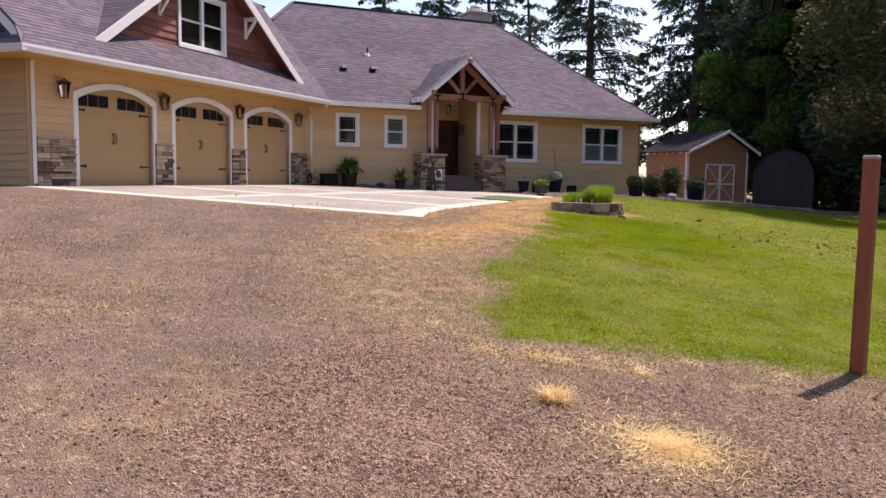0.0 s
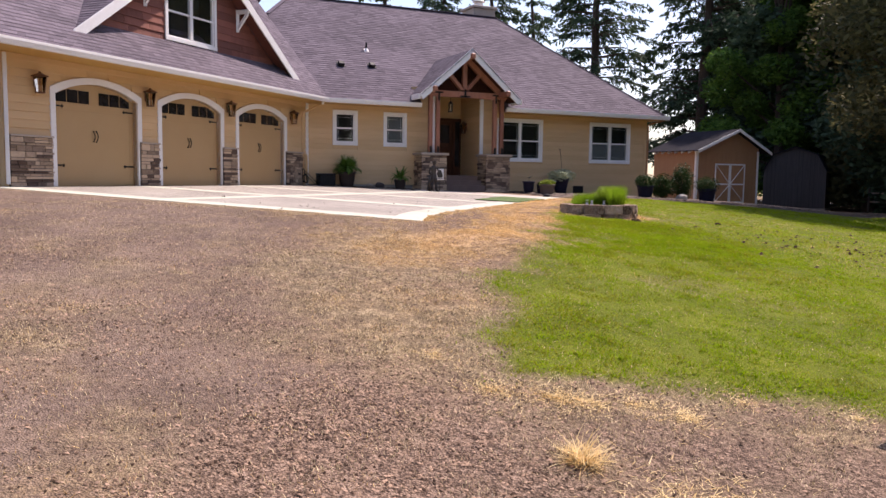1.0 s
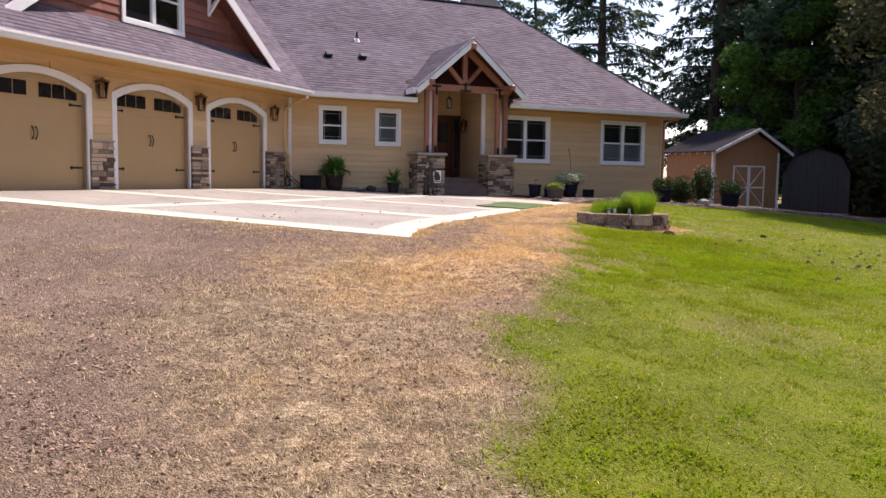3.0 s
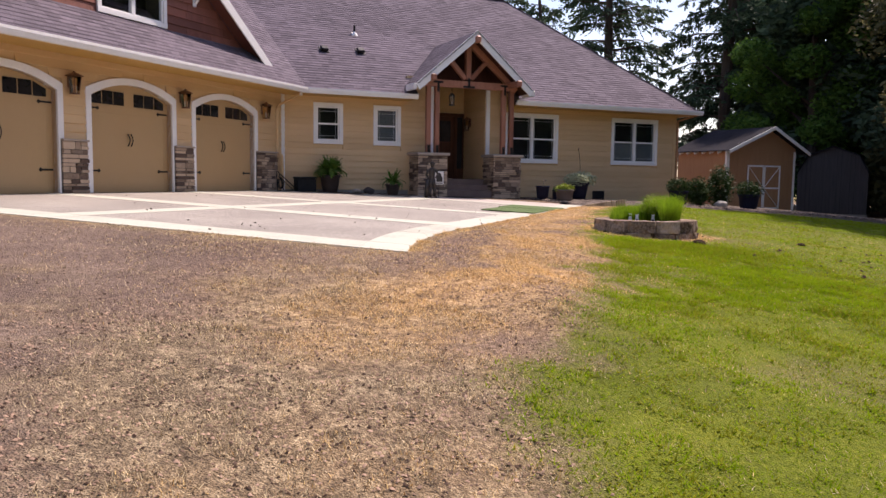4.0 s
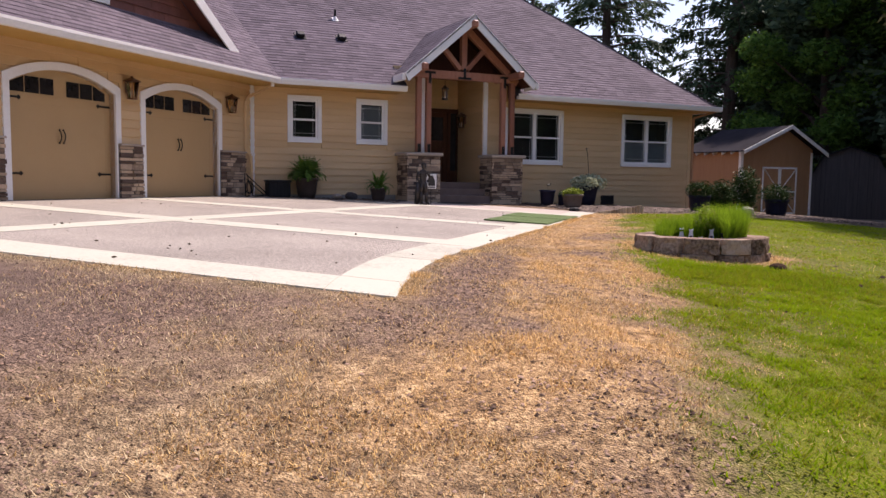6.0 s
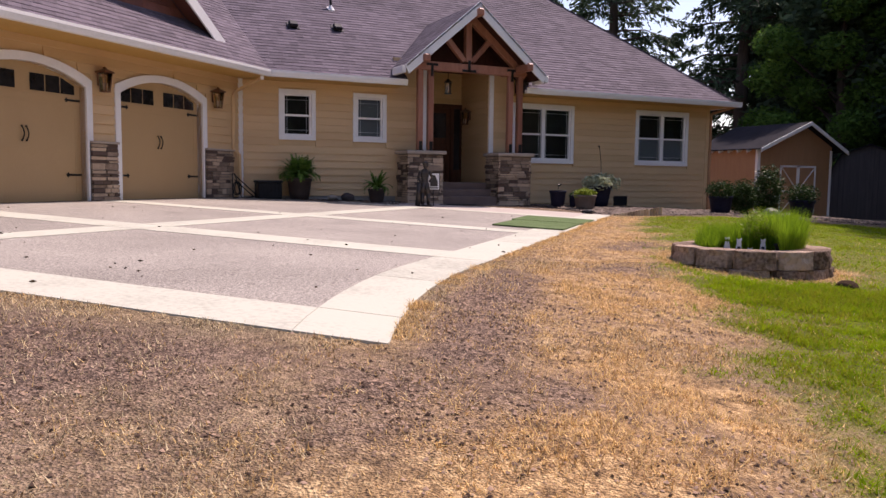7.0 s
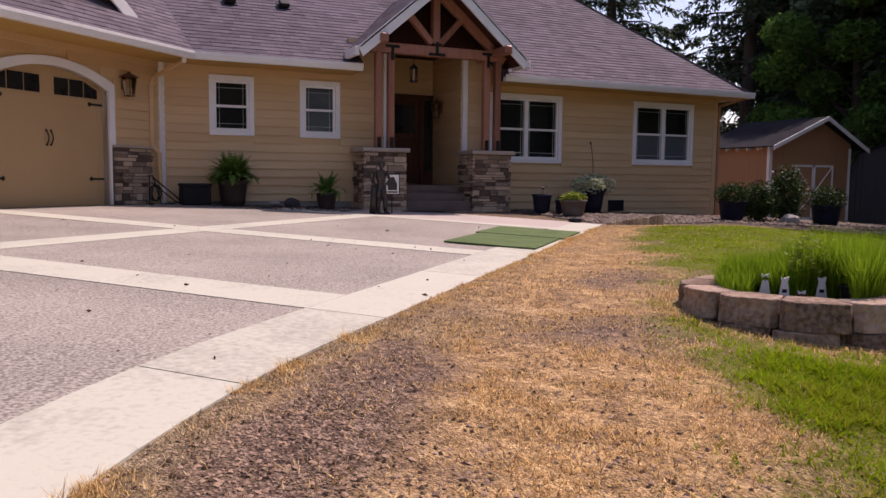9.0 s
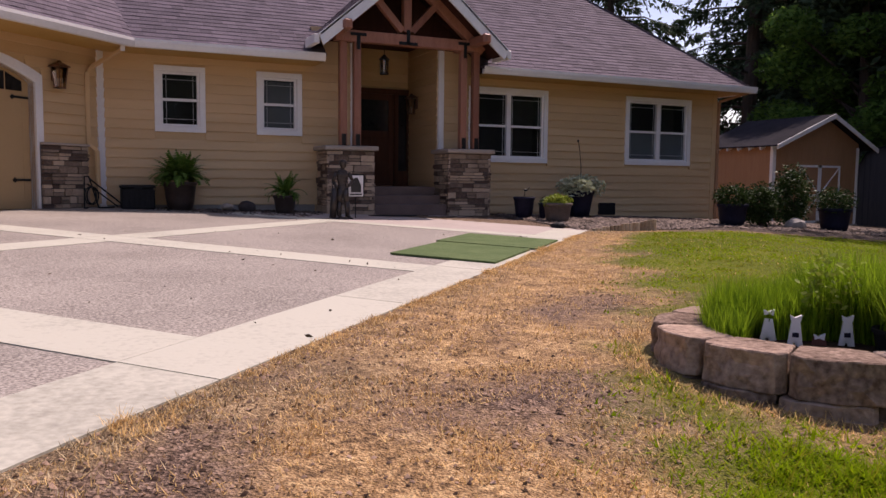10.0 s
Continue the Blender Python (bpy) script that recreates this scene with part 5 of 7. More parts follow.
    bm = bmesh.new()
    box(bm, 13.92, 14.22, 30.95, 30.96, 0.75, 2.5)
    part("sidelight", bm, DARK_GLASS, door, "dark sidelight glass")
    bm = bmesh.new()
    box(bm, 15.44, 15.66, 30.95, 30.96, 0.75, 2.5)
    part("sidelight", bm, DARK_GLASS, door, "dark sidelight glass")
    bm = bmesh.new()
    box(bm, 14.45, 15.21, 30.922, 30.929, 1.66, 2.36)
    part("door_glass", bm, DARK_GLASS, door, "dark glass light in the door")
    bm = bmesh.new()
    rod(bm, (14.40, 30.85, 1.25), (14.40, 30.85, 1.6), 0.014, 0.014, 8)
    for z in (1.25, 1.6):
        rod(bm, (14.40, 30.85, z), (14.40, 30.92, z), 0.012, 0.012, 8)
    part("door_handle", bm, BRONZE, door, "dark bronze pull")


main_wall()
wing_wall()
build_roof()
for i, (a, b, c, d, n) in enumerate(MAIN_WINDOWS):
    window(MAIN, a, b, c, d, n, house, (0.0, 0.9, 0.0, 0.5)[i])
for u0, u1 in GARAGES:
    garage_door(u0, u1)
garage_piers()
build_dormer()
build_gable_end()
build_porch()
downspout([WING @ Vector(v) for v in ((-0.40, -0.05, 1.1), (-0.40, -0.05, 2.36), (-0.33, -0.10, 2.46))] + [Vector((9.42, 28.56, 2.74))], SIDING, "tan painted downspout with a sloping elbow")
downspout([WING @ Vector(v) for v in ((-0.31, -0.16, 0.06), (-0.31, -0.14, 1.0), (-0.40, -0.05, 1.12))], SIDING, "tan painted downspout foot")
downspout([Vector((9.42, 28.47, 2.79)), Vector((9.42, 28.47, 2.69))], WHITE, "white gutter outlet")
downspout([WING @ Vector(v) for v in ((-11.74, -0.09, 0.05), (-11.74, -0.09, 2.75))], WHITE, "white painted downspout")
downspout([Vector((RIGHT_X + 0.06, WALL_Y - 0.06, -0.4)), Vector((RIGHT_X + 0.06, WALL_Y - 0.06, 2.6)), Vector((EAVE_X - 0.05, EAVE_Y + 0.05, 2.79))], SHED_TAN, "tan-brown downspout at the house corner")
for u, z in ((1.10, 2.22), (4.40, 2.22), (7.68, 2.22), (10.96, 2.22)):
    wall_lamp(WING @ Matrix.Translation((-u, -0.024, z)))
wall_lamp(Matrix.Translation((RECESS[1] - 0.03, 30.35, 2.25)) @ Matrix.Rotation(radians(-90), 4, "Z"))
WING_SIDE = WING @ Matrix.Translation((-WING_END, 0, 0)) @ Matrix.Rotation(radians(-90), 4, "Z")
wall_lamp(WING_SIDE @ Matrix.Translation((-1.04, -0.024, 2.2)))
side_door = new("side_door")
side_door.parent = house
side_door["label"] = "white-cased side door in the garage end wall"
bm = bmesh.new()
box(bm, -2.3, -1.27, -0.02, 0.05, 0.02, 2.05, WING_SIDE, 0.004)
part("door_leaf", bm, DOOR_TAN, side_door)
for x0, x1, z0, z1 in ((-1.27, -1.15, 0.0, 2.05), (-2.42, -2.3, 0.0, 2.05), (-2.42, -1.15, 2.05, 2.17)):
    bm = bmesh.new()
    box(bm, x0, x1, -0.045, 0.0, z0, z1, WING_SIDE, 0.004)
    part("casing", bm, WHITE, side_door, "white door casing")


def pendant():
    t = thing("hanging_lantern", Matrix.Translation((14.5, 29.3, 3.5)), "dark hanging lantern over the porch steps", "pendant lamp")
    bm = bmesh.new()
    rod(bm, (0, 0, 0), (0, 0, -0.4), 0.008, 0.008, 6)
    rod(bm, (0, 0, 0), (0, 0, -0.03), 0.05, 0.05, 12)
    part("chain", bm, BRONZE, t)
    bm = bmesh.new()
    for a in range(4):
        rod(bm, (0.08 * math.cos(a * math.pi / 2), 0.08 * math.sin(a * math.pi / 2), -0.75), (0.09 * math.cos(a * math.pi / 2), 0.09 * math.sin(a * math.pi / 2), -0.48), 0.009, 0.009, 6)
    rod(bm, (0, 0, -0.48), (0, 0, -0.38), 0.12, 0.02, 8)
    rod(bm, (0, 0, -0.78), (0, 0, -0.75), 0.1, 0.1, 8)
    part("cage", bm, BRONZE, t)
    bm = bmesh.new()
    rod(bm, (0, 0, -0.75), (0, 0, -0.48), 0.072, 0.078, 10)
    part("glass", bm, LAMP_GLASS, t, "clear glass")


pendant()
bm = bmesh.new()
box(bm, 19.93, 20.42, -0.045, 0.0, -0.24, 0.05, MAIN, 0.006)
vent = part("crawl_vent", bm, POT_BROWN, house, "foundation vent with dark screen")
bm = bmesh.new()
box(bm, 19.955, 20.395, -0.052, -0.045, -0.215, 0.03, MAIN)
part("vent_screen", bm, PLASTIC, vent)

# ---- planting helpers ----


def blades(pos, length, width, lean, rng, bend=0.35, least=0.1):
    """Two-piece bent blades as triangles, from base points."""
    k = len(pos)
    a = rng.uniform(0, 2 * math.pi, k)
    L = length * rng.uniform(0.6, 1.15, k)
    t = lean * rng.uniform(least, 1.0, k)
    d = np.stack([np.cos(a), np.sin(a), np.zeros(k)], -1)
    side = np.stack([-np.sin(a), np.cos(a), np.zeros(k)], -1) * (width * rng.uniform(0.6, 1.2, k))[:, None]
    up = np.array([0, 0, 1.0])
    m = pos + d * (np.sin(t) * L * 0.5)[:, None] + up * (np.cos(t) * L * 0.55)[:, None]
    t2 = np.minimum(t + bend * rng.uniform(0.3, 1.5, k), 2.4)
    e = m + d * (np.sin(t2) * L * 0.5)[:, None] + up * (np.cos(t2) * L * 0.5)[:, None]
    V = np.stack([pos - side, pos + side, m + side * 0.8, m - side * 0.8, e], 1).reshape(-1, 3)
    i = np.arange(k)[:, None] * 5
    F = np.concatenate([i + [0, 1, 2], i + [0, 2, 3], i + [3, 2, 4]], 0)
    return V, F


def leaf_cards(centre, size, rng, flat=0.5):
    """Small folded leaves as pairs of triangles at the given points."""
    k = len(centre)
    a = rng.normal(size=(k, 3))
    a[:, 2] *= flat
    a /= np.linalg.norm(a, axis=1)[:, None]
    b = np.cross(a, rng.normal(size=(k, 3)))
    b /= np.linalg.norm(b, axis=1)[:, None] + 1e-9
    s = (size * rng.uniform(0.5, 1.3, k))[:, None]
    V = np.stack([centre - a * s, centre + b * s * 0.45, centre + a * s, centre - b * s * 0.45], 1).reshape(-1, 3)
    i = np.arange(k)[:, None] * 4
    return V, np.concatenate([i + [0, 1, 2], i + [0, 2, 3]], 0)


def join(*parts):
    V, F, o = [], [], 0
    for v, f in parts:
        V.append(v)
        F.append(f + o)
        o += len(v)
    return np.concatenate(V), np.concatenate(F)


def pot(name, x, y, z, r, h, mat, label, waist=0.72, group=""):
    t = thing(name, Matrix.Translation((x, y, z)), label, "plant pot", group)
    bm = bmesh.new()
    lathe(bm, [(r * waist, 0), (r * (waist + 0.12), h * 0.3), (r * 0.97, h * 0.85), (r * 1.05, h * 0.88), (r * 1.06, h), (r * 0.92, h), (r * 0.88, h * 0.93), (0.01, h * 0.92)])
    part("pot_body", bm, mat, t, smooth=True)
    bm = bmesh.new()
    lathe(bm, [(r * 0.86, h * 0.90), (r * 0.86, h * 0.925), (r * 0.3, h * 0.945), (0.01, h * 0.95)], 14)
    part("potting_soil", bm, SOIL, t)
    return t


def fronds(parent, z, count, length, rng, mat, name="fern", width=0.05, rise=1.1):
    """Arching fronds with paired leaflets."""
    out = []
    for i in range(count):
        a = rng.uniform(0, 2 * math.pi)
        L = length * rng.uniform(0.65, 1.1)
        tilt = rng.uniform(0.15, rise)
        d = np.array([math.cos(a), math.sin(a), 0])
        s = np.array([-math.sin(a), math.cos(a), 0])
        steps = 13
        p = np.array([0.03 * math.cos(a), 0.03 * math.sin(a), z])
        V, F = [], []
        ang = tilt * 0.35
        for k in range(steps):
            q = p + (d * math.sin(ang) + np.array([0, 0, math.cos(ang)])) * L / steps
            w = width * math.sin(math.pi * (k + 1.2) / (steps + 1.5)) * 1.6
            n = len(V)
            for sg in (-1, 1):
                tip = (p + q) / 2 + s * sg * w + d * 0.03 - np.array([0, 0, 0.25 * w])
                V += [p, q, tip]
            F += [(n, n + 1, n + 2), (n + 3, n + 5, n + 4)]
            p, ang = q, ang + tilt * 0.14
        out.append((np.array(V), np.array(F)))
    V, F = join(*out)
    return raw(name, V, F, mat, parent)


def mound(parent, c, r, count, size, rng, mat, name="foliage", scale=(1, 1, 0.75)):
    p = rng.normal(size=(count, 3))
    p /= np.linalg.norm(p, axis=1)[:, None]
    p *= (rng.uniform(0.35, 1.0, count) ** 0.5)[:, None] * r * (1 + 0.25 * np.sin(p[:, :1] * 5 + p[:, 1:2] * 4))
    p = p * np.array(scale) + np.array(c)
    V, F = leaf_cards(p, size, rng)
    return raw(name, V, F, mat, parent)


rng = np.random.default_rng(7)

# ---- along the front wall ----
t = pot("fern_pot", 10.35, 28.75, -0.06, 0.29, 0.52, POT_BROWN, "large dark pot with a green fern by the wall")
fronds(t, 0.49, 190, 0.60, rng, FERN, width=0.055, rise=1.5)


def storage_bin():
    t = thing("storage_bin", Matrix.Translation((9.63, 28.86, -0.03)), "black plastic storage box against the siding", "storage box")
    bm = bmesh.new()
    box(bm, -0.28, 0.28, -0.22, 0.22, 0.0, 0.37, None, 0.02)
    for x in np.linspace(-0.22, 0.22, 6):
        rib = bmesh.new()
        box(rib, x - 0.02, x + 0.02, -0.232, -0.219, 0.04, 0.33, None, 0.004)
        part("rib", rib, PLASTIC, t)
    part("bin_body", bm, PLASTIC, t)
    bm = bmesh.new()
    box(bm, -0.30, 0.30, -0.245, 0.245, 0.37, 0.43, None, 0.018)
    lid = part("lid", bm, PLASTIC, t)
    bm = bmesh.new()
    box(bm, -0.06, 0.06, -0.258, -0.235, 0.34, 0.4, None, 0.006)
    part("latch", bm, PLASTIC, lid)


storage_bin()
t = pot("small_pot", 12.2, 28.45, -0.13, 0.21, 0.35, POT_BROWN, "small dark pot with a drooping fern")
fronds(t, 0.33, 60, 0.48, rng, FERN, width=0.036, rise=1.7)


def rock(name, x, y, z, r, mat, label, seed, flat=0.6):
    rg = random.Random(seed)
    bm = bmesh.new()
    bmesh.ops.create_icosphere(bm, subdivisions=2, radius=r)
    for v in bm.verts:
        v.co *= 1 + 0.22 * noise.noise(v.co * (2.2 / r) * 0.5 + Vector((seed, 0, 0)))
        v.co.z *= flat
    ob = part(name, bm, mat)
    ob.matrix_basis = pose(x, y, z, 0, 0, rg.uniform(0, 360))
    return tagged(ob, label, "rock")


rock("dark_rock", 11.55, 28.75, 0.0, 0.17, SHED_GREY, "dark rounded rock by the foundation", 3, 0.7)
rock("pale_rock", 11.2, 28.85, 0.0, 0.13, CAP, "pale flat rock by the foundation", 5, 0.5)


def hose_holder():
    t = thing("hose_holder", WING @ Matrix.Translation((-0.62, -0.3, -0.01)), "black iron garden hose rack with hose beside the stone pier", "hose rack")
    bm = bmesh.new()
    for s in (-1, 1):
        rod(bm, (s * 0.16, 0, 0), (s * 0.05, 0.1, 0.55), 0.012, 0.012, 6)
        rod(bm, (s * 0.16, 0, 0), (s * 0.3, -0.22, 0.02), 0.012, 0.012, 6)
    rod(bm, (-0.05, 0.1, 0.55), (0.05, 0.1, 0.55), 0.012, 0.012, 6)
    rod(bm, (0.05, 0.1, 0.52), (0.62, -0.15, 0.02), 0.014, 0.014, 6)
    rod(bm, (0.0, 0.08, 0.42), (0.5, -0.1, 0.02), 0.012, 0.012, 6)
    part("rack", bm, IRON, t)
    for k in range(2):
        bm = bmesh.new()
        pts = [(0.13 * math.cos(a) + 0.02 * k, 0.02 - 0.03 * k, 0.22 + 0.15 * math.sin(a)) for a in np.linspace(0, 2 * math.pi, 17)]
        for p, q in zip(pts, pts[1:]):
            rod(bm, p, q, 0.013, 0.013, 6)
        part("hose_coil", bm, PLASTIC, t)


hose_holder()


# ---- statue and sign ----
def statue():
    bm = bmesh.new()
    # legs, the weight on one of them
    for x0, x1, x2, knee, foot in ((-0.035, -0.05, -0.06, 0.0, -0.02), (0.045, 0.075, 0.095, -0.05, -0.03)):
        rod(bm, (x0, 0, 0.54), (x1, knee, 0.30), 0.068, 0.050, 12)
        rod(bm, (x1, knee, 0.31), (x2, foot, 0.05), 0.052, 0.040, 12)
        ball(bm, (x1, knee, 0.30), 0.052, (1, 1, 1), 2)
        ball(bm, (x2 + 0.01, foot - 0.045, 0.035), 0.05, (0.75, 1.6, 0.65), 2)
    # hips, waist, chest, shoulders
    for z, r, sx in ((0.545, 0.095, 1.0), (0.60, 0.085, 0.98), (0.66, 0.088, 1.0), (0.72, 0.098, 1.05), (0.78, 0.104, 1.08), (0.83, 0.085, 1.15)):
        ball(bm, (0.004, 0, z), r, (sx, 0.72, 0.7), 2)
    rod(bm, (0.005, 0, 0.84), (0.012, -0.008, 0.91), 0.036, 0.034, 10)
    ball(bm, (0.016, -0.012, 0.965), 0.068, (0.88, 1.0, 1.15), 2)
    # cap with its peak to the side
    ball(bm, (0.016, -0.005, 1.005), 0.074, (0.98, 1.05, 0.72), 2)
    box(bm, 0.03, 0.115, -0.085, -0.01, 0.985, 0.997, None, 0.005)
    # arms
    rod(bm, (-0.11, 0, 0.82), (-0.165, 0.01, 0.66), 0.037, 0.030, 10)
    rod(bm, (-0.165, 0.01, 0.66), (-0.125, -0.07, 0.585), 0.030, 0.023, 10)
    ball(bm, (-0.125, -0.075, 0.575), 0.03, (1, 1, 1.1), 2)
    rod(bm, (0.118, 0, 0.82), (0.195, 0.0, 0.69), 0.037, 0.030, 10)
    rod(bm, (0.195, 0.0, 0.69), (0.115, -0.06, 0.60), 0.030, 0.023, 10)
    ball(bm, (0.112, -0.062, 0.60), 0.03, (1, 1, 1.1), 2)
    # tall bag beside the leg
    rod(bm, (-0.175, -0.02, 0.02), (-0.15, -0.03, 0.55), 0.062, 0.052, 12)
    for dx, dz in ((-0.03, 0.10), (0.01, 0.14), (0.03, 0.08)):
        rod(bm, (-0.15 + dx, -0.03, 0.54), (-0.15 + dx * 1.4, -0.03, 0.54 + dz), 0.009, 0.009, 6)
    lathe(bm, [(0.01, 0.0), (0.2, 0.0), (0.19, 0.03), (0.01, 0.035)], 16)
    ob = part("statue", bm, BRONZE, smooth=True)
    ob.matrix_basis = Matrix.Translation((12.93, 27.2, -0.17))
    tagged(ob, "dark bronze standing figure statue before the stone pillar", "statue")


statue()


def sign():
    t = thing("yard_sign", Matrix.Translation((13.24, 27.36, -0.17)), "white square sign with dark picture on a thin stake", "sign")
    bm = bmesh.new()
    rod(bm, (0, 0.02, 0), (0, 0.02, 0.42), 0.01, 0.01, 6)
    part("stake", bm, IRON, t)
    bm = bmesh.new()
    box(bm, -0.14, 0.14, -0.01, 0.01, 0.40, 0.78, None, 0.003)
    board = part("board", bm, WHITE, t)
    bm = bmesh.new()
    slab_prism(bm, [(-0.095, 0.475), (0.095, 0.475), (0.095, 0.60), (0.075, 0.64), (0.035, 0.66), (0.032, 0.735), (-0.032, 0.735), (-0.035, 0.66), (-0.075, 0.64), (-0.095, 0.60)], 0.004, Matrix.Translation((0, -0.016, 0)))
    box(bm, -0.11, 0.11, -0.016, -0.0122, 0.425, 0.45)
    part("dark_print", bm, BLACK_SIGN, board, "dark bottle-shaped print")
    bm = bmesh.new()
    for a, b in (((-0.15, -0.0, 0.8), (0.16, 0.0, 0.8)), ((0.15, 0, 0.8), (0.15, 0, 0.38))):
        rod(bm, a, b, 0.009, 0.009, 6)
    part("frame_rod", bm, IRON, t)


sign()

bm = bmesh.new()
lathe(bm, [(0.5, 0.0), (0.5, 0.012), (0.46, 0.02), (0.01, 0.022)], 28)
bmesh.ops.scale(bm, vec=(1.0, 0.36, 1.0), verts=bm.verts)
ob = part("door_mat", bm, PLASTIC)
ob.matrix_basis = pose(14.25, 28.12, -FALL * float(to_wing(14.25, 28.12)[1]) + 0.002, 0, 0, -8)
tagged(ob, "dark oval rubber mat on the walk before the steps", "mat")

# ---- pots in the pebble bed ----
t = pot("navy_pot", 17.03, 27.8, -0.24, 0.215, 0.46, POT_NAVY, "navy glazed pot with a small bird ornament")
bm = bmesh.new()
rod(bm, (0.0, 0, 0.42), (0.02, 0, 0.58), 0.006, 0.006, 6)
ball(bm, (0.03, 0, 0.6), 0.035, (1.6, 0.8, 0.8), 1)
rod(bm, (0.08, 0, 0.61), (0.13, 0, 0.66), 0.012, 0.003, 6)
part("bird_ornament", bm, IRON, t, "dark metal bird on a stem")
t = pot("navy_pot", 17.45, 27.6, -0.26, 0.16, 0.36, POT_NAVY, "small navy glazed pot with trailing plant", waist=0.8)
mound(t, (0, 0, 0.36), 0.15, 260, 0.035, rng, SHRUB)
t = pot("clay_pot", 17.3, 26.95, -0.28, 0.28, 0.40, POT_CLAY, "weathered grey-brown pot with a lime-green mound plant")
mound(t, (0, 0, 0.42), 0.26, 1500, 0.04, rng, LIME, scale=(1, 1, 0.5))
t = pot("navy_pot", 18.68, 28.2, -0.25, 0.30, 0.60, POT_NAVY, "tall navy glazed pot with silver-leaved plant", waist=0.66)
mound(t, (0, 0, 0.68), 0.42, 1700, 0.05, rng, SILVER, scale=(1.15, 1, 0.55))
bm = bmesh.new()
pts = [(0, 0, 0.6), (0.01, 0, 1.1), (-0.03, 0, 1.45), (-0.07, 0, 1.66)]
for p, q in zip(pts, pts[1:]):
    rod(bm, p, q, 0.008, 0.007, 6)
ball(bm, (-0.08, 0, 1.68), 0.028, (1, 1, 1), 1)
part("plant_stake", bm, IRON, t, "thin curved stem")
rock("black_rock", 16.55, 25.75, -0.26, 0.14, PLASTIC, "small black ground fixture in the pebbles", 9, 0.5)


def pebble_mesh(name, pos, size, mat, label, seed, flat=0.6, category="pebbles"):
    """Many small uneven stones as one mesh."""
    rg = np.random.default_rng(seed)
    k = len(pos)
    o = np.array([[1, 0, 0], [-1, 0, 0], [0, 1, 0], [0, -1, 0], [0, 0, 1]], float)
    f = np.array([[0, 2, 4], [2, 1, 4], [1, 3, 4], [3, 0, 4]])
    v = o[None] * rg.uniform(0.6, 1.3, (k, 5, 1))
    a = rg.uniform(0, 6.28, k)
    c, s = np.cos(a), np.sin(a)
    x, y = v[..., 0] * c[:, None] - v[..., 1] * s[:, None], v[..., 0] * s[:, None] + v[..., 1] * c[:, None]
    tilt = rg.uniform(-0.5, 0.5, k)[:, None]
    v = np.stack([x, y, v[..., 2] * flat + x * tilt], -1) * (size * rg.uniform(0.45, 1.4, k) ** 1.3)[:, None, None]
    V = (v + pos[:, None]).reshape(-1, 3)
    F = (f[None] + np.arange(k)[:, None, None] * 5).reshape(-1, 3)
    ob = raw(name, V, F, mat)
    return tagged(ob, label, category, kind="stuff")


def inside(poly, x, y):
    r = np.zeros(len(x), bool)
    for (x0, y0), (x1, y1) in zip(poly, poly[1:] + poly[:1]):
        c = ((y0 > y) != (y1 > y)) & (x < (x1 - x0) * (y - y0) / (y1 - y0 + 1e-12) + x0)
        r ^= c
    return r


def pebble_bed(poly, count, size, seed, label):
    rg = np.random.default_rng(seed)
    xs, ys = [p[0] for p in poly], [p[1] for p in poly]
    x, y = rg.uniform(min(xs), max(xs), count), rg.uniform(min(ys), max(ys), count)
    m = inside(poly, x, y)
    x, y = x[m], y[m]
    pos = np.stack([x, y, ground_z(x, y) + rg.uniform(0.0, 0.03, len(x))], -1)
    pebble_mesh("pebble_bed", pos, size, PEBBLE, label, seed)


pebble_bed([(16.75, 25.35), (17.6, 25.5), (18.5, 25.05), (19.7, 25.2), (20.2, 25.8), (21.3, 27.9), (23.2, 29.1), (16.75, 29.2)], 16000, 0.036, 11, "river pebbles in the bed by the porch")
pebble_bed([(19.6, 25.6), (20.5, 25.1), (26.0, 24.2), (30.0, 25.5), (24.0, 29.3), (23.6, 29.2), (21.4, 27.9)], 16000, 0.036, 12, "pebbles in the bed along the lawn edge")
pebble_bed([(9.3, 29.25), (9.9, 28.3), (12.2, 27.3), (13.0, 28.4), (13.0, 29.25)], 3500, 0.03, 13, "gravel strip along the foundation")


def bed_edging():
    rg = random.Random(3)
    t = thing("bed_edging", Matrix.Translation((16.9, 25.2, -0.32)), "low pale weathered palisade edging round the pebble bed", "edging")
    count = 17
    for i in range(count):
        f = (i + 0.5) / count
        x, y = 1.25 * f, -0.2 * f + 0.25 * f * (1 - f)
        g = float(ground_z(16.9 + x, 25.2 + y)) + 0.32
        bm = bmesh.new()
        rod(bm, (x, y, g - 0.08), (x + rg.uniform(-0.006, 0.006), y, g + 0.03 + 0.17 * f + rg.uniform(-0.012, 0.012)), 0.043, 0.038, 8)
        part("stake", bm, PALE_WOOD, t)


bed_edging()

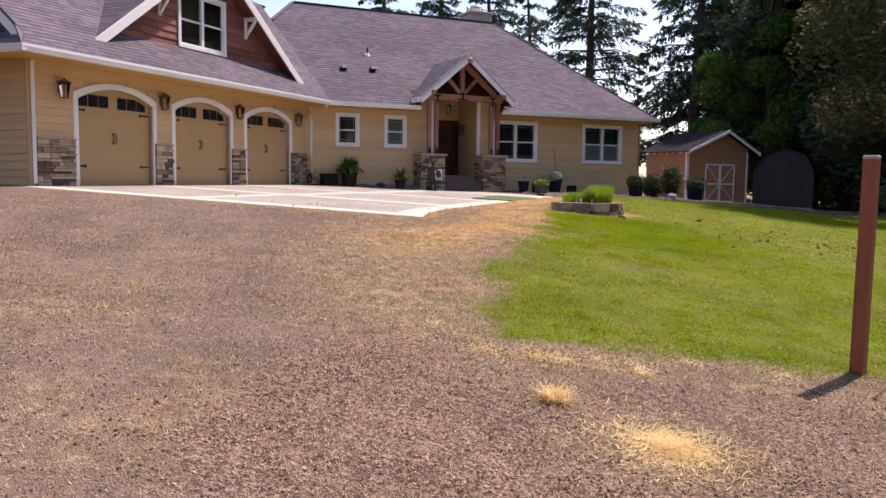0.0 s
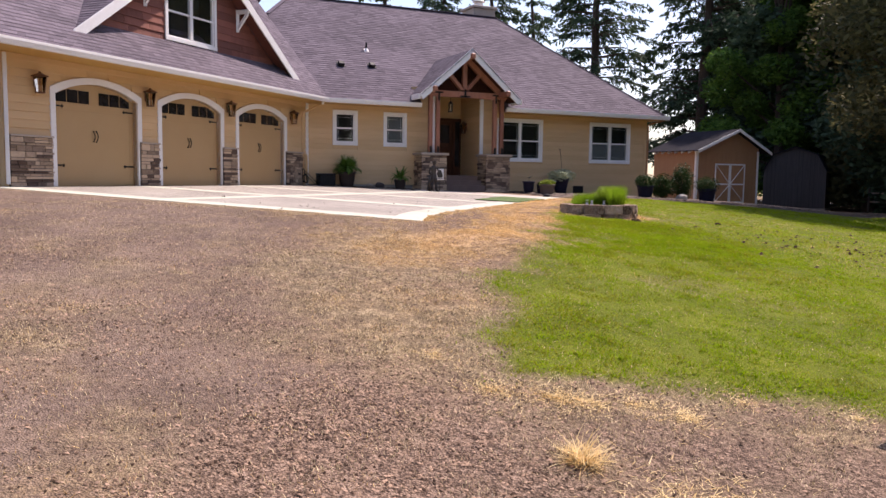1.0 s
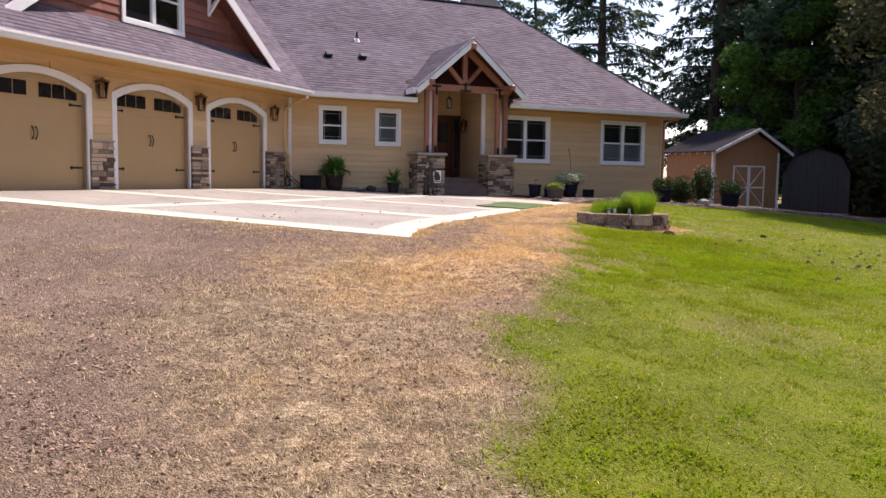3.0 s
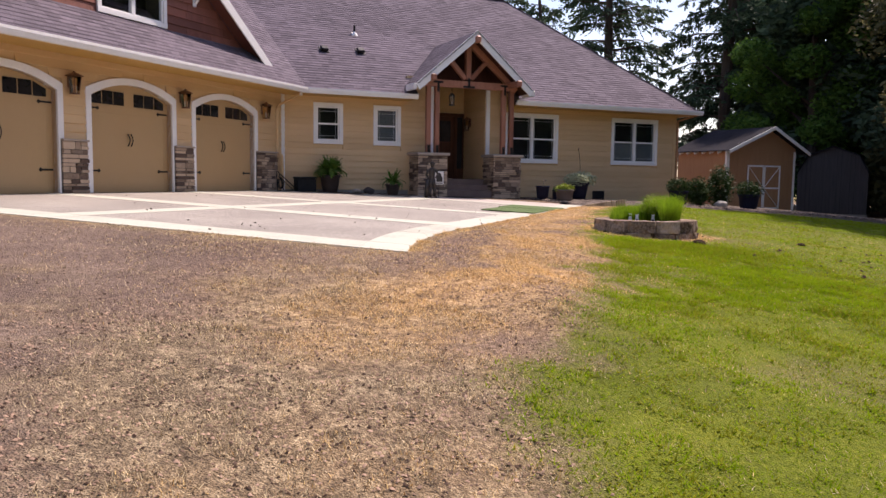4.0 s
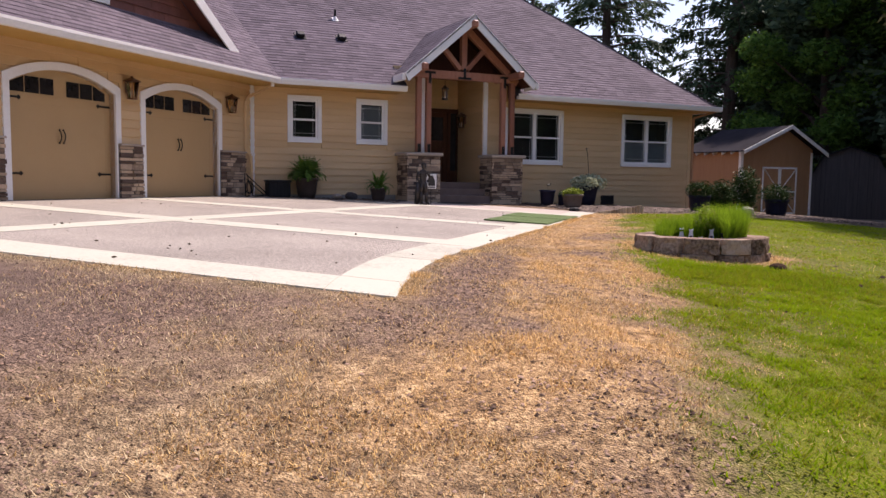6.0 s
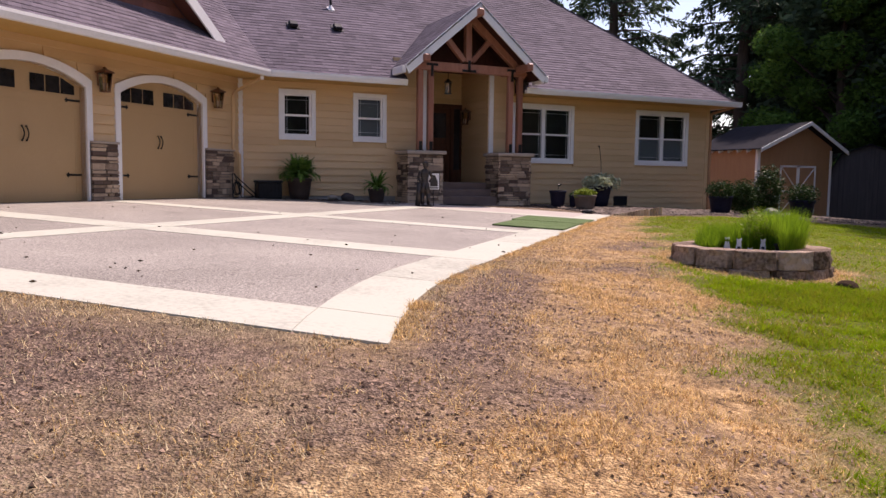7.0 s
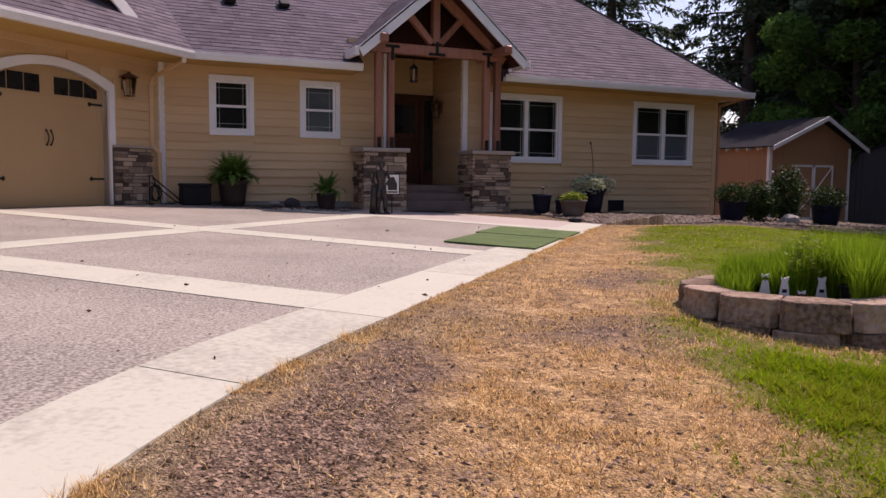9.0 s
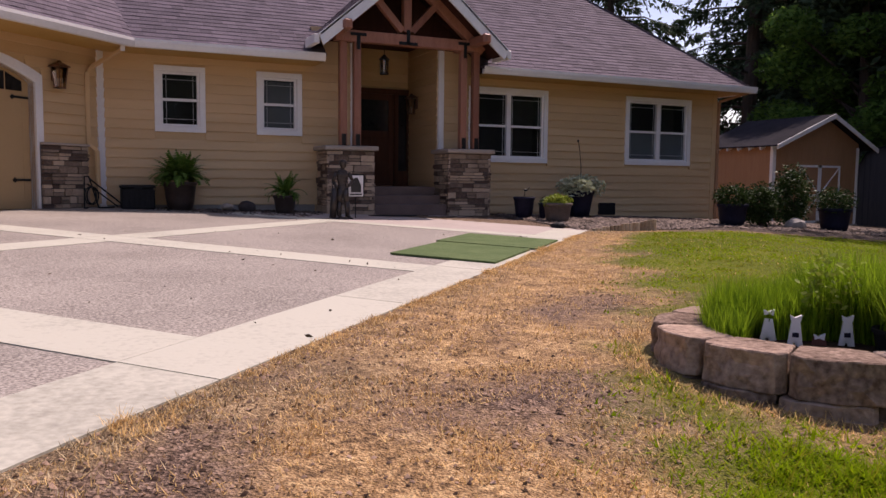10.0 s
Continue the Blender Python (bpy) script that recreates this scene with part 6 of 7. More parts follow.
# ---- mats on the apron ----
for u0, u1, n0, n1 in ((1.66, 3.36, 7.25, 8.45), (0.02, 1.56, 7.05, 8.40)):
    bm = bmesh.new()
    pts = [(u0, n0), (u1, n0 + 0.1), (u1, n1 + 0.1), (u0, n1)]
    cx, cy = from_wing((u0 + u1) / 2, (n0 + n1) / 2)
    cz = -FALL * (n0 + n1) / 2
    top, low = [], []
    for u, n in pts:
        x, y = from_wing(u, n)
        z = -FALL * n - cz
        top.append(bm.verts.new((x - cx, y - cy, z + 0.028)))
        low.append(bm.verts.new((x - cx, y - cy, z + 0.008)))
    bm.faces.new(top)
    bm.faces.new(low[::-1])
    for i in range(4):
        j = (i + 1) % 4
        bm.faces.new((top[i], top[j], low[j], low[i]))
    bmesh.ops.recalc_face_normals(bm, faces=bm.faces)
    ob = part("turf_mat", bm, MAT_GREEN)
    ob.matrix_basis = Matrix.Translation((cx, cy, cz))
    tagged(ob, "green artificial turf mat lying on the apron edge", "mat", "turf mats")


# ---- stone ring planter ----
PX, PY = 12.07, 16.47
PZ = float(ground_z(PX, PY))


def planter():
    t = thing("planter", Matrix.Translation((PX, PY, PZ)), "round retaining-block planter with tall green blades", "planter")
    rg = random.Random(8)
    for course, (z0, z1, off, count) in enumerate(((-0.14, 0.045, 0.5, 12), (0.05, 0.23, 0.0, 11))):
        for i in range(count):
            a0 = 2 * math.pi * (i + off) / count
            bm = bmesh.new()
            r0, r1 = 0.53, 0.82 + rg.uniform(-0.02, 0.025) - 0.02 * course
            da = 2 * math.pi / count * 0.485
            ring = []
            for r, k in ((r0, 0.98), (r1 - 0.05, 1.0), (r1, 0.8), (r1 + 0.015, 0.0), (r1, -0.8), (r1 - 0.05, -1.0), (r0, -0.98)):
                ring.append((r * math.cos(a0 + k * da), r * math.sin(a0 + k * da)))
            lo = [bm.verts.new((x, y, z0)) for x, y in ring]
            hi = [bm.verts.new((x * (0.985 if j in (1, 2, 3, 4, 5) else 1), y * (0.985 if j in (1, 2, 3, 4, 5) else 1), z1 + rg.uniform(-0.006, 0.006))) for j, (x, y) in enumerate(ring)]
            bm.faces.new(lo[::-1])
            bm.faces.new(hi)
            for j in range(7):
                q = (j + 1) % 7
                bm.faces.new((lo[j], lo[q], hi[q], hi[j]))
            bmesh.ops.recalc_face_normals(bm, faces=bm.faces)
            bmesh.ops.bevel(bm, geom=[e for e in bm.edges], offset=0.006, segments=1, affect="EDGES")
            bmesh.ops.subdivide_edges(bm, edges=[e for e in bm.edges if e.calc_length() > 0.09], cuts=2, use_grid_fill=True)
            bmesh.ops.triangulate(bm, faces=bm.faces)
            for v in bm.verts:
                k = noise.noise(v.co * 14 + Vector((course, i, 0))) * 0.024
                out = Vector((v.co.x, v.co.y, 0)).normalized()
                v.co += out * (k if v.co.length > 0.66 else 0) + Vector((0, 0, k * 0.22))
            part("block", bm, BLOCK, t)
    bm = bmesh.new()
    lathe(bm, [(0.56, 0.0), (0.56, 0.12), (0.4, 0.16), (0.01, 0.17)], 20)
    part("planter_soil", bm, SOIL, t)
    rg = np.random.default_rng(21)
    k = 17000
    a, r = rg.uniform(0, 2 * math.pi, k), np.sqrt(rg.uniform(0, 1, k)) * 0.54
    x, y = r * np.cos(a), r * np.sin(a)
    fore, aside = 0.775 * x + 0.632 * y, 0.632 * x - 0.775 * y
    lee = -0.94 * x - 0.34 * y
    keep = ((fore > -0.02 + 0.05 * np.sin(11 * x)) | (aside < -0.30) | (aside > 0.34)) & (lee < 0.47)
    x, y, lee = x[keep], y[keep], lee[keep]
    tall = 0.28 + 0.16 * smooth(-0.05, 0.2, 0.91 * x - 0.41 * y) + 0.035 * np.sin(7 * x + 5 * y)
    tall = tall * (1 - 0.3 * smooth(0.1, 0.47, lee))
    pos = np.stack([x, y, np.full(len(x), 0.14)], -1)
    V, F = blades(pos, tall, 0.0033, 0.36, rg, 0.3)
    raw("strap_foliage", V, F, IRIS, t, "tall bright green strap leaves")["kind"] = "stuff"
    mound(t, (0.13, 0.0, 0.44), 0.17, 420, 0.024, rg, LIME, "pale_bloom", (1, 0.8, 1.0))["kind"] = "stuff"
    return t


planter()
for i, (dx, dy, kind) in enumerate(((-0.21, 0.10, 0), (-0.20, -0.06, 1), (-0.08, -0.10, 2), (0.04, -0.16, 1))):
    t = thing("garden_ornament", pose(PX + dx, PY + dy, PZ + 0.15, 0, 0, -40), ("small white painted wooden tower ornament in the planter", "small white painted wooden tower ornament in the planter", "small dark red wooden ornament with a white bow")[kind], "ornament", "planter ornaments")
    bm = bmesh.new()
    w, h = ((0.043, 0.125), (0.038, 0.15), (0.04, 0.09))[kind]
    if kind < 2:
        slab_prism(bm, [(-w, 0), (-w * 0.35, 0), (-w * 0.25, h * 0.3), (w * 0.25, h * 0.3), (w * 0.35, 0), (w, 0), (w * 0.45, h), (-w * 0.45, h)], 0.02)
    else:
        slab_prism(bm, [(-w, 0), (w, 0), (w * 0.6, h * 0.7), (-w * 0.6, h * 0.7)], 0.02)
    part("body", bm, WHITE if kind < 2 else SHAKE, t)
    bm = bmesh.new()
    slab_prism(bm, [(-0.026, h + 0.017), (-0.005, h + 0.006), (0.026, h + 0.02), (0.022, h - 0.012), (0.0, h - 0.003), (-0.022, h - 0.01)], 0.024, Matrix.Translation((0, -0.002, (0.03, 0.0, -0.035)[kind])))
    part("bow", bm, WHITE, t, "white wooden bow")
    if kind == 1:
        bm = bmesh.new()
        box(bm, -0.015, 0.015, -0.004, 0.0, h * 0.4, h * 0.55)
        part("painted_window", bm, POT_NAVY, t)
t = thing("planter_box", pose(PX + 0.20, PY - 0.34, PZ + 0.08, 0, 0, -25), "small black plastic nursery pot standing in the planter", "plant pot")
bm = bmesh.new()
lathe(bm, [(0.10, 0), (0.13, 0.17), (0.14, 0.17), (0.14, 0.19), (0.12, 0.19), (0.11, 0.15), (0.01, 0.15)], 14)
part("pot_body", bm, PLASTIC, t)
rock("dirt_clump", 12.2, 15.35, float(ground_z(12.2, 15.35)) + 0.02, 0.10, SOIL, "dark clod of earth on the lawn", 12, 0.6)
rock("dirt_clump", 14.6, 15.6, float(ground_z(14.6, 15.6)) + 0.01, 0.07, SOIL, "dark clod of earth on the lawn", 14, 0.5)

# ---- red post ----
def red_post():
    x, y = 7.82, 6.13
    z = float(ground_z(x, y))
    t = thing("red_post", pose(x, y, z, 0, 0.7, 20), "rust-red wooden post with pale worn top at the lawn edge", "post")
    bm = bmesh.new()
    box(bm, -0.057, 0.057, -0.057, 0.057, -0.2, 1.885, None, 0.006)
    part("shaft", bm, RED_POST, t)
    bm = bmesh.new()
    box(bm, -0.059, 0.059, -0.059, 0.059, 1.885, 1.92, None, 0.008)
    part("post_top", bm, CAP, t, "pale worn end grain")


red_post()


# ---- sheds ----
def shed():
    M = pose(29.72, 33.12, -0.9, 0, 0, 0)
    t = thing("garden_shed", M, "tan wooden garden shed with white-trimmed doors", "shed")
    w, d, h, peak, ridge = 4.1, 3.2, 2.76, 3.775, 2.38
    h2, left, right = 2.90, 0.423, 0.51
    bm = bmesh.new()
    slab_prism(bm, [(0, 0.06), (w, 0.06), (w, h2 - 0.02), (ridge, peak - 0.03), (0, h - 0.02)], 0.08)
    wall = part("shed_wall", bm, SHED_TAN, t)
    for x0, x1, y0, y1 in ((0, 0.08, 0.08, d), (w - 0.08, w, 0.08, d), (0.08, w - 0.08, d - 0.08, d)):
        bm = bmesh.new()
        box(bm, x0, x1, y0, y1, 0.06, h)
        part("shed_wall", bm, SHED_TAN, t)
    bm = bmesh.new()
    for k in range(1, 18):
        z = 0.06 + k * 0.2
        x0 = max(0.0, ridge - (peak - 0.06 - z) / left)
        x1 = min(w, ridge + (peak - 0.06 - z) / right)
        box(bm, x0, x1, -0.014, 0.0, z, z + 0.02)
        if z < h - 0.05:
            box(bm, -0.014, 0.0, 0.0, d, z, z + 0.02)
    part("board_groove", bm, SHED_TAN, wall)
    for sg, s, over in ((-1, left, 0.25), (1, right, 0.5)):
        x0 = -over if sg < 0 else w + over
        z0 = peak - s * abs(x0 - ridge)
        bm = bmesh.new()
        slab_prism(bm, [(x0, z0 + 0.02), (ridge, peak + 0.02), (ridge, peak + 0.06), (x0, z0 + 0.06)], d + 0.7, Matrix.Translation((0, -0.38, 0)))
        part("shed_roof", bm, SHED_ROOF, t)
        bm = bmesh.new()
        slab_prism(bm, [(x0, z0 - 0.08), (ridge, peak - 0.08), (ridge, peak + 0.07), (x0, z0 + 0.07)], 0.04, Matrix.Translation((0, -0.42, 0)))
        part("rake_board", bm, WHITE, t, "white rake board")
    for k in range(7):
        bm = bmesh.new()
        y = -0.15 + k * 0.5
        beam(bm, (-0.24, y, h - 0.14), (0.02, y, h - 0.04), 0.05, 0.1)
        part("rafter_tail", bm, WHITE, t, "pale rafter tail")
    for x in (0.0, w - 0.1):
        bm = bmesh.new()
        box(bm, x - 0.012, x + 0.11, -0.025, 0.02, 0.06, h - 0.02, None, 0.003)
        part("corner_board", bm, WHITE, t, "white corner board")
    bm = bmesh.new()
    box(bm, -0.03, 0.0, -0.02, 0.1, 0.06, h - 0.02)
    part("corner_board", bm, WHITE, t, "white corner board")
    for i, (a, b) in enumerate(((1.18, 2.17), (2.18, 3.18))):
        bm = bmesh.new()
        box(bm, a, b, -0.03, -0.002, 0.12, 2.1)
        leaf = part("shed_door", bm, SHED_TAN, t)
        bm = bmesh.new()
        f = 0.075
        for x0, x1, z0, z1 in ((a, b, 0.12, 0.12 + f), (a, b, 2.1 - f, 2.1), (a, a + f, 0.12, 2.1), (b - f, b, 0.12, 2.1), (a, b, 1.03, 1.03 + f)):
            box(bm, x0, x1, -0.048, -0.03, z0, z1)
        part("door_trim", bm, WHITE, leaf, "white door frame boards")
        bm = bmesh.new()
        if i == 0:
            beam(bm, (a + 0.05, -0.04, 2.05), (b - 0.03, -0.04, 1.1), 0.07, 0.016)
            beam(bm, (a + 0.05, -0.04, 0.17), (b - 0.03, -0.04, 1.03), 0.07, 0.016)
        else:
            beam(bm, (b - 0.05, -0.04, 2.05), (a + 0.03, -0.04, 1.1), 0.07, 0.016)
            beam(bm, (b - 0.05, -0.04, 0.17), (a + 0.03, -0.04, 1.03), 0.07, 0.016)
        part("cross_brace", bm, WHITE, leaf, "white diagonal braces")
    bm = bmesh.new()
    box(bm, -0.05, w + 0.05, -0.05, d + 0.05, -0.2, 0.06)
    part("base_skid", bm, FOUNDATION, t)
    bm = bmesh.new()
    box(bm, 1.6, 2.7, -0.75, -0.05, -0.14, 0.03, None, 0.01)
    part("door_step", bm, CAP, t, "pale step slab")


shed()


def grey_shed():
    M = pose(37.03, 35.79, -1.15, 0, 0, -55)
    t = thing("grey_shed", M, "weathered grey board barn-roof shed in tree shade", "shed")
    w, d, h = 3.2, 3.4, 2.1
    outline = [(0, 0.05), (w, 0.05), (w, h), (w * 0.86, h + 0.85), (w / 2, h + 1.3), (w * 0.14, h + 0.85), (0, h)]
    bm = bmesh.new()
    slab_prism(bm, outline, d)
    part("shed_wall", bm, SHED_GREY, t)
    for k in range(1, 16):
        bm = bmesh.new()
        x = k * 0.2
        top = np.interp(x, [0, w * 0.14, w / 2, w * 0.86, w], [h, h + 0.85, h + 1.3, h + 0.85, h])
        box(bm, x - 0.018, x + 0.018, -0.014, 0.0, 0.05, float(top) - 0.05)
        part("batten", bm, SHED_GREY, t)
    up = outline[2:]
    for (x0, z0), (x1, z1) in zip(up, up[1:]):
        bm = bmesh.new()
        slab_prism(bm, [(x0, z0 + 0.01), (x1, z1 + 0.01), (x1, z1 + 0.06), (x0, z0 + 0.06)], d + 0.3, Matrix.Translation((0, -0.15, 0)))
        part("shed_roof", bm, SHED_ROOF, t)
    bm = bmesh.new()
    box(bm, -0.03, w + 0.03, 0.02, d, -0.3, 0.05)
    part("base_skid", bm, FOUNDATION, t)


grey_shed()


# ---- pots and shrubs beyond the house corner ----
for i, (x, y, r, h, kind) in enumerate(((20.9, 25.95, 0.30, 0.46, 0), (23.6, 25.7, 0.33, 0.5, 0))):
    z = float(ground_z(x, y))
    t = pot("dark_pot", x, y, z, r, h, POT_NAVY, "large dark glazed pot with a clipped shrub", waist=0.75, group="dark pots by the lawn")
    mound(t, (0, 0, h + 0.14), r * 1.1, 2200, 0.034, rng, SHRUB, scale=(1.1, 1.1, 0.75))
for x, y, r, top, mat, label in ((21.75, 26.0, 0.40, 0.85, SHRUB, "dark green rounded shrub in the pebble bed"), (22.75, 26.1, 0.38, 1.25, SHRUB, "tall leafy rose bush with pale blooms in the bed")):
    z = float(ground_z(x, y))
    t = thing("shrub", Matrix.Translation((x, y, z)), label, "shrub")
    bm = bmesh.new()
    for a in np.linspace(0, 6.28, 7)[:-1]:
        rod(bm, (0, 0, 0), (0.3 * r * math.cos(a) * 2, 0.3 * r * math.sin(a) * 2, top * 0.7), 0.018, 0.006, 6)
    part("stem", bm, BARK, t)
    mound(t, (0, 0, top * 0.55), r, 4200, 0.038, rng, mat, scale=(1, 1, top * 0.5 / r))
    if top > 1.2:
        mound(t, (0, 0, top * 0.6), r, 60, 0.06, rng, SILVER, "bloom", (1, 1, top * 0.5 / r))["kind"] = "stuff"
rock("tan_rock", 22.3, 25.6, float(ground_z(22.3, 25.6)) + 0.08, 0.22, FOUNDATION, "grey-tan boulder between the shrubs", 31, 0.8)


# ---- wire fence in the trees ----
def fence():
    t = thing("field_fence", Matrix.Translation((39.5, 31.0, -1.2)), "low pale rail fence under the trees", "fence")
    n = 7
    for i in range(n):
        x, y = i * 1.9, -i * 2.1
        bm = bmesh.new()
        rod(bm, (x, y, -0.3), (x, y, 1.25), 0.06, 0.055, 8)
        part("fence_post", bm, BARK, t)
    for z in (0.55, 1.0):
        for i in range(n - 1):
            bm = bmesh.new()
            beam(bm, (i * 1.9, -i * 2.1 - 0.07, z), ((i + 1) * 1.9, -(i + 1) * 2.1 - 0.07, z), 0.03, 0.07)
            part("rail", bm, CAP, t)


fence()


# ---- trees ----
def trunk(bm, h, r, rg, top=0.06, seg=10):
    """A tapered, slightly wandering trunk; returns its axis."""
    pts, x, y = [], 0.0, 0.0
    steps = 9
    for i in range(steps + 1):
        f = i / steps
        pts.append((Vector((x, y, f * h - (0.4 if i == 0 else 0))), r * (1 - f) ** 0.85 + top + (0.25 * r if i == 0 else 0)))
        x += rg.uniform(-0.012, 0.012) * h
        y += rg.uniform(-0.012, 0.012) * h
    rings = []
    for p, rr in pts:
        rings.append([bm.verts.new((p.x + rr * math.cos(2 * math.pi * k / seg), p.y + rr * math.sin(2 * math.pi * k / seg), p.z)) for k in range(seg)])
    for a, b in zip(rings, rings[1:]):
        for k in range(seg):
            bm.faces.new((a[k], a[(k + 1) % seg], b[(k + 1) % seg], b[k]))
    return lambda f: pts[min(int(f * steps), steps - 1)][0].lerp(pts[min(int(f * steps), steps - 1) + 1][0], f * steps - min(int(f * steps), steps - 1))


def fir(x, y, h, seed, spread=0.2, low=0.16, fill=1.0, label="tall dark green fir behind the house"):
    rg, ng = random.Random(seed), np.random.default_rng(seed)
    t = thing("fir_tree", pose(x, y, float(ground_z(x, y)) - 0.1), label, "tree")
    bm = bmesh.new()
    axis = trunk(bm, h, h * 0.014, rg)
    part("trunk", bm, BARK, t)
    limbs = bmesh.new()
    P, D = [], []
    z = low * h
    while z < h * 0.98:
        f = z / h
        reach = h * spread * (1 - f) ** 0.75 * (0.5 + 0.5 * min(1, (f - low) * 6 + 0.5)) + 0.3
        for k in range(rg.choice((4, 5, 6, 7))):
            a = rg.uniform(0, 2 * math.pi)
            L = reach * rg.uniform(0.45, 1.15)
            o = axis(f)
            droop = rg.uniform(0.08, 0.42) * (1 - f * 0.6)
            d = Vector((math.cos(a), math.sin(a), 0))
            tip = o + d * L + Vector((0, 0, -droop * L + 0.06 * L))
            midp = o + d * L * 0.5 + Vector((0, 0, 0.05 * L))
            rod(limbs, o, midp, 0.02 + L * 0.012, 0.012 + L * 0.006, 5)
            rod(limbs, midp, tip, 0.012 + L * 0.006, 0.006, 5)
            side = np.array([-math.sin(a), math.cos(a), 0])
            twigs = int(L * 5.5 * fill) + 3
            at = ng.uniform(0.12, 1.0, twigs) ** 0.8
            root = np.where(at[:, None] < 0.5, np.array(o) + (np.array(midp) - np.array(o)) * (at[:, None] * 2), np.array(midp) + (np.array(tip) - np.array(midp)) * (at[:, None] * 2 - 1))
            way = side * ng.choice((-1.0, 1.0), (twigs, 1)) * ng.uniform(0.4, 1.0, (twigs, 1)) + np.array(d) * ng.uniform(0.3, 0.9, (twigs, 1)) + np.array([0, 0, 1]) * ng.uniform(-0.55, 0.0, (twigs, 1))
            far = (L * 0.30 * (1.1 - at) + 0.22) * ng.uniform(0.6, 1.2, twigs)
            for k in range(6):
                f2 = (k + ng.uniform(0, 1, (twigs, 1))) / 6
                P.append(root + way * far[:, None] * f2 + np.array([0, 0, -0.22]) * far[:, None] * f2 * f2)
                D.append(way + np.array([0, 0, -0.35]) * f2 + ng.normal(0, 0.35, (twigs, 3)))
        z += h * 0.027 * rg.uniform(0.7, 1.3)
    part("limb", limbs, BARK, t)["kind"] = "stuff"
    P, D = np.concatenate(P), np.concatenate(D)
    D /= np.linalg.norm(D, axis=1)[:, None]
    k = len(P)
    L = ng.uniform(0.16, 0.42, k)[:, None]
    w = np.cross(D, ng.normal(size=(k, 3)) * 0.5 + np.array([0, 0, 1]))
    w /= np.linalg.norm(w, axis=1)[:, None] + 1e-9
    V = np.stack([P, P + D * L * 0.5 + w * L * 0.2, P + D * L, P + D * L * 0.5 - w * L * 0.2], 1).reshape(-1, 3)
    i = np.arange(k)[:, None] * 4
    raw("crown", V, np.concatenate([i + [0, 1, 2], i + [0, 2, 3]], 0), NEEDLE, t)["kind"] = "stuff"
    return t


def broad(x, y, h, r, seed, mat, low=0.1, count=11000, label="broad dark leafy tree behind the sheds", leaf=0.27):
    rg, ng = random.Random(seed), np.random.default_rng(seed)
    t = thing("leafy_tree", pose(x, y, float(ground_z(x, y)) - 0.1), label, "tree")
    bm = bmesh.new()
    axis = trunk(bm, h * 0.8, h * 0.018, rg)
    part("trunk", bm, BARK, t)
    limbs = bmesh.new()
    C, R = [], []
    for k in range(46):
        f = low + (1 - low) * (k + rg.random()) / 46
        a = rg.uniform(0, 2 * math.pi)
        girth = math.sin(math.pi * min(1, (f - low) / (1 - low) * 0.78 + 0.24)) ** 0.7
        reach = r * girth * rg.uniform(0.35, 1.05)
        o = axis(min(f * 0.85, 0.99))
        tip = Vector((o.x + math.cos(a) * reach, o.y + math.sin(a) * reach, f * h))
        if k % 2 == 0:
            rod(limbs, o, tip, 0.09, 0.02, 5)
        C.append(tip)
        R.append(rg.uniform(0.16, 0.30) * r + 0.3)
    part("limb", limbs, BARK, t)["kind"] = "stuff"
    C, R = np.array(C), np.array(R)
    pick = ng.integers(0, len(C), count)
    p = ng.normal(size=(count, 3))
    p /= np.linalg.norm(p, axis=1)[:, None]
    p *= (ng.uniform(0.25, 1.12, count) ** 0.6)[:, None] * R[pick][:, None]
    p[:, 2] *= 0.75
    V, F = leaf_cards(C[pick] + p, leaf, ng)
    raw("crown", V, F, mat, t)["kind"] = "stuff"
    return t


fir_a = fir(35.9, 50.7, 25, 1, 0.27, 0.16, 1.9)
fir_b = fir(40.5, 44.8, 27, 2, 0.24, 0.10, 1.9, "tall fir with drooping limbs behind the sheds")
fir_c = fir(28.0, 60.0, 21, 3, 0.24, 0.12, 1.4)


def copy_at(tree, x, y, turn, s):
    ob = copy_thing(tree, pose(x, y, float(ground_z(x, y)) - 0.1, 0, 0, turn))
    ob.scale = (s, s, s)
    return ob


for tree, x, y, turn, s in ((fir_a, 31.5, 58, 200, 0.85), (fir_b, 25.5, 66, 120, 0.85), (fir_c, 48.5, 43.5, 30, 1.1), (fir_a, 48, 37, 75, 1.0), (fir_b, 51.5, 30, 250, 1.0), (fir_c, 53, 37, 160, 1.15), (fir_c, 38.5, 64, 210, 1.0), (fir_c, 14, 70, 0, 0.9), (fir_b, 7, 68, 45, 0.85), (fir_c, 50, 50, 220, 1.2), (fir_c, 44.5, 47.5, 15, 1.1), (fir_c, 55, 44, 90, 1.2), (fir_c, 57, 32, 10, 1.2), (fir_c, 56, 25, 190, 1.2), (fir_b, 60, 38, 33, 1.0)):
    copy_at(tree, x, y, turn, s)
broad(40.6, 38.2, 18, 3.7, 11, LEAF, 0.06, 42000, "broad green leafy tree with sunlit top", 0.15)
leafy_b = broad(44.0, 31.0, 16, 5.6, 12, RUSSET, 0.08, 18000, "broad dark russet-tinged tree in deep shade")
leafy_c = broad(44.5, 38.5, 19, 6.0, 13, NEEDLE, 0.05, 20000, "broad dark evergreen tree in deep shade")
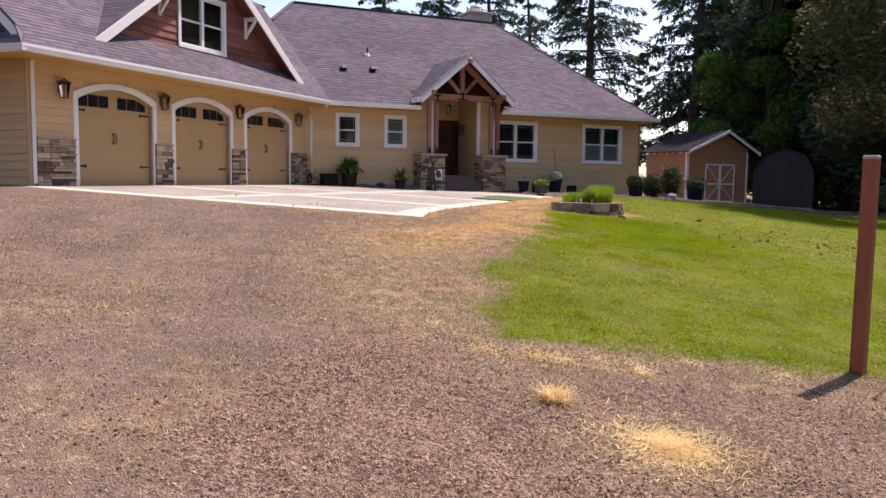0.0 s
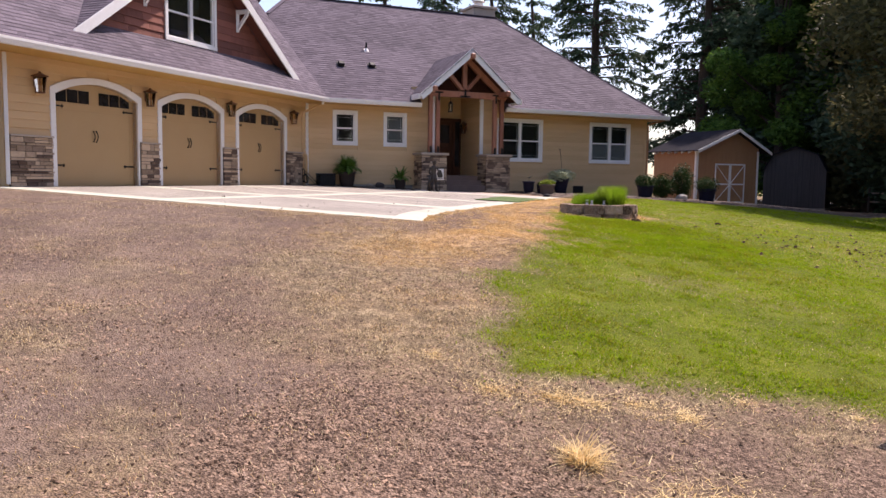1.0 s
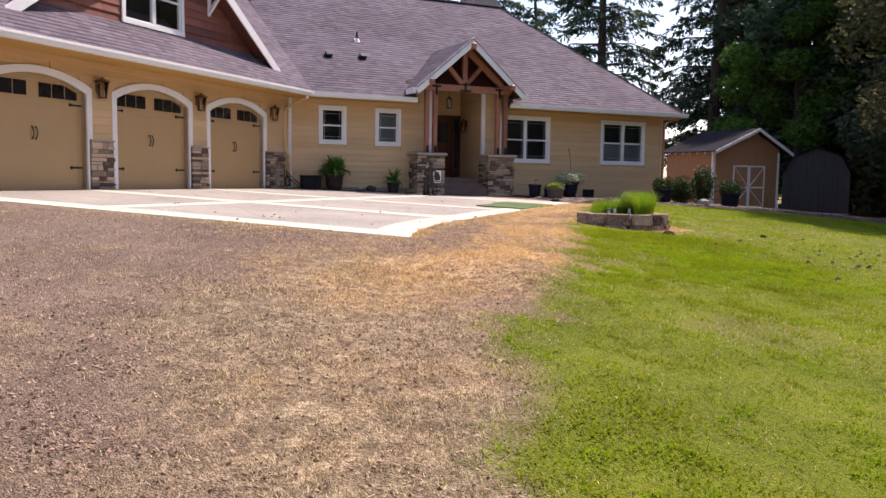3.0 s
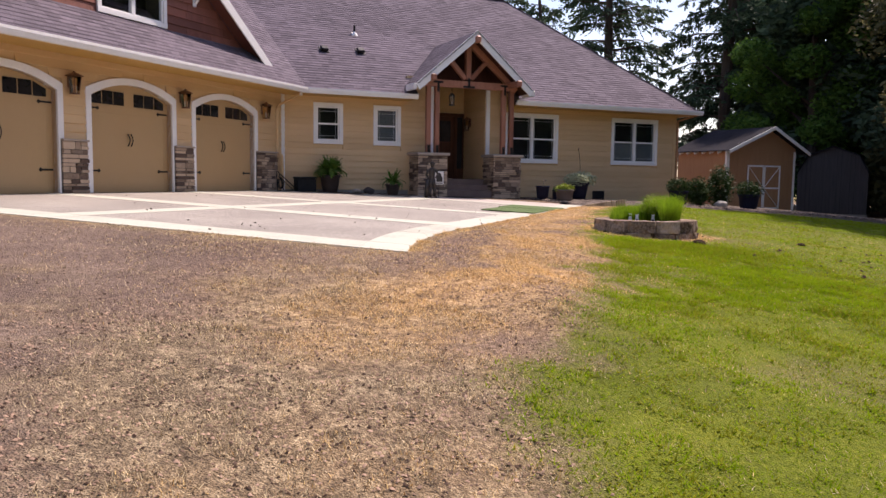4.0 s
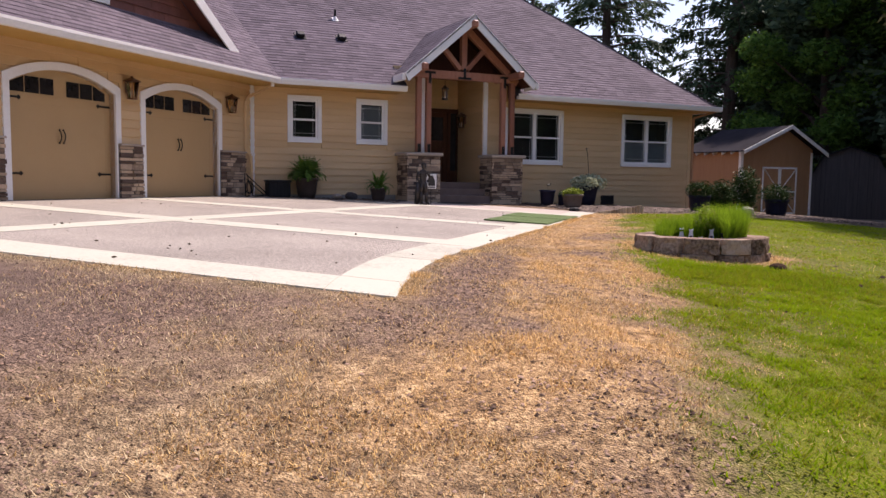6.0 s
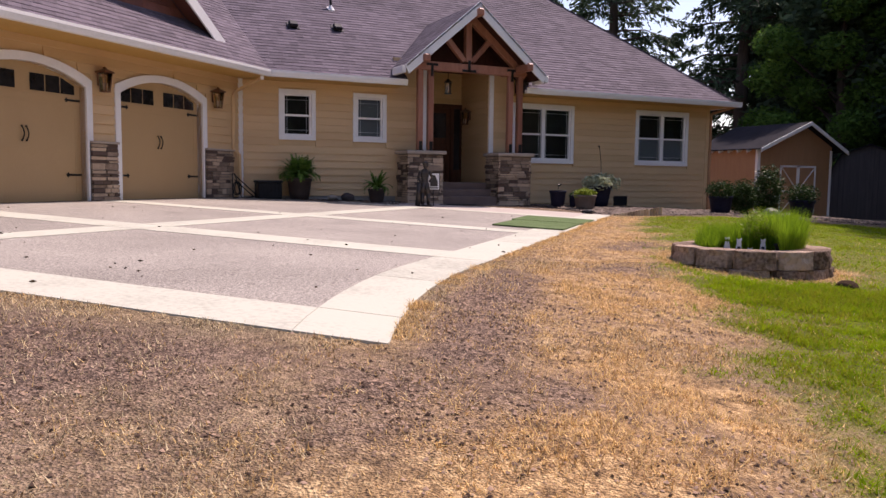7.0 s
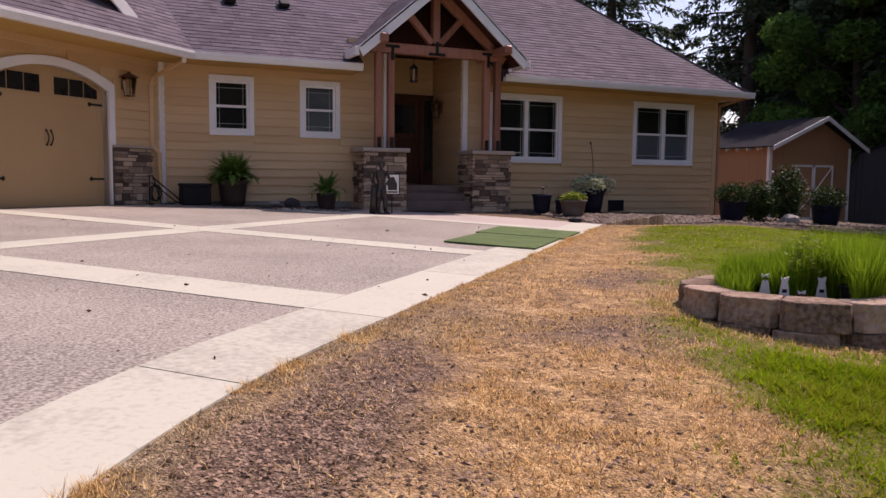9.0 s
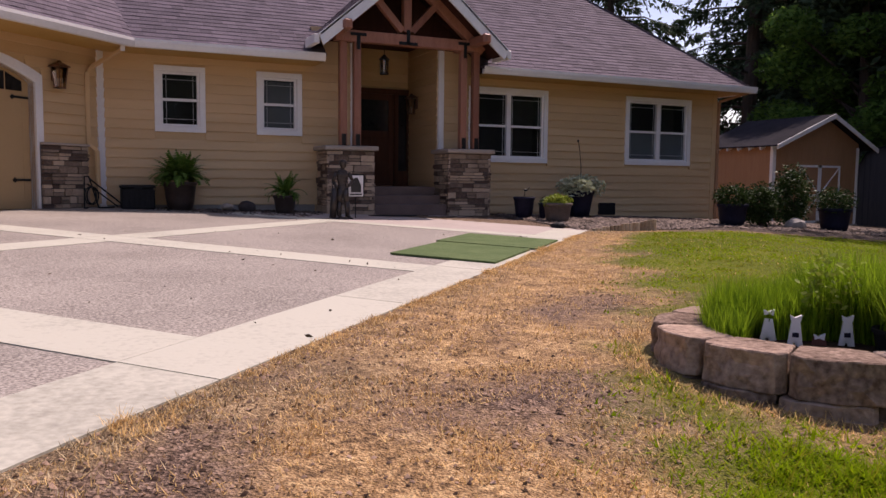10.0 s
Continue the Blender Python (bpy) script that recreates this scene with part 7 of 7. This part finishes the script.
for tree, x, y, turn, s in ((leafy_c, 46.5, 31.5, 70, 1.0), (leafy_b, 46, 26.5, 150, 1.0), (leafy_c, 43.5, 27.5, 200, 0.9), (leafy_c, 49, 24, 20, 1.05), (leafy_c, 42.0, 33.0, 180, 0.85), (leafy_c, 49.5, 37.5, 100, 1.1), (leafy_c, 49, 31, 300, 1.15), (leafy_b, 50.5, 27.5, 30, 1.1), (leafy_c, 47, 43, 10, 0.9), (leafy_c, 40.8, 29.5, 120, 0.8)):
    copy_at(tree, x, y, turn, s)
# out-of-view tree, added to darken window reflections and block low sky
leafy_d = broad(18.0, -15.0, 14, 5.5, 19, NEEDLE, 0.04, 7000, "unseen broad dark tree added across the yard", 0.45)
broad(31.5, 22.8, 17, 5.2, 17, RUSSET, 0.24, 32000, "leafy tree shading the edge of the lawn", 0.16)
# unseen woods added round the rest of the yard, for window reflections and skylight
for tree, x, y, turn, s in ((leafy_d, 36.0, 20.0, 40, 0.95), (fir_c, 40, 14, 0, 1.0), (leafy_d, 34, 6, 90, 1.0), (fir_b, 28, -6, 10, 0.9), (fir_a, -12, -12, 200, 1.0), (leafy_d, -17, -3, 130, 1.0), (fir_c, -22, 8, 160, 1.1), (leafy_d, -20, 20, 20, 1.1), (fir_b, -24, 32, 70, 1.0), (leafy_d, 24, -11, 10, 1.0), (leafy_d, -13, -8, 45, 1.0), (leafy_d, 30, -2, 15, 1.0), (leafy_d, 33, -9, 25, 1.1), (leafy_d, 38, -12, 70, 1.1), (leafy_d, 43, -7, 160, 1.2), (leafy_d, 48, -11, 240, 1.2), (leafy_d, 46, 0, 310, 1.1), (leafy_d, 53, -4, 20, 1.2), (leafy_d, 40, 2, 200, 1.0)):
    copy_at(tree, x, y, turn, s)


# ---- ground cover: blades, straw and stones near the walk ----
def scatter(count, seed, x0, x1, y0, y1):
    rg = np.random.default_rng(seed)
    return rg.uniform(x0, x1, count), rg.uniform(y0, y1, count), rg


def off_apron(x, y):
    u, n = to_wing(x, y)
    return (n > outer_n(u) + 0.01) | (u > FRONT_U + 0.02)


def clear_of_things(x, y):
    return (np.hypot(x - PX, y - PY) > 0.9) & ~inside([(16.6, 25.0), (17.5, 25.3), (21.5, 27.8), (24, 29.5), (16.6, 29.5)], x, y)


def spikes(pos, length, width, lean, rng, least):
    """One slim triangle a blade."""
    k = len(pos)
    a, t = rng.uniform(0, 2 * math.pi, k), lean * rng.uniform(least, 1.0, k)
    d = np.stack([np.cos(a) * np.sin(t), np.sin(a) * np.sin(t), np.cos(t)], -1) * (length * rng.uniform(0.5, 1.2, k))[:, None]
    side = np.stack([-np.sin(a), np.cos(a), np.zeros(k)], -1) * (width * rng.uniform(0.6, 1.2, k))[:, None]
    V = np.stack([pos - side, pos + side, pos + d], 1).reshape(-1, 3)
    return V, np.arange(3 * k).reshape(-1, 3)


def build_cover():
    # lawn
    V, O = [], []
    for count, seed, b, size, wide in ((400000, 41, (4, 13.5, 5.5, 18), 0.042, 0.0058), (230000, 44, (7.5, 13.2, 10.5, 16.5), 0.05, 0.0042), (330000, 42, (9, 24, 7, 26), 0.042, 0.012), (150000, 43, (14, 34, 4, 26), 0.05, 0.02)):
        x, y, rg = scatter(count, seed, *b)
        if seed > 41 and seed != 44:
            w = (mottle(x, y, 0.8, 151) - 0.5) * 5
            lap = (x + w < 12.0) & (y + w < 16.6) if seed == 42 else (x + w < 22.5) & (y + w > 8.5)
            x, y = x[~lap], y[~lap]
            count = len(x)
        lawn, dry, soil = zones(x, y)
        patch = smooth(0.3, 0.7, mottle(x, y, 1.3, 71))
        fade = 1.0
        if seed == 44:
            fade = smooth(7.5, 9.0, x) * smooth(13.2, 11.4, x) * smooth(10.5, 12.0, y) * smooth(16.5, 15.0, y)
        if seed == 41:
            w = (mottle(x, y, 0.8, 151) - 0.5) * 5
            fade = ((x + w < 12.4) & (y + w < 17.0)).astype(float)
        m = (rg.uniform(0, 1, count) < lawn * fade * (0.7 + 0.3 * smooth(0.4, 0.55, mottle(x, y, 7.0, 201, 3)))) & clear_of_things(x, y) & off_apron(x, y)
        x, y = x[m], y[m]
        pos, long = np.stack([x, y, ground_z(x, y) - 0.004], -1), size * (0.5 + 0.6 * patch[m] + 0.9 * np.exp(-((x - LUSH[0]) / 1.2) ** 2 - ((y - LUSH[1]) / 0.9) ** 2) + 0.7 * smooth(0.5, 0.66, mottle(x, y, 7.0, 201, 3)))
        flat = seed in (42, 43)
        olive = rg.uniform(0, 1, len(x)) < (0.2 + 0.4 * smooth(0.42, 0.62, mottle(x, y, 1.1, 191, 5)))
        for pick, out in ((~olive, V), (olive, O)):
            out.append(spikes(pos[pick], long[pick] * (0.75 if flat else 1.0), wide, 1.4, rg, 0.5))
    v, f = join(*V)
    tagged(raw("lawn_blades", v, f, GRASS), "short mown green grass blades", "grass", kind="stuff")
    v, f = join(*O)
    tagged(raw("olive_lawn_blades", v, f, OLIVE_GRASS), "short yellowing olive grass blades in the lawn", "grass", kind="stuff")
    # dry grass
    V, K = [], []
    for count, seed, b, size, wide in ((900000, 51, (0.5, 11, 2.5, 17), 0.036, 0.0026), (300000, 52, (4, 18, 11, 26), 0.042, 0.0036)):
        x, y, rg = scatter(count, seed, *b)
        lawn, dry, soil = zones(x, y)
        tuft = smooth(0.40, 0.58, mottle(x, y, 3.4, 81, 4))
        m = (rg.uniform(0, 1, count) < np.clip(dry, 0.34 - 0.06 * smooth(8, 11, y), 1) * (0.10 + 0.90 * tuft) * (1 - 0.5 * packed(x, y)) * (1 - lawn) + 0.08 * lawn * tuft) & clear_of_things(x, y) & off_apron(x, y)
        x, y = x[m], y[m]
        g = rg.uniform(0, 1, len(x)) < golden(x, y)
        for pick, out in ((g, V), (~g, K)):
            pos = np.stack([x[pick], y[pick], ground_z(x[pick], y[pick]) - 0.002], -1)
            out.append(spikes(pos, np.full(len(pos), size), wide, 1.52, rg, 0.3))
    P = []
    for cx, cy, r, count, L in ((4.5, 5.9, 0.085, 260, 0.22), (4.85, 5.15, 0.40, 6500, 0.10), (5.6, 6.35, 0.2, 350, 0.11), (5.0, 6.6, 0.25, 350, 0.1), (4.5, 6.95, 0.28, 900, 0.07), (4.85, 6.75, 0.3, 1000, 0.08), (5.35, 6.55, 0.3, 700, 0.07), (6.25, 6.5, 0.32, 700, 0.06), (6.95, 6.15, 0.3, 600, 0.06), (4.35, 7.6, 0.25, 500, 0.06)):
        rg = np.random.default_rng(int(cx * 100))
        a, rr = rg.uniform(0, 6.28, count), r * np.abs(rg.normal(0, 0.62, count)) * (1 + 0.35 * np.sin(3 * np.arange(count) % 7))
        x, y = cx + rr * np.cos(a), cy + rr * np.sin(a)
        P.append(blades(np.stack([x, y, ground_z(x, y) - 0.005], -1), np.full(count, L), 0.003, 1.62 if r > 0.1 else 1.5, rg, 0.15, 0.7 if r > 0.1 else 0.55))
    v, f = join(*P)
    tagged(raw("straw_tuft", v, f, PALE_STRAW), "pale yellow matted straw tufts on the gravel", "dry grass", kind="stuff")
    # taller dead tufts along the apron's edge and round the planter
    rg = np.random.default_rng(55)
    u = rg.uniform(-2.5, 12.1, 30000)
    n = outer_n(u) - 0.012 + np.abs(rg.normal(0, 0.10, len(u)))
    x, y = from_wing(u, n)
    m = mottle(x, y, 1.6, 91, 3) > 0.42
    x, y = x[m], y[m]
    V.append(spikes(np.stack([x, y, ground_z(x, y) - 0.004], -1), 0.03 + 0.05 * smooth(0.45, 0.75, mottle(x, y, 3.0, 181, 3)), 0.0022, 1.45, rg, 0.35))
    a, r = rg.uniform(0, 2 * math.pi, 3500), 0.86 + np.abs(rg.normal(0, 0.11, 3500))
    x, y = PX + r * np.cos(a), PY + r * np.sin(a)
    V.append(spikes(np.stack([x, y, ground_z(x, y) - 0.004], -1), np.full(len(x), 0.055), 0.003, 1.5, rg, 0.3))
    v, f = join(*V)
    tagged(raw("gold_grass", v, f, STRAW), "gold dry grass beside the lawn and apron", "dry grass", kind="stuff")
    v, f = join(*K)
    tagged(raw("khaki_grass", v, f, KHAKI_STRAW), "pale khaki dry grass lying on the gravel", "dry grass", kind="stuff")
    # drive gravel
    P = []
    for count, seed, b in ((200000, 61, (0.5, 8, 2.5, 12)), (70000, 62, (-1, 11, 8, 19)), (20000, 63, (6, 12, 2, 7)), (70000, 65, (6.5, 12.5, 11, 19))):
        x, y, rg = scatter(count, seed, *b)
        lawn, dry, soil = zones(x, y)
        m = (rg.uniform(0, 1, count) < (1 - lawn) ** 4 * (1 - 0.72 * dry) * (1 - 0.75 * packed(x, y)) * (0.5 + 0.4 * wobble(x, y, 0.7))) & off_apron(x, y) & clear_of_things(x, y)
        x, y = x[m], y[m]
        P.append(np.stack([x, y, ground_z(x, y) + 0.002], -1))
    pos = np.concatenate(P)
    pebble_mesh("gravel", pos, 0.0095, GRIT, "loose purple-grey drive gravel", 64, 0.7, "gravel")
    # crumbs of dark earth
    P = []
    for count, seed, b in ((8000, 66, (0.5, 9, 3, 14)), (6000, 67, (4, 13, 10, 20))):
        x, y, rg = scatter(count, seed, *b)
        lawn, dry, soil = zones(x, y)
        m = (rg.uniform(0, 1, count) < (1 - lawn) ** 4 * smooth(0.35, 0.7, mottle(x, y, 1.2, 171))) & off_apron(x, y) & clear_of_things(x, y)
        P.append(np.stack([x[m], y[m], ground_z(x[m], y[m]) + 0.003], -1))
    x, y, rg = scatter(900, 68, 11.5, 19.5, 9.5, 16.5)
    m = rg.uniform(0, 1, 900) < np.exp(-(((x - 15.4) / 2.6) ** 2 + ((y - 12.6) / 2.0) ** 2)) * 0.7
    P.append(np.stack([x[m], y[m], ground_z(x[m], y[m]) + 0.015], -1))
    pos = np.concatenate(P)
    pebble_mesh("earth_crumbs", pos, np.where((pos[:, 0] > 11.4) & (pos[:, 1] < 16.5), 0.03, 0.0062), SOIL, "dark crumbs of earth on the dry grass and lawn", 69, 0.7, "earth")
    # leaf litter on the apron
    x, y, rg = scatter(170, 71, 4, 16, 13, 27)
    u, n = to_wing(x, y)
    m = (n > 0.5) & (n < outer_n(u) - 0.05) & (u < FRONT_U - 0.1) & (u > -0.5)
    pos = np.stack([x[m], y[m], -FALL * n[m] + 0.012], -1)
    v, f = leaf_cards(pos, 0.022, rg, 0.1)
    tagged(raw("leaf_litter", v, f, LITTER), "scattered brown leaf bits on the concrete", "litter", kind="stuff")


build_cover()
